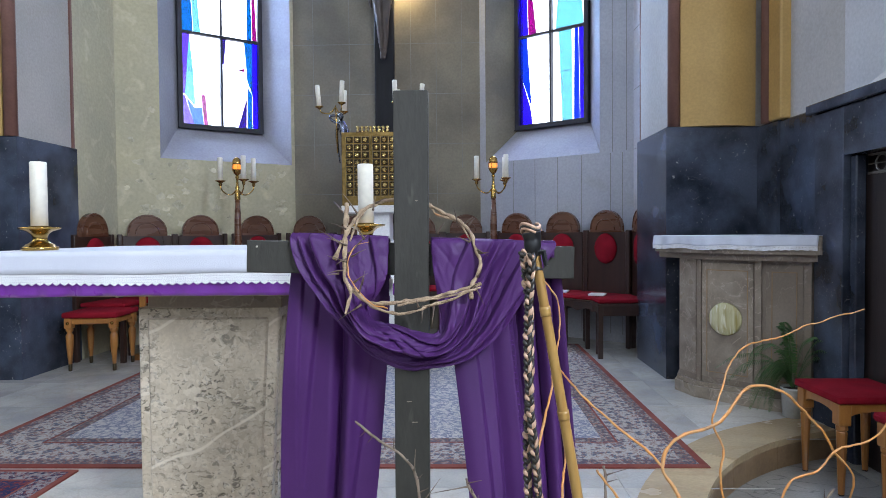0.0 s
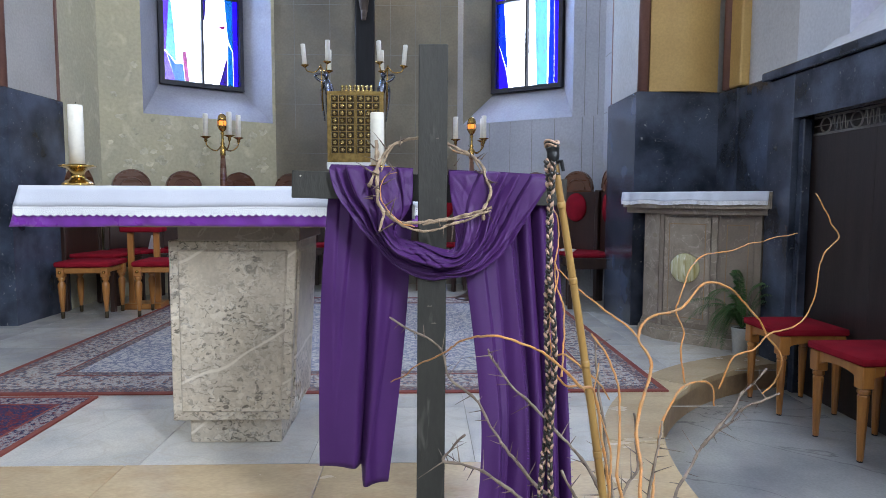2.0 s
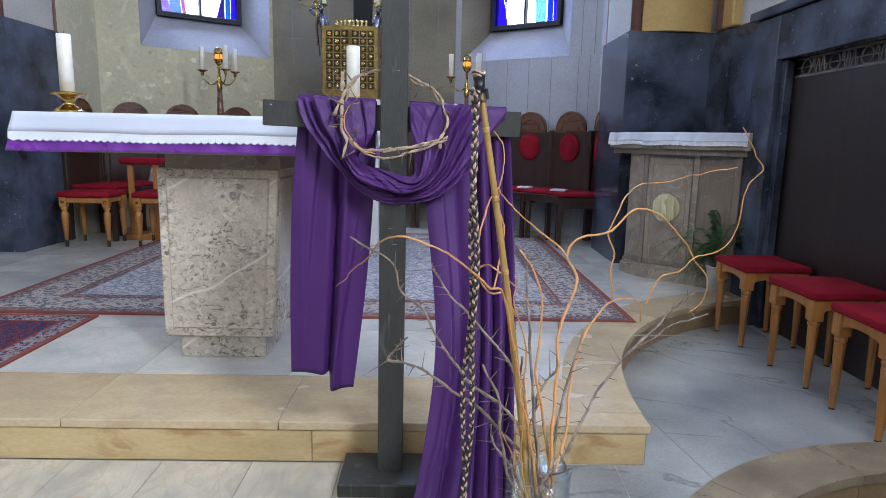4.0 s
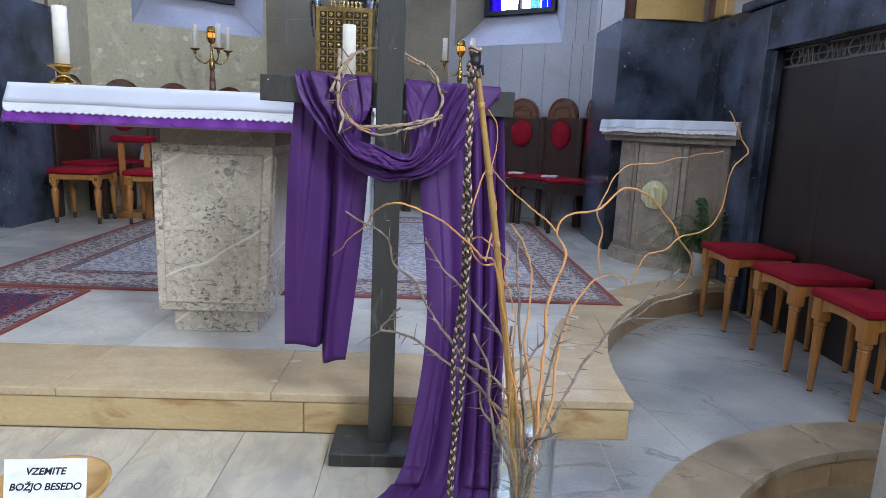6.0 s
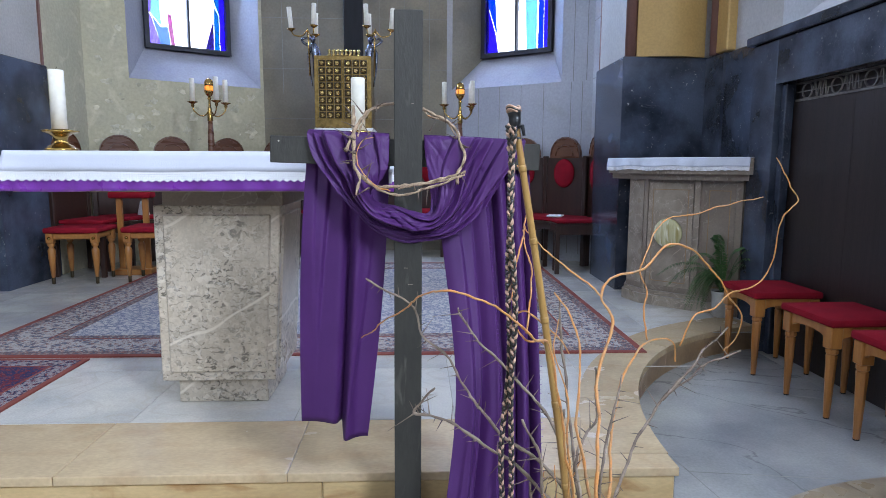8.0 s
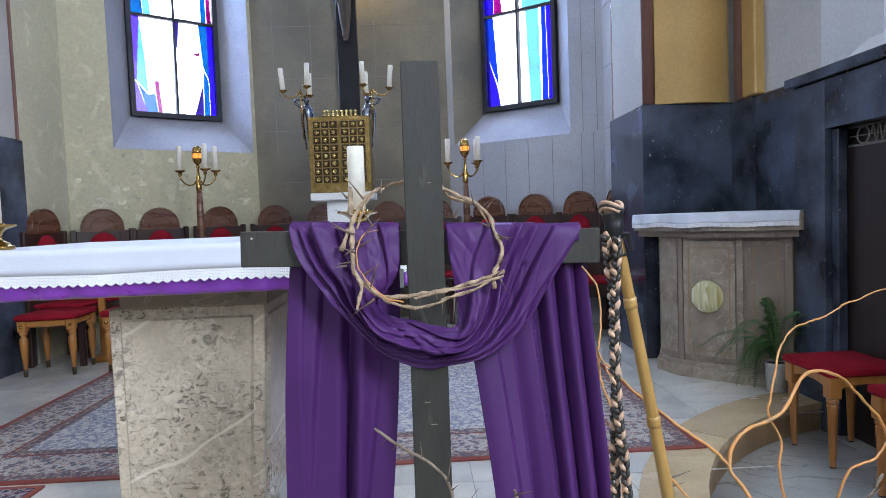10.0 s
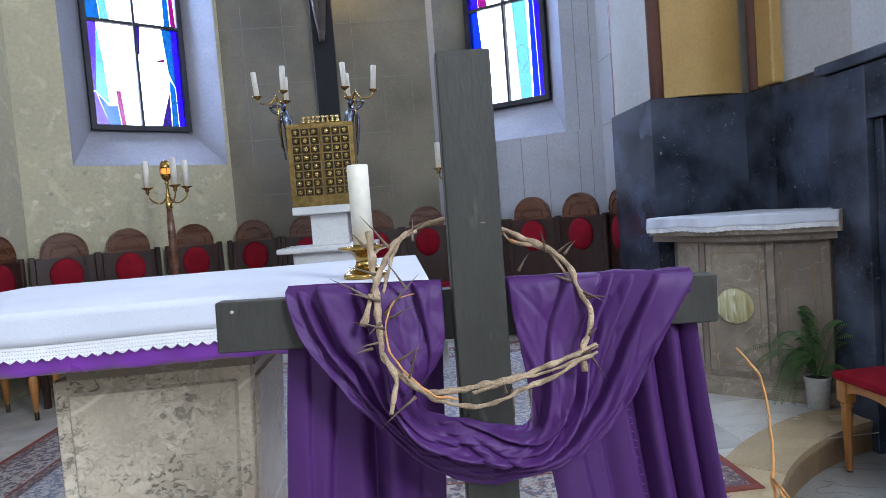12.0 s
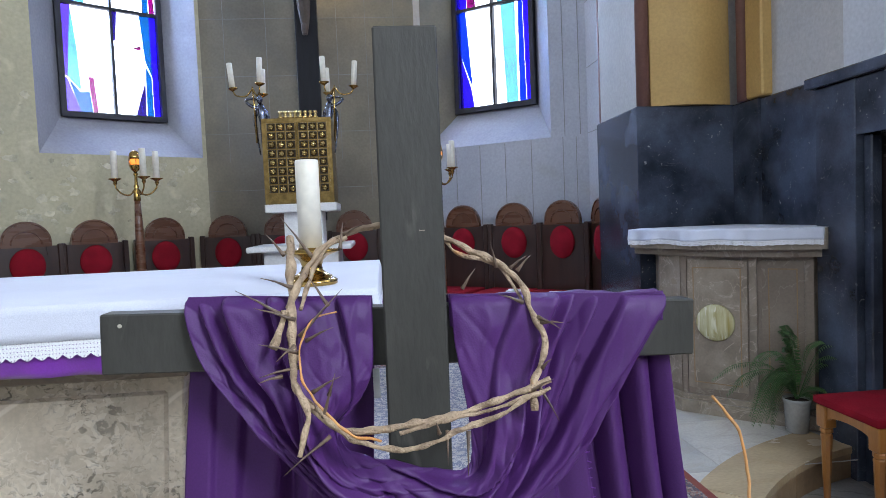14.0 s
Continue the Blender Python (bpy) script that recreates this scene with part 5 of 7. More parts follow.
# ---------------------------------------------------------------- vase with branches, staff and scourge
vase = thing("glass_vase", "clear cylindrical glass vase standing on the marble floor", "vase", (1.09, 0.925, FLOOR))
for name, profile in (("wall", [(0.0655, 0.016), (0.068, 0.020), (0.068, 0.412), (0.0650, 0.412), (0.0650, 0.018)]), ("base", [(0.060, 0.0), (0.067, 0.004), (0.068, 0.014), (0.050, 0.0155), (0.01, 0.0150)]),
                      ("rim", [(0.0650, 0.4125), (0.0685, 0.4130), (0.0690, 0.4160), (0.0670, 0.4175), (0.0648, 0.4160)])):
    part(name, lathe(profile, segments=48), CLEAR, vase, "", True).visible_shadow = False
KIND = {"stem": ("willow_branch", "curly orange-brown willow branch standing in the glass vase"), "twig": ("willow_branch", "curly orange-brown willow branch standing in the glass vase"),
        "curl": ("willow_branch", "curly orange-brown willow branch standing in the glass vase"), "thorn": ("thorn_branch", "grey thorny branch with long spikes standing in the glass vase")}

def vase_branch(key, pts):
    sort = key.split("_")[0]
    name, label = KIND[sort]
    b = thing(name, label, "branch", group="branches in the vase")
    thorny = sort == "thorn" or key in ("stem_v", "stem_r")
    if sort != "twig" and key != "thorn_t2":
        p0 = pts[0]
        pts = [(1.09 + (p0[0] - 1.09) * -0.45, 0.925 + random.uniform(-0.03, 0.03), 0.0), (1.09 + (p0[0] - 1.09) * 0.3, 0.925 + random.uniform(-0.02, 0.02), 0.20)] + pts
    line = spline(pts, 10)
    line = [q + 0.0016 * Vector((noise.noise(q * 70), noise.noise(q * 70 + Vector((3, 0, 0))), noise.noise(q * 70 + Vector((0, 3, 0))))) + 0.006 * Vector((noise.noise(q * 14), noise.noise(q * 14 + Vector((5, 0, 0))), noise.noise(q * 14 + Vector((0, 5, 0))))) for q in line]
    r0, r1 = (0.0046, 0.0024) if thorny else ((0.0042, 0.0018) if sort == "stem" else ((0.0030, 0.0011) if sort == "curl" else (0.0024, 0.0014)))
    part("bark", tube(line, r0, r1, 8, None, 0.45 if thorny else 0.3, len(key)), THORN_BARK if thorny else WILLOW, b, "", True)
    if thorny:
        n = max(8, int(len(line) / 4))
        for k in range(n):
            i = int(len(line) * (0.25 + 0.72 * k / n))
            p0 = line[i]
            d = (line[min(i + 1, len(line) - 1)] - line[i - 1]).normalized()
            side = Vector((random.uniform(-1, 1), random.uniform(-0.7, 0.7), random.uniform(-0.8, 1.0)))
            side = (side - d * side.dot(d)).normalized() + d * 0.35
            ln = random.uniform(0.016, 0.034) if k % 3 else random.uniform(0.040, 0.068)
            part("spike", tube([p0, p0 + side * ln * 0.2, p0 + side * ln], 0.0022, 0.0003, 6), SPIKE if k % 3 else THORN_BARK, b, "", True)


vase_branch("stem_a", [(1.115, 0.930, 0.370), (1.132, 1.000, 0.524), (1.146, 1.050, 0.593), (1.156, 1.100, 0.647), (1.201, 1.150, 0.748), (1.181, 1.180, 0.802), (1.217, 1.200, 0.845), (1.305, 1.250, 0.854), (1.355, 1.280, 0.900), (1.398, 1.300, 0.909), (1.453, 1.320, 0.887), (1.514, 1.340, 0.839), (1.566, 1.360, 0.770), (1.618, 1.380, 0.709), (1.618, 1.400, 0.642), (1.588, 1.400, 0.604)])
vase_branch("twig_b", [(1.181, 1.180, 0.802), (1.160, 1.190, 0.827), (1.108, 1.220, 0.865), (1.068, 1.260, 0.902), (1.035, 1.310, 0.936), (1.030, 1.330, 0.952)])
vase_branch("twig_k", [(1.003, 1.120, 0.733), (1.013, 1.160, 0.767), (1.036, 1.260, 0.838), (1.028, 1.300, 0.892), (1.030, 1.330, 0.952), (1.041, 1.350, 1.005), (1.043, 1.360, 1.056), (1.015, 1.366, 1.100)])
vase_branch("twig_m", [(1.041, 1.000, 0.697), (1.011, 0.990, 0.752), (0.983, 0.980, 0.755), (0.963, 0.980, 0.774), (0.957, 0.980, 0.804), (0.975, 0.980, 0.815), (1.006, 0.990, 0.793), (1.043, 1.000, 0.761), (1.074, 1.020, 0.719)])
vase_branch("twig_n", [(0.961, 1.000, 0.808), (0.955, 1.020, 0.848), (0.967, 1.060, 0.907), (0.987, 1.100, 0.946), (1.030, 1.330, 0.952)])
vase_branch("twig_c", [(1.331, 1.280, 0.674), (1.315, 1.280, 0.744), (1.328, 1.290, 0.790), (1.316, 1.300, 0.835), (1.325, 1.310, 0.863), (1.367, 1.360, 0.926), (1.416, 1.400, 0.958), (1.529, 1.470, 0.970), (1.649, 1.540, 0.992), (1.781, 1.600, 1.010)])
vase_branch("stem_d", [(1.125, 0.930, 0.371), (1.160, 1.000, 0.433), (1.180, 1.050, 0.510), (1.199, 1.100, 0.564), (1.246, 1.180, 0.628), (1.314, 1.250, 0.670), (1.369, 1.280, 0.680), (1.406, 1.300, 0.658), (1.419, 1.310, 0.606)])
vase_branch("twig_e", [(1.422, 1.300, 0.649), (1.459, 1.310, 0.726), (1.509, 1.320, 0.745), (1.553, 1.330, 0.775), (1.614, 1.330, 0.792), (1.655, 1.330, 0.848), (1.673, 1.320, 0.963), (1.713, 1.320, 1.016), (1.682, 1.310, 1.052), (1.640, 1.310, 1.114)])
vase_branch("thorn_f", [(1.072, 0.930, 0.409), (1.063, 1.000, 0.440), (1.017, 1.060, 0.474), (0.953, 1.120, 0.502), (0.915, 1.170, 0.539), (0.874, 1.220, 0.586), (0.835, 1.260, 0.640), (0.780, 1.300, 0.678), (0.756, 1.330, 0.745), (0.675, 1.400, 0.777), (0.629, 1.440, 0.801)])
vase_branch("thorn_g", [(1.079, 0.930, 0.369), (1.065, 0.950, 0.405), (1.020, 1.000, 0.432), (0.970, 1.030, 0.476), (0.913, 1.060, 0.504), (0.852, 1.090, 0.541), (0.793, 1.110, 0.554), (0.755, 1.120, 0.558), (0.776, 1.120, 0.585), (0.805, 1.120, 0.610)])
vase_branch("thorn_h", [(1.067, 0.960, 0.475), (1.047, 1.000, 0.552), (1.022, 1.050, 0.600), (0.973, 1.100, 0.642), (0.905, 1.150, 0.703), (0.866, 1.200, 0.752), (0.859, 1.200, 0.773)])
vase_branch("curl_i", [(1.087, 0.930, 0.369), (1.051, 0.900, 0.514), (1.025, 0.870, 0.636), (1.009, 0.850, 0.713), (0.986, 0.820, 0.798), (0.959, 0.800, 0.810), (0.927, 0.760, 0.845), (0.894, 0.720, 0.876), (0.853, 0.680, 0.906), (0.803, 0.660, 0.922), (0.769, 0.720, 0.899), (0.742, 0.800, 0.861), (0.700, 0.900, 0.814), (0.655, 0.990, 0.761)])
vase_branch("thorn_t", [(1.101, 0.930, 0.356), (1.159, 1.000, 0.384), (1.217, 1.080, 0.427), (1.291, 1.180, 0.479), (1.364, 1.250, 0.527), (1.475, 1.350, 0.553), (1.575, 1.420, 0.573), (1.673, 1.480, 0.584)])
vase_branch("thorn_t2", [(1.364, 1.250, 0.527), (1.434, 1.300, 0.570), (1.514, 1.360, 0.615), (1.605, 1.420, 0.664)])
vase_branch("thorn_u", [(1.090, 0.920, 0.320), (1.092, 0.950, 0.427), (1.090, 1.000, 0.505), (1.116, 1.030, 0.543), (1.147, 1.060, 0.574), (1.155, 1.120, 0.656)])
vase_branch("stem_v", [(1.111, 0.930, 0.315), (1.129, 0.970, 0.405), (1.144, 1.000, 0.463), (1.173, 1.050, 0.538), (1.193, 1.080, 0.587), (1.217, 1.120, 0.637)])
vase_branch("curl_y", [(1.086, 0.920, 0.361), (1.061, 0.930, 0.501), (1.052, 0.940, 0.578), (1.056, 0.950, 0.657), (1.029, 0.960, 0.742), (1.037, 0.980, 0.803)])
vase_branch("stem_r", [(1.097, 0.940, 0.350), (1.085, 1.060, 0.573), (1.084, 1.150, 0.758), (1.087, 1.180, 0.802)])
vase_branch("stem_x", [(1.116, 0.940, 0.351), (1.109, 0.980, 0.468), (1.089, 1.000, 0.567), (1.099, 1.030, 0.638), (1.107, 1.060, 0.711), (1.085, 1.080, 0.786), (1.050, 1.090, 0.835)])
# shorter shoots crowding the vase
rb = random.Random(12)
for k in range(9):
    a, lean = rb.uniform(0, 2 * math.pi), rb.uniform(0.03, 0.13)
    tall = rb.uniform(0.44, 0.70)
    x0, y0 = 1.09 + 0.030 * math.cos(a), 0.925 + 0.030 * math.sin(a)
    pts = [(x0, y0, 0.30)]
    for i in range(1, 5):
        f = i / 4
        pts.append((x0 + lean * f * math.cos(a) + rb.uniform(-0.018, 0.018), y0 + lean * f * math.sin(a) * 0.7 + rb.uniform(-0.015, 0.015), 0.30 + (tall - 0.30) * f))
    vase_branch(("thorn_s", "curl_s")[k % 2], pts)

staff = thing("bamboo_staff", "yellow bamboo cane with black tape leaning in the vase", "staff")
P0, P1 = Vector((1.112, 0.925, 0.0)), Vector((0.941, 0.953, 1.195))
sway = Vector((0.010, 0, 0.002))
cane = [P0.lerp(P1, k / 40) + sway * math.sin(math.pi * k / 40) for k in range(41)]
part("cane", tube(cane, 0.0088, 0.0062, 12), BAMBOO, staff, "", True)
for k in (5, 10.5, 16, 21.5, 27, 32, 36.5):
    q = P0.lerp(P1, k / 40) + sway * math.sin(math.pi * k / 40)
    d = (P1 - P0).normalized()
    r = 0.0088 - 0.0026 * k / 40
    part("node", tube([q - d * 0.006, q - d * 0.002, q + d * 0.002, q + d * 0.006], r * 1.14, r * 1.14, 12), BAMBOO, staff, "", True)
d = (P1 - P0).normalized()
part("tape_wrap", tube(spline([P1 - d * 0.052, P1 - d * 0.045, P1 - d * 0.03 + Vector((-0.002, -0.002, 0)), P1 - d * 0.012, P1 - d * 0.002], 4), 0.0068, 0.0086, 14, None, 0.7, 3), TAPE, staff, "black tape wrapping", True)
part("tape_end", tube([P1 - d * 0.03, P1 + Vector((0.015, -0.008, -0.028)), P1 + Vector((0.018, -0.010, -0.045))], 0.006, 0.003, 6), TAPE, staff)
part("cut_top", tube([P1 - d * 0.006, P1 + d * 0.004], 0.009, 0.008, 10), LEATHER_TAN, staff)
for k in range(3):
    part("leather_loop", tube([P1 + d * 0.003 * k + Vector((0.012 * math.cos(a * math.pi / 8 + k), 0.012 * math.sin(a * math.pi / 8 + k), 0.003 * math.sin(a * 0.8 + 2 * k))) for a in range(14)], 0.0026, 0.002, 6), LEATHER_TAN if k != 1 else LEATHER_BLACK, staff, "", True)

scourge = thing("braided_scourge", "braided tan and black leather scourge hanging from the bamboo staff", "whip")


def braid(x, y, z0, z1, lean, phase, parent):
    """Three flat leather strands plaited together, with loose and tight places."""
    turns = (z0 - z1) / 0.024
    n = int(turns * 16)
    for s, material in ((0, LEATHER_TAN), (1, LEATHER_BLACK), (2, LEATHER_BLACK)):
        m = bmesh.new()
        pts = []
        for i in range(n):
            t = i / (n - 1)
            a = 2 * math.pi * (t * turns + s / 3) + phase + 1.3 * noise.noise(Vector((t * 22, 1.0, phase)))
            z = z0 + (z1 - z0) * t
            sway = 0.006 * math.sin(t * 7 + phase * 2) + 0.004 * math.sin(t * 19 + phase) + lean * t
            open_ = 1 + 0.35 * noise.noise(Vector((t * 30, s * 3.0, phase + 4)))
            pts.append((x + sway + 0.0033 * open_ * math.sin(a), y + 0.0023 * math.sin(2 * a), z + 0.002 * math.cos(a)))
        tube(pts, 0.0029 if s == 0 else 0.0025, 0.0022, 6, m, 0.35, s)
        part("strand", m, material, parent, "", True)


braid(0.929, 0.940, 1.168, 0.10, 0.010, 0.0, scourge)
braid(0.9425, 0.932, 1.165, 0.06, -0.006, 2.3, scourge)
part("loose_end", tube(spline([(0.94, 0.94, 0.11), (0.945, 0.935, 0.06), (0.935, 0.93, 0.02)], 5), 0.004, 0.002, 6), LEATHER_TAN, scourge, "", True)
part("loose_end", tube(spline([(0.94, 0.935, 0.07), (0.952, 0.93, 0.035), (0.962, 0.928, 0.012)], 5), 0.004, 0.002, 6), LEATHER_BLACK, scourge, "", True)

# ---------------------------------------------------------------- sign on a stand
stand = thing("wooden_stand", "low turned wooden stand with a round tray top", "stand", (0.150, 0.77, FLOOR))
part("tray", lathe([(0.03, 0.330), (0.08, 0.334), (0.102, 0.352), (0.108, 0.368), (0.102, 0.369), (0.094, 0.356), (0.05, 0.346)], segments=48), PALE_WOOD, stand, "", True)
part("stem", lathe([(0.03, 0.02), (0.022, 0.06), (0.026, 0.16), (0.018, 0.28), (0.035, 0.332)], segments=24), PALE_WOOD, stand, "", True)
part("base", lathe([(0.10, 0.0), (0.10, 0.012), (0.07, 0.02), (0.03, 0.026)], segments=32), PALE_WOOD, stand, "", True)
sign = thing("paper_sign", "white paper sign with black lettering propped on a wooden stand", "sign", (0.229, 0.640, 0.385))
sign.matrix_basis = pose(0.226, 0.632, 0.380, -12, 0, 4)
part("sheet", box(-0.066, 0.066, 0.0, 0.0012, -0.02, 0.088), PAPER, sign)
for k, words in enumerate(("VZEMITE", "BOŽJO BESEDO")):
    cu = bpy.data.curves.new("words", "FONT")
    cu.body, cu.size, cu.align_x, cu.shear, cu.offset = words, 0.0165, "CENTER", 0.25, 0.0004
    cu.extrude = 0.0002
    tmp = new("words", cu)
    dg = bpy.context.evaluated_depsgraph_get()
    me = bpy.data.meshes.new_from_object(tmp.evaluated_get(dg))
    bpy.data.objects.remove(tmp)
    me.materials.clear()
    me.materials.append(INK)
    ob = new("lettering", me)
    ob.parent = sign
    ob.matrix_basis = pose(0.0, -0.0008, 0.062 - 0.026 * k, 90, 0, 0)

for k, (x, z, r) in enumerate(((-0.030, 0.000, 0.012), (-0.012, -0.006, 0.009), (-0.045, -0.008, 0.008), (0.020, -0.004, 0.011), (0.038, -0.009, 0.008))):
    m = bmesh.new()
    m.faces.new([m.verts.new((x + r * (1 + 0.25 * math.sin(3 * a)) * math.cos(a), -0.0006, z + 0.7 * r * math.sin(a))) for a in [i * math.pi / 8 for i in range(16)]])
    part("printed_leaf", m, PRINT_PINK if k % 3 == 1 else PRINT_GREEN, sign)

post_white = thing("white_post", "slim white painted post standing on the nave floor", "post", (2.14, 1.17, -0.135))
part("shaft", lathe([(0.034, 0.0), (0.034, 1.2), (0.03, 1.21)], segments=24), WHITE_PAINT, post_white, "", True)
part("base", lathe([(0.10, 0.0), (0.10, 0.015), (0.04, 0.03)], segments=24), WHITE_PAINT, post_white, "", True)

# ---------------------------------------------------------------- right-hand stools
def low_stool(at, turn):
    s = thing("low_stool", "honey oak stool with a red velvet cushion beside the dark panel", "stool", at, turn, "stools along the panel")
    h = 0.425
    cush = bmesh.new()
    sheet(lambda a, b: Vector(((a - 0.5) * 0.37, (b - 0.5) * 0.37, h + 0.034 + 0.014 * (1 - (2 * a - 1) ** 4) * (1 - (2 * b - 1) ** 4))), 12, 12, 0.0, cush)
    box(-0.187, 0.187, -0.187, 0.187, h, h + 0.036, 0.012, cush, 3)
    part("cushion", cush, RED_VELVET, s, "red velvet cushion", True)
    for k in range(4):
        m = bmesh.new()
        bow = [(-0.14, 0.0)] + [(0.14 * math.cos(a * math.pi / 10 + math.pi) * 0.86, 0.028 * math.sin(a * math.pi / 10)) for a in range(11)] + [(0.14, 0.0), (0.14, 0.065), (-0.14, 0.065)]
        lo, hi = [m.verts.new((x, -0.165, h - 0.065 + z)) for x, z in bow], [m.verts.new((x, -0.147, h - 0.065 + z)) for x, z in bow]
        m.faces.new(lo), m.faces.new(hi[::-1])
        for i in range(len(bow)):
            j = (i + 1) % len(bow)
            m.faces.new((lo[i], hi[i], hi[j], lo[j]))
        bmesh.ops.rotate(m, verts=m.verts, matrix=Matrix.Rotation(k * math.pi / 2, 3, "Z"))
        part("apron", m, OAK, s)
    for x in (-1, 1):
        for y in (-1, 1):
            q = pose(0.148 * x, 0.148 * y, 0)
            m = lathe([(0.013, 0.006), (0.017, 0.10), (0.0225, 0.26), (0.024, 0.292), (0.020, 0.297), (0.026, 0.304), (0.026, 0.318), (0.022, 0.325)], segments=8, m=q)
            box(0.148 * x - 0.028, 0.148 * x + 0.028, 0.148 * y - 0.028, 0.148 * y + 0.028, 0.325, h - 0.002, 0.004, m)
            leg = part("leg", m, OAK, s)
            part("glide", lathe([(0.0125, 0.0), (0.0125, 0.008)], segments=10, m=q), IRON, leg)
    return s


first = low_stool((2.735, 3.165, FLOOR), 0)
for x, y, a in ((2.745, 2.575, 1.5), (2.722, 2.045, -2)):
    copy_thing(first, pose(x, y, FLOOR, 0, 0, a))

# ---------------------------------------------------------------- corner side table with plant
credence = thing("corner_credence", "brown marble corner table with panelled front and onyx disc", "side table", (0, 0, DECK))
A_, B_, C_, E_ = Vector((2.335, 4.39)), Vector((2.385, 4.20)), Vector((2.648, 3.935)), Vector((2.858, 3.755))


def body(grow, z0, z1):
    pts = [(2.42 + grow * 0.2, 4.62), (A_.x - grow, A_.y - grow * 0.3), (B_.x - grow * 0.9, B_.y - grow * 0.7), (C_.x - grow * 0.8, C_.y - grow * 0.8), (E_.x - grow * 0.3, E_.y - grow), (2.985, 3.78), (2.985, 4.62)]
    return prism(pts, z0, z1)


part("plinth", body(0.035, 0.0, 0.07), CREDENCE_STONE, credence)
part("plinth_moulding", body(0.018, 0.07, 0.10), CREDENCE_STONE, credence)
part("cabinet", body(0.0, 0.10, 0.90), DARK_STONE, credence)


def face_panel(a, b, z0, z1, proud, inset, name, material):
    d = (b - a).normalized()
    n = Vector((d.y, -d.x))
    a2, b2 = a + d * inset, b - d * inset
    m = prism([tuple(a2 - n * 0.01), tuple(b2 - n * 0.01), tuple(b2 + n * proud), tuple(a2 + n * proud)], z0, z1)
    ob = part(name, m, material, credence)
    if name == "front_panel":
        # thin raised brown strips draw a groove's dark line a little inside the panel's edge
        w = (b2 - a2).length
        for u0, u1, w0, w1 in ((0.03, w - 0.03, z0 + 0.030, z0 + 0.036), (0.03, w - 0.03, z1 - 0.046, z1 - 0.040), (0.03, 0.036, z0 + 0.036, z1 - 0.046), (w - 0.036, w - 0.03, z0 + 0.036, z1 - 0.046)):
            c, e = a2 + d * u0, a2 + d * u1
            part("incised_line", prism([tuple(c + n * (proud - 0.003)), tuple(e + n * (proud - 0.003)), tuple(e + n * (proud + 0.0012)), tuple(c + n * (proud + 0.0012))], w0, w1), RISER_BROWN, ob)
    return ob


face_panel(A_, B_, 0.14, 0.88, 0.006, 0.012, "side_panel", CREDENCE_STONE)
face_panel(B_, C_, 0.14, 0.86, 0.008, 0.03, "front_panel", CREDENCE_STONE)
face_panel(B_, B_ + (C_ - B_) * 0.07, 0.10, 0.90, 0.014, 0.0, "pilaster", DARK_STONE)
face_panel(C_ - (C_ - B_) * 0.05, C_ + (E_ - C_) * 0.06, 0.10, 0.90, 0.016, 0.0, "pilaster", CREDENCE_STONE)
face_panel(C_, E_, 0.14, 0.86, 0.006, 0.04, "front_panel", DARK_STONE)
d2 = (C_ - B_).normalized()
mid = B_ + (C_ - B_) * 0.48 + Vector((d2.y, -d2.x)) * 0.008
turn = math.degrees(math.atan2(d2.y, d2.x))
part("onyx_disc", lathe([(0.098, 0.0), (0.103, 0.006), (0.097, 0.016), (0.05, 0.024), (0.0005, 0.027)], segments=40, m=pose(mid.x, mid.y, 0.515, 90, 0, turn)), ONYX, credence, "banded green onyx disc", True)


def top_outline(grow):
    a, b = Vector((2.205, 4.50)), Vector((2.835, 3.635))
    d = (b - a).normalized()
    n = Vector((d.y, -d.x))
    front = [a.lerp(b, k / 16) + n * (grow + 0.125 * math.sin(math.pi * k / 16)) for k in range(17)]
    return [(2.33, 4.64)] + [tuple(q) for q in front] + [(2.985, 3.66), (2.985, 4.64)]


part("under_moulding", prism(top_outline(-0.05), 0.885, 0.925), DARK_STONE, credence)
part("top_slab", prism(top_outline(0.0), 0.925, 1.03), CREDENCE_STONE, credence)
cover = thing("credence_cloth", "white linen cloth with a lace hem over a corner table", "cloth", (0, 0, DECK))
part("top", prism(top_outline(0.005), 1.031, 1.034), LINEN, cover)
edge_line = [Vector((*q, 0)) for q in top_outline(0.006)[1:18]]


def skirt(s, t):
    q = pick(edge_line, s)
    n = Vector((-0.78, -0.62, 0))
    q = q + n * (0.004 + t * (0.014 + 0.020 * math.sin(s * 34 + 2 * math.sin(s * 9)) * (1 - 0.75 * s) + 0.004 * math.sin(s * 71)))
    q.z = 1.034 - t * (0.060 + 0.006 * math.sin(s * 19) * (1 - s * 0.7))
    return q


part("hanging_edge", sheet(skirt, 120, 6, 0.002), LINEN, cover, "", True)
m = bmesh.new()
uv = m.loops.layers.uv.verify()
g = []
for i in range(241):
    base = skirt(i / 240, 1.0)
    edge = 0.022 + 0.004 * abs(math.sin(i * 0.35))
    g.append([(m.verts.new(base + Vector((0, 0, -edge * j / 3))), i * 0.0047, edge * j / 3) for j in range(4)])
for i in range(240):
    for j in range(3):
        q = (g[i][j], g[i + 1][j], g[i + 1][j + 1], g[i][j + 1])
        face = m.faces.new([a[0] for a in q])
        for loop, a in zip(face.loops, q):
            loop[uv].uv = (a[1], a[2])
part("lace_edge", m, LACE, cover, "white lace edging", True)

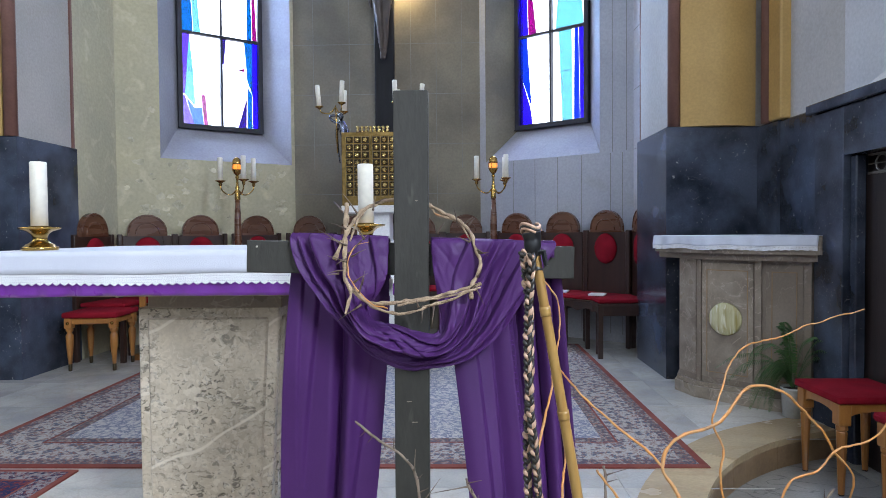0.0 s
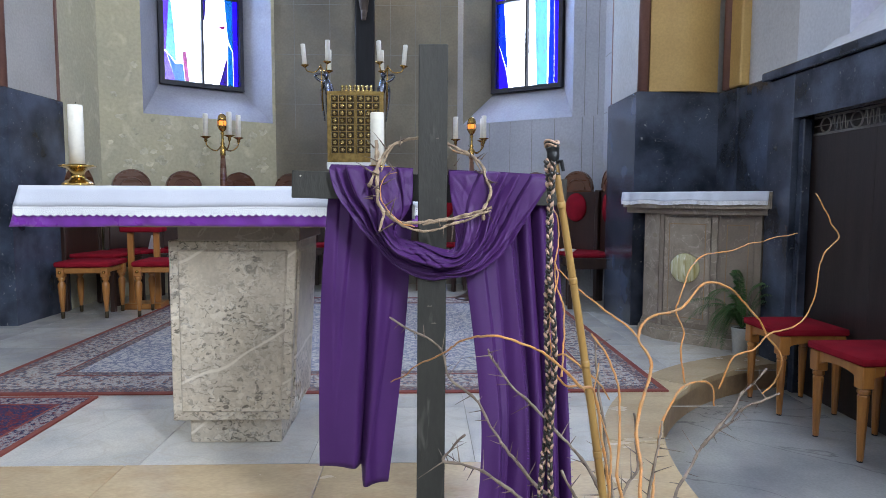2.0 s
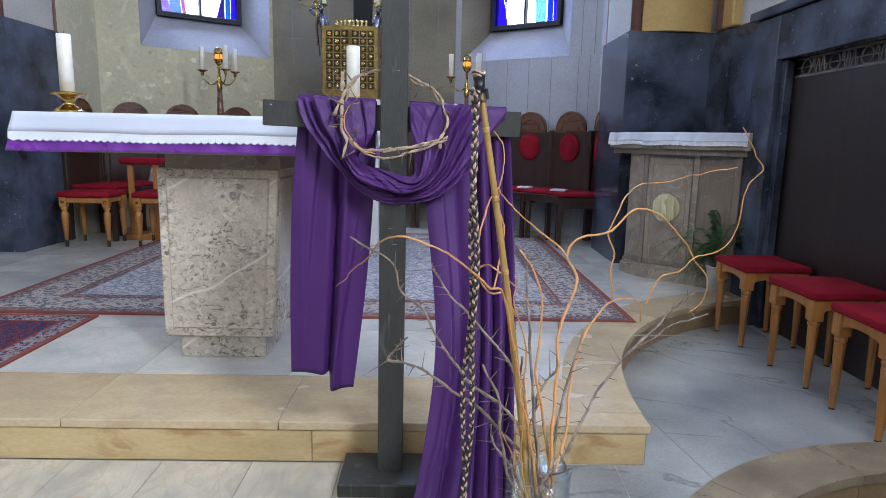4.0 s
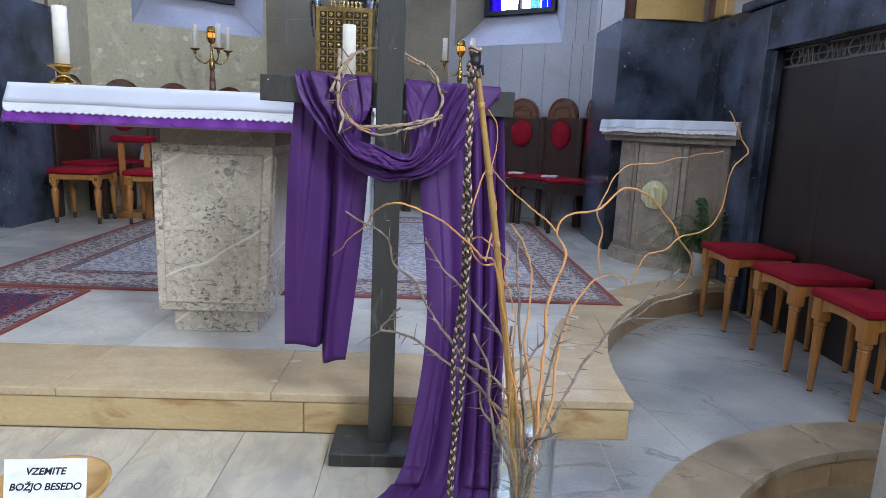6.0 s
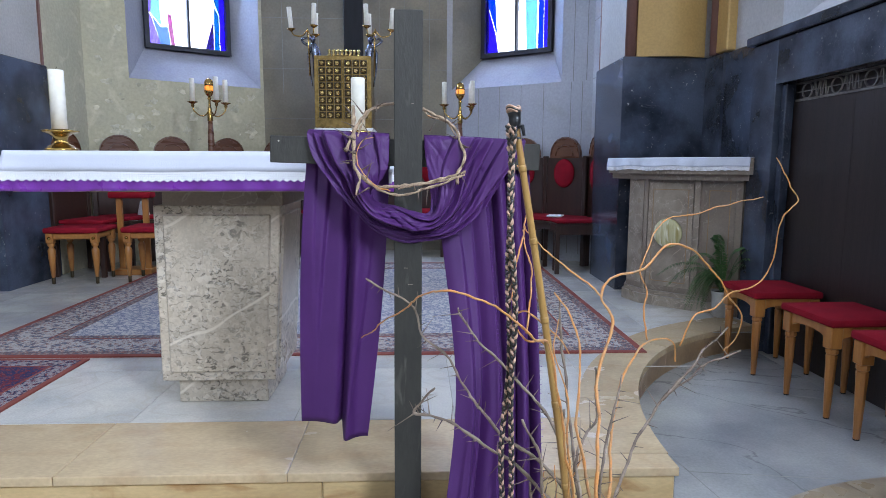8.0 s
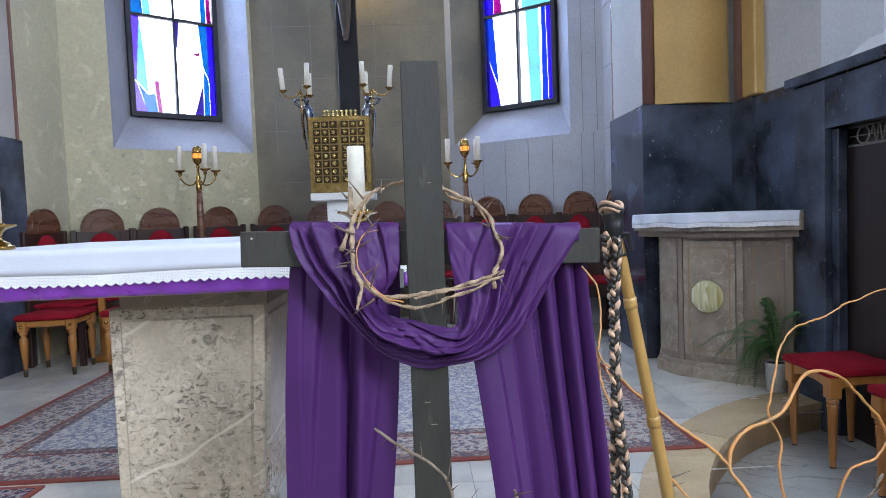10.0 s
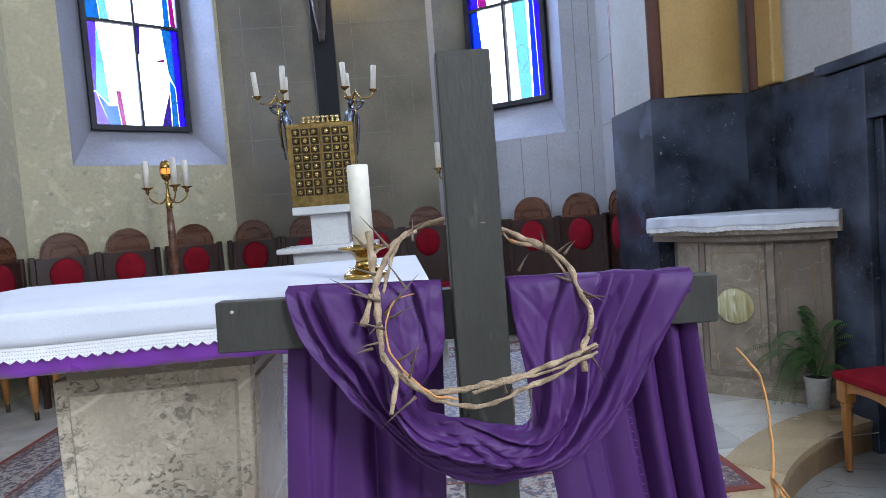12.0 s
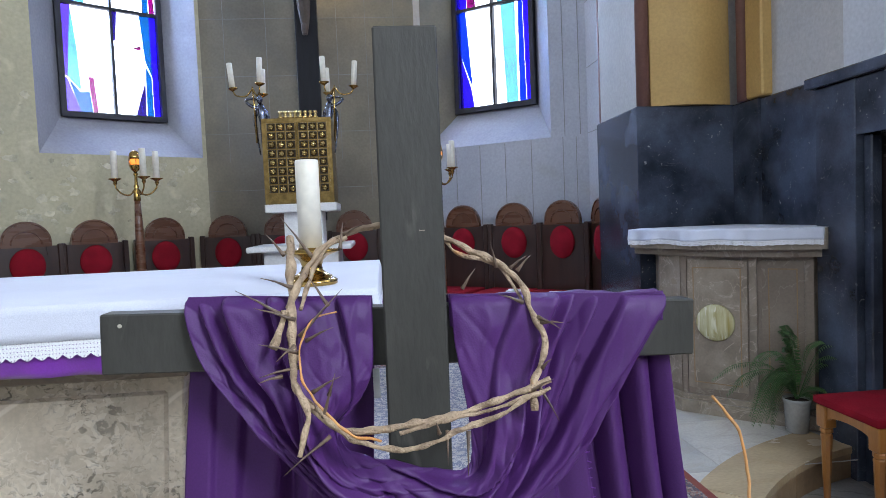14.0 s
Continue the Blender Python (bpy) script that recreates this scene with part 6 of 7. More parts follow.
fern = thing("potted_fern", "green sword fern with arching fronds in a white glazed pot", "plant", (2.745, 3.735, DECK))
part("pot", lathe([(0.046, 0.0), (0.052, 0.004), (0.060, 0.14), (0.065, 0.160), (0.065, 0.172), (0.060, 0.172), (0.057, 0.158), (0.02, 0.155)], segments=36), CERAMIC, fern, "white glazed pot", True)
part("soil", lathe([(0.056, 0.14), (0.056, 0.160), (0.02, 0.166)], segments=24), SOIL, fern)
rf = random.Random(4)
habit = [(rf.uniform(112, 188), rf.uniform(0.12, 0.27), rf.uniform(0.09, 0.20), rf.uniform(0.24, 0.32)) for _ in range(10)]
habit += [(rf.uniform(100, 215), rf.uniform(0.03, 0.11), rf.uniform(0.17, 0.34), rf.uniform(0.0, 0.04)) for _ in range(6)]
habit += [(-34, 0.33, 0.33, 0.05), (-42, 0.29, 0.26, 0.04), (-24, 0.30, 0.22, 0.02), (-20, 0.13, 0.30, 0.0), (166, 0.41, 0.22, 0.12), (176, 0.36, 0.19, 0.15), (188, 0.30, 0.30, 0.20), (200, 0.10, 0.36, 0.0), (120, 0.07, 0.37, 0.0), (-60, 0.14, 0.06, 0.08), (-30, 0.16, 0.09, 0.07)]
for a, reach, rise, droop in habit:
    a = radians(a)
    rib = spline([(0, 0, 0.16), (0.3 * reach * math.cos(a), 0.3 * reach * math.sin(a), 0.16 + rise * 0.8), (0.7 * reach * math.cos(a), 0.7 * reach * math.sin(a), 0.16 + rise - droop * 0.3), (reach * math.cos(a), reach * math.sin(a), 0.16 + rise - droop)], 15)
    m = tube(rib, 0.0016, 0.0005, 4)
    for i in range(5, len(rib) - 1):
        d = (rib[i + 1] - rib[i]).normalized()
        side = d.cross(Vector((0, 0, 1)))
        side = (side if side.length > 0.1 else Vector((1, 0, 0))).normalized()
        ln = 0.048 * math.sin(math.pi * (0.12 + 0.85 * i / len(rib))) + 0.004
        for sg in (-1, 1):
            q = rib[i]
            tip = q + side * sg * ln + d * 0.010 - Vector((0, 0, 0.3 * ln))
            w = d * 0.0030
            md = q.lerp(tip, 0.5) + Vector((0, 0, 0.003))
            m.faces.new([m.verts.new(v) for v in (q, md - w, tip, md + w)])
    part("frond", m, FERN, fern)

# ---------------------------------------------------------------- apse chairs
def apse_chair(at, turn):
    c = thing("apse_chair", "dark walnut high-backed chair with round top and red pad", "chair", at, turn, "chairs round the apse")
    bm = box(-0.215, 0.215, -0.018, 0.010, 0.46, 1.06, 0.004)
    part("back_panel", bm, WALNUT, c)
    m = bmesh.new()
    head = [(0.175 * math.cos(math.pi * k / 24), 1.06 + 0.03 + 0.172 * math.sin(math.pi * k / 24)) for k in range(25)]
    head = [(0.175, 1.055)] + head + [(-0.175, 1.055)]
    lo, hi = [m.verts.new((x, -0.025, z)) for x, z in head], [m.verts.new((x, 0.020, z)) for x, z in head]
    m.faces.new(lo), m.faces.new(hi[::-1])
    for i in range(len(head)):
        j = (i + 1) % len(head)
        m.faces.new((lo[i], hi[i], hi[j], lo[j]))
    top = part("round_top", m, WALNUT_LIGHT, c, "rounded polished headpiece")
    part("ring_moulding", tube([(0.105 * math.cos(math.pi * k / 20), -0.026, 1.075 + 0.105 * math.sin(math.pi * k / 20)) for k in range(21)], 0.006, segments=6), WALNUT_LIGHT, top, "", True)
    part("rim_moulding", tube([(0.163 * math.cos(math.pi * k / 24), -0.026, 1.09 + 0.160 * math.sin(math.pi * k / 24)) for k in range(25)], 0.007, segments=6), WALNUT_LIGHT, top, "", True)
    pad = lathe([(0.118, 0.0), (0.124, 0.006), (0.118, 0.018), (0.08, 0.030), (0.001, 0.036)], segments=36, m=pose(0, -0.016, 0.905, 90, 0, 0) @ Matrix.Diagonal((1, 1.14, 1, 1)))
    part("back_pad", pad, RED_VELVET, c, "red velvet oval pad", True)
    for x in (-1, 1):
        m = box(x * 0.238 - 0.022, x * 0.238 + 0.022, -0.025, 0.022, 0.0, 1.075, 0.006)
        part("stile", m, WALNUT, c)
        part("front_leg", box(x * 0.225 - 0.020, x * 0.225 + 0.020, -0.44, -0.40, 0.0, 0.44, 0.004), WALNUT, c)
        part("side_rail", box(x * 0.225 - 0.014, x * 0.225 + 0.014, -0.40, -0.03, 0.36, 0.44), WALNUT, c)
    m = bmesh.new()
    wave = [(-0.20, 0.08)] + [(-0.20 + 0.4 * k / 20, 0.018 - 0.012 * math.cos(k * math.pi / 5)) for k in range(21)] + [(0.20, 0.08)]
    lo, hi = [m.verts.new((x, -0.432, 0.36 + z)) for x, z in wave], [m.verts.new((x, -0.412, 0.36 + z)) for x, z in wave]
    m.faces.new(lo), m.faces.new(hi[::-1])
    for i in range(len(wave)):
        j = (i + 1) % len(wave)
        m.faces.new((lo[i], hi[i], hi[j], lo[j]))
    part("front_rail", m, WALNUT, c)
    part("seat_frame", box(-0.245, 0.245, -0.445, -0.02, 0.44, 0.46, 0.004), WALNUT, c)
    part("seat_cushion", box(-0.225, 0.225, -0.435, -0.03, 0.461, 0.497, 0.014, None, 3), RED_VELVET, c, "red velvet seat", True)
    return c


ua = math.degrees(math.atan2(LC[1] - LF[1], LC[0] - LF[0]))
ub = math.degrees(math.atan2(RF[1] - RC[1], RF[0] - RC[0]))
seats = [(-2.35, 5.56, 84), (-2.13, 6.085, ua), (-1.735, 6.375, ua), (-1.275, 6.715, ua), (-0.775, 6.98, 0), (-0.255, 6.98, 0), (0.43, 6.98, 0), (0.935, 6.98, 0), (1.465, 6.68, ub), (1.885, 6.36, ub), (2.235, 6.02, ub - 14), (2.44, 5.62, -88)]
first = apse_chair((seats[0][0], seats[0][1], DECK), seats[0][2])
for x, y, a in seats[1:]:
    copy_thing(first, pose(x, y, DECK, 0, 0, a))
for k in (1, 2, 3, 9, 10):
    x, y, a = seats[k]
    m = pose(x, y, DECK + 0.4985, 0, 0, a)
    b = thing("booklet", "white folded booklet on a red chair seat", "booklet", group="booklets on the chairs")
    b.matrix_basis = m @ pose(0.12, -0.30, 0, 0, 0, 12 * k)
    if k < 4:
        # standing half open like a tent
        for side in (-1, 1):
            leaf = part("leaf", box(-0.001, 0.001, -0.055, 0.055, 0.0, 0.135), PAPER, b)
            leaf.matrix_basis = pose(side * 0.034, 0, 0.0003, 0, -side * 14, 0)
        continue
    part("cover_sheet", box(-0.10, 0.10, -0.07, 0.07, 0.0, 0.012, 0.003), PAPER, b)
    part("flap", box(-0.10, 0.0, -0.07, 0.07, 0.0125, 0.0145), PAPER, b)

# ---------------------------------------------------------------- stools and prayer desk on the left
def turned_leg(x, y, h, s, material=OAK):
    q = pose(x, y, 0)
    leg = part("leg", lathe([(0.013, 0.05), (0.020, 0.13), (0.027, 0.22), (0.029, h - 0.14), (0.022, h - 0.125), (0.015, h - 0.115), (0.027, h - 0.10), (0.027, h - 0.085), (0.024, h - 0.08)], segments=16, m=q), material, s, "", True)
    part("ferrule", lathe([(0.010, 0.0), (0.014, 0.004), (0.0145, 0.055), (0.012, 0.058)], segments=14, m=q), FOOT_METAL, leg, "dark metal ferrule", True)
    part("leg_block", box(x - 0.028, x + 0.028, y - 0.028, y + 0.028, h - 0.08, h, 0.003), material, leg)
    part("boss", lathe([(0.013, 0.0), (0.013, 0.004), (0.006, 0.010), (0.0005, 0.012)], segments=14, m=pose(x, y - 0.028, h - 0.04, 90, 0, 0)), BRASS, leg, "round brass boss", True)


def turned_stool(at, turn, w=0.40):
    s = thing("turned_stool", "honey oak stool with turned legs, brass bosses and a red seat", "stool", at, turn, "turned stools")
    h = 0.42
    for x in (-1, 1):
        for y in (-1, 1):
            turned_leg(x * (w / 2 - 0.03), y * 0.16, h, s)
    for y in (-0.172, 0.172):
        part("apron", box(-w / 2 + 0.055, w / 2 - 0.055, y - 0.010, y + 0.010, h - 0.05, h - 0.002, 0.008), OAK, s)
    for x in (-1, 1):
        part("apron", box(x * (w / 2 - 0.03) - 0.010, x * (w / 2 - 0.03) + 0.010, -0.13, 0.13, h - 0.05, h - 0.002, 0.008), OAK, s)
    part("cushion", box(-w / 2 - 0.012, w / 2 + 0.012, -0.205, 0.205, h, h + 0.045, 0.016, None, 3), RED_VELVET, s, "red velvet cushion", True)
    return s


s1 = turned_stool((-2.055, 5.155, DECK), 4)
copy_thing(s1, pose(-1.470, 5.215, DECK, 0, 0, 5))
desk = thing("prayer_desk", "honey oak prayer desk with two posts and a red padded rest", "kneeler", (-1.775, 5.50, DECK), 5)
for x in (-0.11, 0.11):
    part("post", box(x - 0.024, x + 0.024, -0.02, 0.02, 0.0, 0.68, 0.004), OAK, desk)
part("arm_pad", box(-0.18, 0.18, -0.08, 0.08, 0.68, 0.74, 0.02, None, 3), RED_VELVET, desk, "red velvet padded rest", True)
part("foot_rail", box(-0.16, 0.16, -0.10, 0.14, 0.0, 0.05, 0.006), OAK, desk)

# ---------------------------------------------------------------- standing candelabra
def standing_candelabrum(at, turn):
    c = thing("standing_candelabrum", "tall wooden candle stand with brass arms and amber lamp", "candelabrum", at, turn, "standing candelabra")
    part("base", lathe([(0.15, 0.0), (0.15, 0.02), (0.10, 0.04), (0.045, 0.07), (0.035, 0.09)], segments=32), WALNUT, c, "", True)
    part("pole", lathe([(0.034, 0.08), (0.036, 0.7), (0.030, 1.2), (0.020, 1.40)], segments=20), WALNUT_LIGHT, c, "", True)
    part("collar", lathe([(0.024, 1.38), (0.026, 1.39), (0.022, 1.45), (0.014, 1.47), (0.020, 1.49), (0.012, 1.51), (0.010, 1.57), (0.018, 1.585), (0.010, 1.60)], segments=20), BRASS, c, "", True)
    part("lamp_cup", lathe([(0.008, 1.598), (0.030, 1.62), (0.044, 1.648), (0.044, 1.656)], segments=24), BRASS, c, "", True)
    part("amber_glass", lathe([(0.030, 1.656), (0.038, 1.675), (0.036, 1.695), (0.028, 1.705)], segments=24), AMBER, c, "glowing amber glass", True)
    cage = part("lamp_cage", lathe([(0.041, 1.70), (0.042, 1.715), (0.036, 1.745), (0.02, 1.762), (0.004, 1.768)], segments=24), BRASS, c, "pierced brass lamp cover", True)
    for k in range(6):
        a = k * math.pi / 3
        part("cage_bar", tube([(0.043 * math.cos(a), 0.043 * math.sin(a), 1.65 + 0.014 * t) for t in range(5)], 0.0028, segments=6), BRASS, cage)
    for k, a in enumerate((180, 40, -50)):
        a = radians(a)
        r = 0.155
        def at2(q, z):
            return (q * math.cos(a), q * math.sin(a), z)
        arm = part("arm", tube(spline([at2(0.012, 1.47), at2(0.05, 1.43), at2(0.10, 1.435), at2(0.145, 1.475), at2(r, 1.51)], 6), 0.0068, 0.0055, 8), BRASS, c, "", True)
        m = pose(*at2(r, 0))
        part("pan", lathe([(0.008, 1.505), (0.016, 1.52), (0.012, 1.535), (0.030, 1.545), (0.047, 1.553), (0.047, 1.557), (0.022, 1.556)], segments=24, m=m), BRASS, arm, "", True)
        part("candle", lathe([(0.023, 1.556), (0.023, 1.765), (0.020, 1.768)], segments=20, m=m @ pose(0, 0, 0)), WAX, arm, "white candle", True)
    return c


sc = standing_candelabrum((-1.162, 5.83, DECK), 0)
copy_thing(sc, pose(1.178, 5.95, DECK + 0.0, 0, 0, 4))

# ---------------------------------------------------------------- tabernacle with angel lights
plinth = thing("tabernacle_pedestal", "white marble pedestal with a projecting shelf carrying the tabernacle", "pedestal", (0.125, 5.60, DECK))
part("shaft", box(-0.14, 0.14, -0.10, 0.18, 0.0, 1.24, 0.004), WHITE_STONE, plinth)
part("shelf", box(-0.36, 0.36, -0.42, 0.20, 0.965, 1.005, 0.012, None, 3), WHITE_STONE, plinth)
part("shelf_support", box(-0.26, 0.26, -0.32, 0.16, 0.0, 0.965, 0.006), WHITE_STONE, plinth)
part("top_slab", box(-0.258, 0.258, -0.19, 0.22, 1.24, 1.30, 0.006), WHITE_STONE, plinth)

tab = thing("tabernacle", "gilded brass tabernacle with two doors of studded square panels", "tabernacle", (0.120, 5.42, DECK + 1.30))
part("case", box(-0.247, 0.247, 0.012, 0.38, 0.0, 0.615, 0.004), TAB_GOLD, tab)
part("frame_band", box(-0.247, 0.247, 0.0, 0.013, 0.0, 0.075, 0.002), TAB_GOLD, tab)
part("frame_band", box(-0.247, 0.247, 0.0, 0.013, 0.585, 0.615, 0.002), TAB_GOLD, tab)
for x0, x1 in ((-0.247, -0.215), (0.215, 0.247)):
    part("frame_band", box(x0, x1, 0.0, 0.013, 0.075, 0.585, 0.002), TAB_GOLD, tab)
stud = None
for side in (-1, 1):
    door = part("door", box(min(side * 0.004, side * 0.214), max(side * 0.004, side * 0.214), 0.006, 0.013, 0.076, 0.584), TAB_SHADE, tab, "gilt door with three columns of studs")
    part("door_stile", box(min(side * 0.002, side * 0.014), max(side * 0.002, side * 0.014), -0.004, 0.006, 0.076, 0.584, 0.002), TAB_GOLD, door)
    for r in range(9):
        z = 0.078 + 0.505 * r / 8
        part("door_rail", box(min(side * 0.015, side * 0.214), max(side * 0.015, side * 0.214), -0.001, 0.007, z - 0.004, z + 0.004), TAB_GOLD, door)
    for q in range(1, 4):
        x = side * (0.014 + 0.0667 * q)
        part("door_bar", box(x - 0.004, x + 0.004, -0.002, 0.0065, 0.078, 0.583), TAB_GOLD, door)
    for r in range(8):
        for q in range(3):
            x, z = side * (0.014 + 0.0667 * (q + 0.5)), 0.078 + 0.505 * (r + 0.5) / 8
            if stud is None:
                stud = lathe([(0.022, 0.0), (0.0235, 0.003), (0.017, 0.012), (0.010, 0.020), (0.004, 0.023)], segments=10, m=pose(0, 0, 0, 90, 0, 0))
                for k in range(5):
                    a = 2 * math.pi * k / 5
                    bmesh.ops.create_icosphere(stud, subdivisions=1, radius=0.0075, matrix=Matrix.Translation((0.014 * math.cos(a), -0.012, 0.014 * math.sin(a))))
                sob = part("stud", stud, TAB_STUD, door, "", True)
            else:
                sob = new("stud", sob.data)
                sob.parent = door
            sob.matrix_basis = pose(x, 0.006, z)
part("hinge_strip", box(0.217, 0.224, -0.006, 0.0, 0.10, 0.24), TAB_GOLD, tab)
crest = part("crest_rail", box(-0.145, 0.145, 0.10, 0.15, 0.615, 0.630, 0.003), TAB_GOLD, tab)
for k in range(8):
    x = -0.128 + 0.0366 * k
    m = lathe([(0.015, 0.630), (0.018, 0.640), (0.012, 0.652), (0.010, 0.660), (0.016, 0.672), (0.013, 0.684), (0.003, 0.690)], segments=12, m=pose(x, 0.125, 0))
    part("crest_knob", m, TAB_STUD, crest, "", True)


def angel_light(at, flip):
    c = thing("angel_light", "dark silver bracket with winged figure, curved arms and candles", "candelabrum", at, 0, "angel lights")
    q = Matrix.Diagonal((flip, 1, 1, 1))
    m = bmesh.new()
    lathe([(0.006, -0.43), (0.024, -0.40), (0.040, -0.33), (0.034, -0.25), (0.026, -0.17), (0.036, -0.10), (0.030, -0.05), (0.014, -0.03)], segments=14, bm=m, m=q @ pose(0.028, 0, 0, 0, -6, 0) @ Matrix.Diagonal((0.9, 0.8, 1, 1)))
    bmesh.ops.create_uvsphere(m, u_segments=14, v_segments=10, radius=0.026, matrix=q @ Matrix.Translation((0.03, -0.01, -0.005)) @ Matrix.Diagonal((0.9, 0.9, 1.1, 1)))
    for sgn, ln in ((1, 0.34), (-1, 0.30)):
        wing = [(0.03 + 0.012 * sgn, 0.02, -0.06), (0.03 + 0.045 * sgn, 0.035, -0.12), (0.03 + 0.04 * sgn, 0.035, -0.25), (0.03 + 0.02 * sgn, 0.03, -0.10 - ln)]
        tube(spline([q @ Vector(p) for p in wing], 5), 0.020, 0.005, 8, m)
    tube(spline([q @ Vector(p) for p in ((0.03, -0.01, -0.07), (-0.03, -0.03, -0.05), (-0.065, -0.01, -0.015), (-0.045, 0.0, 0.005), (0.01, 0.0, 0.0))], 5), 0.013, 0.009, 8, m)
    part("figure", m, SILVER, c, "dark silver winged figure", True)
    part("stem", tube([q @ Vector((0.0, -0.03, -0.32)), q @ Vector((-0.005, -0.03, -0.05)), q @ Vector((-0.012, -0.03, 0.085))], 0.007, 0.006, 8), BRASS, c, "", True)
    for dx, dy, z, lean in ((-0.15, 0.0, 0.06, -5), (0.055, -0.08, 0.075, 2), (0.045, 0.10, 0.035, 1)):
        tip = q @ Vector((dx, dy - 0.03, z))
        arm = part("arm", tube(spline([q @ Vector((-0.012, -0.03, 0.07)), q @ Vector((dx * 0.4, dy * 0.5 - 0.03, 0.02)), q @ Vector((dx * 0.85, dy * 0.9 - 0.03, 0.025)), tip], 6), 0.0065, 0.005, 8), BRASS, c, "", True)
        pm = Matrix.Translation(tip) @ pose(0, 0, 0, 0, lean * flip, 0)
        part("pan", lathe([(0.007, -0.005), (0.022, 0.006), (0.036, 0.014), (0.036, 0.018), (0.02, 0.018)], segments=20, m=pm), BRASS, arm, "", True)
        part("candle", lathe([(0.020, 0.016), (0.020, 0.195), (0.017, 0.198)], segments=18, m=pm), WAX, arm, "white candle", True)
    return c


angel_light((-0.175, 5.52, 2.195), 1)
angel_light((0.388, 5.52, 2.195), -1)

# ---------------------------------------------------------------- crucifix on the apse wall
rood = thing("wall_crucifix", "tall black wooden cross on the apse wall", "crucifix", (0.06, 7.03, 0))
part("upright", box(-0.105, 0.105, -0.03, 0.066, 1.3, 4.9, 0.006), BLACK_WOOD, rood)
part("crossbar", box(-0.75, 0.75, -0.028, 0.064, 4.25, 4.46, 0.006), BLACK_WOOD, rood)
m = bmesh.new()
for sgn in (-1, 1):
    leg = spline([(0.055 * sgn, -0.14, 3.86), (0.048 * sgn, -0.19, 3.66), (0.030 * sgn, -0.20, 3.50), (0.020 * sgn, -0.15, 3.30), (0.008 * sgn, -0.11, 3.16)], 8)
    tube(leg, 0.066, 0.030, 14, m)
    tube(spline([(0.008 * sgn, -0.11, 3.17), (0.010 * sgn, -0.15, 3.11), (0.010 * sgn, -0.17, 3.055)], 5), 0.030, 0.016, 12, m)
lathe([(0.10, 3.74), (0.125, 3.82), (0.12, 3.92), (0.10, 4.0), (0.12, 4.2), (0.14, 4.36), (0.06, 4.44)], segments=20, bm=m, m=pose(0, -0.11, 0) @ Matrix.Diagonal((1, 0.7, 1, 1)))
tube(spline([(-0.10, -0.16, 3.80), (-0.13, -0.17, 3.70), (-0.12, -0.15, 3.60)], 4), 0.035, 0.012, 8, m)
for sgn in (-1, 1):
    tube(spline([(0.12 * sgn, -0.09, 4.32), (0.4 * sgn, -0.07, 4.36), (0.68 * sgn, -0.05, 4.42)], 6), 0.042, 0.024, 10, m)
bmesh.ops.create_uvsphere(m, u_segments=14, v_segments=10, radius=0.09, matrix=Matrix.Translation((0.02, -0.15, 4.52)))
figure = tagged(link_mesh("carved_figure", m, BRONZE, True), "dark carved wooden figure on the wall crucifix", "statue")
figure.location = (0.06, 7.055, 0)
lamp = thing("wall_lamp", "small brass lamp fixed behind the crucifix", "lamp", (0.24, 7.0, 4.02))
part("bracket", box(-0.02, 0.02, 0.0, 0.1, -0.02, 0.02, 0.004), BRASS, lamp)
part("shade", lathe([(0.05, 0.0), (0.055, 0.02), (0.02, 0.10)], segments=20), BRASS, lamp, "", True)

# ---------------------------------------------------------------- floor slabs
TW, TH = 0.303, 0.60
slabs = {}


def slab_piece(parent, x, y, z, w, h, name="tile", stone=FLOOR_MARBLE):
    if stone.name in slabs:
        ob = new(name, slabs[stone.name])
    else:
        ob = link_mesh(name, box(-0.5, 0.5, -0.5, 0.5, -1, 0), stone)
        slabs[stone.name] = ob.data
    ob.parent = parent
    ob.matrix_basis = Matrix.LocRotScale((x, y, z), None, (w - 0.0025, h - 0.0025, 0.004))
    return ob


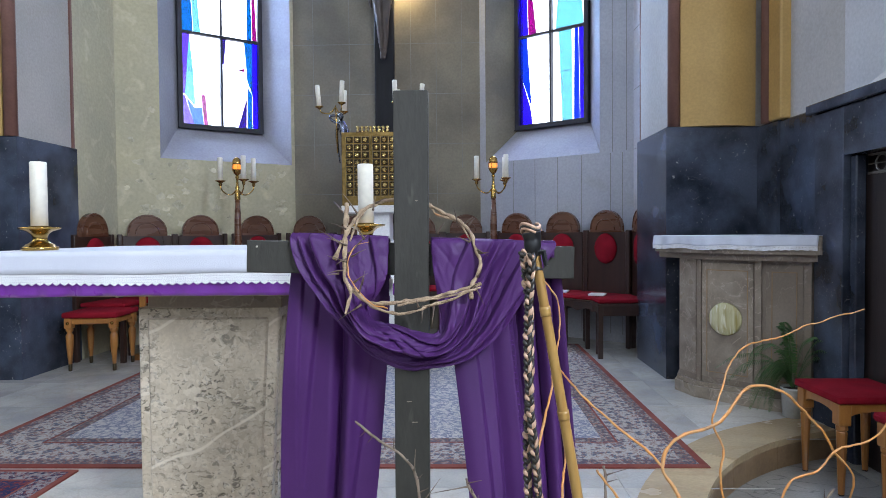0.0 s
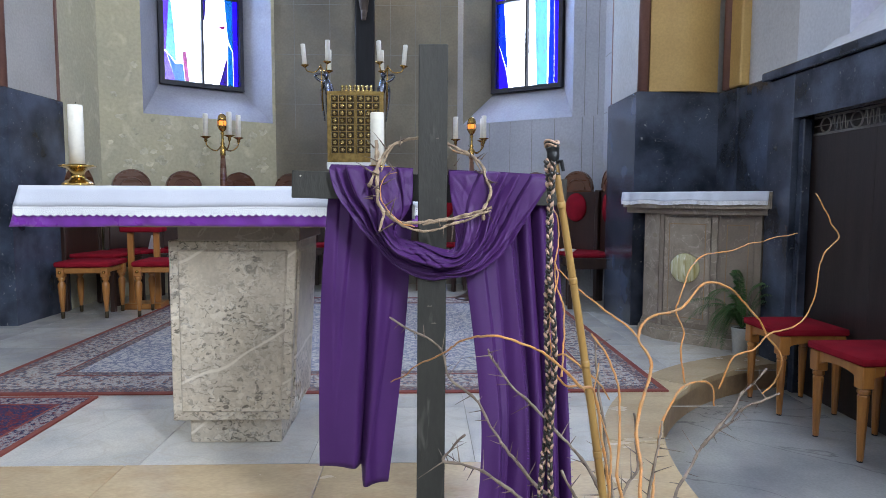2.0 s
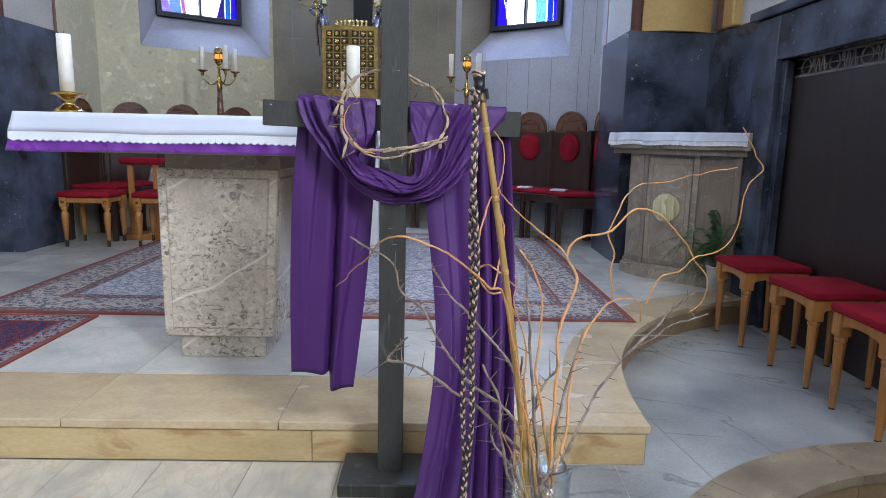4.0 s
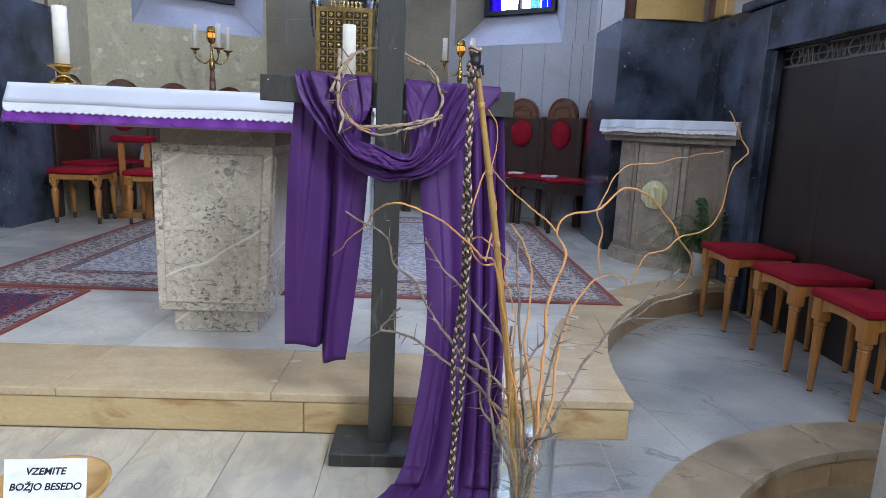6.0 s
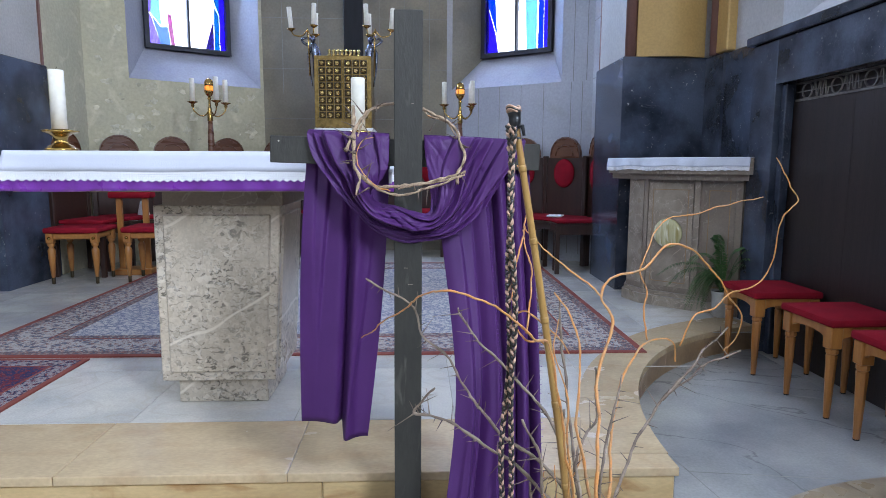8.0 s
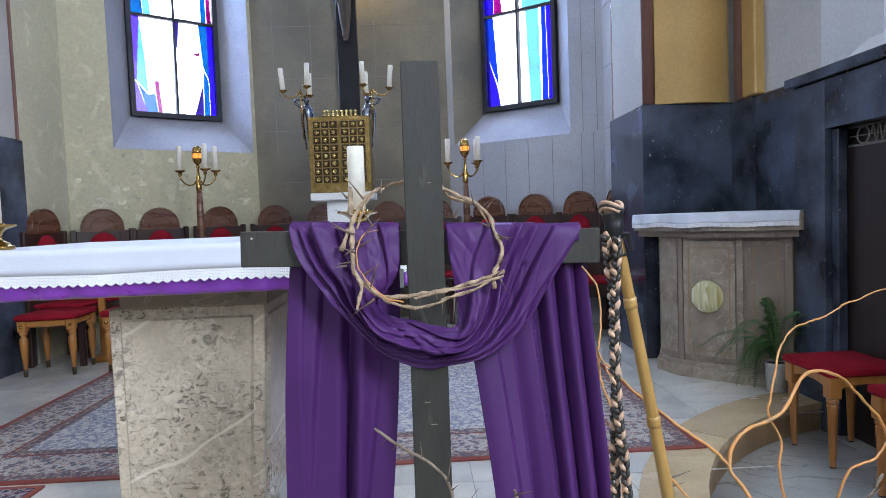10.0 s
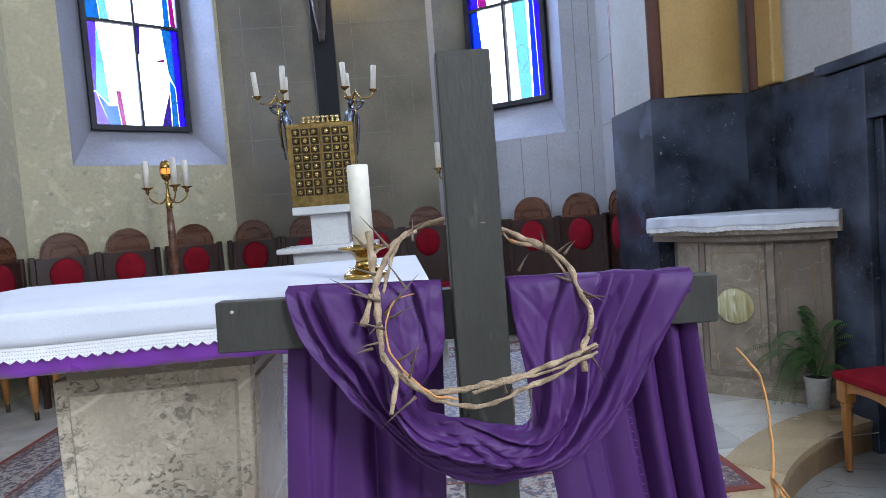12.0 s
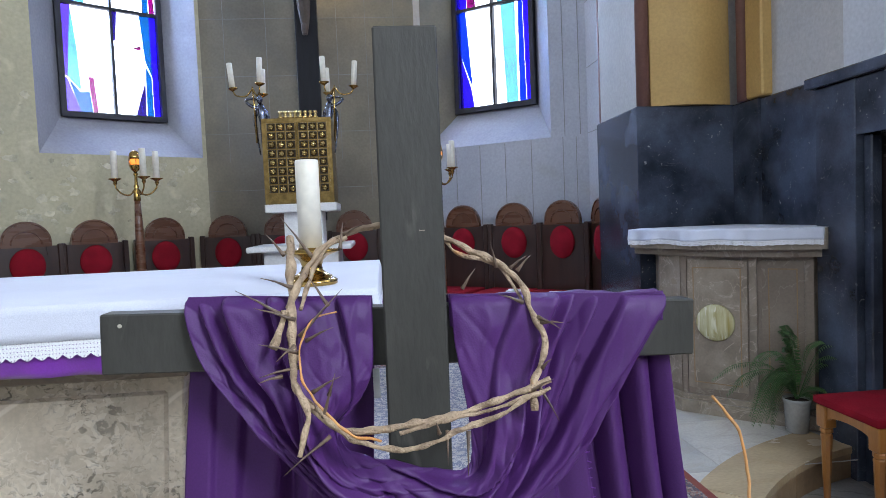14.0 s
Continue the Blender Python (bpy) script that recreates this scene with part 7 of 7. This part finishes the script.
for i in range(-11, 10):
    for j in range(-7, 6):
        x, y = 0.259 + TW * (i + 0.5) + (0.0 if j % 2 else 0.07), 0.50 + TH * (j + 0.5)
        if y < 1.6 or x > 1.2:
            near = min(math.hypot(max(abs(x - 2.6) - TW / 2, 0), max(abs(y - 0.62) - TH / 2, 0)), 9)
            if x > 2.85 or near < 1.25 or (x + TW / 2 > 1.4 and y - TH / 2 < 0.62):
                continue
            if x - TW / 2 > 1.37 and 0.62 < y < 3.55:
                continue
            slab_piece(floor, x, y, FLOOR, TW, TH)
bm = bmesh.new()
prism([(1.33, 0.62)] + arc(2.6, 0.62, 1.270, 1.270, 180, 80, 30) + [(2.84, 3.6), (1.2, 3.6), (1.2, 0.62)], FLOOR - 0.0035, FLOOR - 0.0006, bm)
inlay = structure("floor_inlay", bm, FLOOR_SHADED, "marble floor slab by the curved step, greyed for shade", "floor")
for (ax, ay), (bx, by) in (((1.745, 2.16), (1.815, 1.60)), ((1.504, 1.70), (1.485, 1.345)), ((1.771, 1.955), (2.84, 1.80)), ((2.03, 2.95), (2.84, 2.62))):
    d = Vector((by - ay, ax - bx)).normalized() * 0.0018
    part("joint", prism([(ax + d.x, ay + d.y), (bx + d.x, by + d.y), (bx - d.x, by - d.y), (ax - d.x, ay - d.y)], FLOOR - 0.002, FLOOR + 0.0002), GROUT, inlay)
for i in range(-4, 6):
    for j in range(0, 8):
        x, y = -0.02 + 0.62 * i, 2.12 + 0.62 * (j + 0.5)
        if in_ellipse(x - 0.30, y + 0.30, 0.05) or x > 2.7:
            continue
        if not in_ellipse(x + 0.31, y - 0.31, 0.05):
            slab_piece(deck, x, y, DECK - 0.0005, 0.62, 0.62, "tile", DECK_LIT_MARBLE)
            continue
        # slab cut along the curved step
        low, x0, x1, y1 = [], x - 0.309, x + 0.309, y + 0.309
        for k in range(13):
            u = x0 + (x1 - x0) * k / 12
            f = 1 - ((u - EL[0]) / (EL[2] + 0.06)) ** 2
            edge = EL[1] + (EL[3] + 0.06) * math.sqrt(f) if f > 0 else y - 0.309
            low.append((u, min(max(edge, y - 0.309), y1 - 0.002)))
        part("tile", prism(low + [(x1, y1), (x0, y1)], DECK - 0.0045, DECK - 0.0005), DECK_LIT_MARBLE, deck)
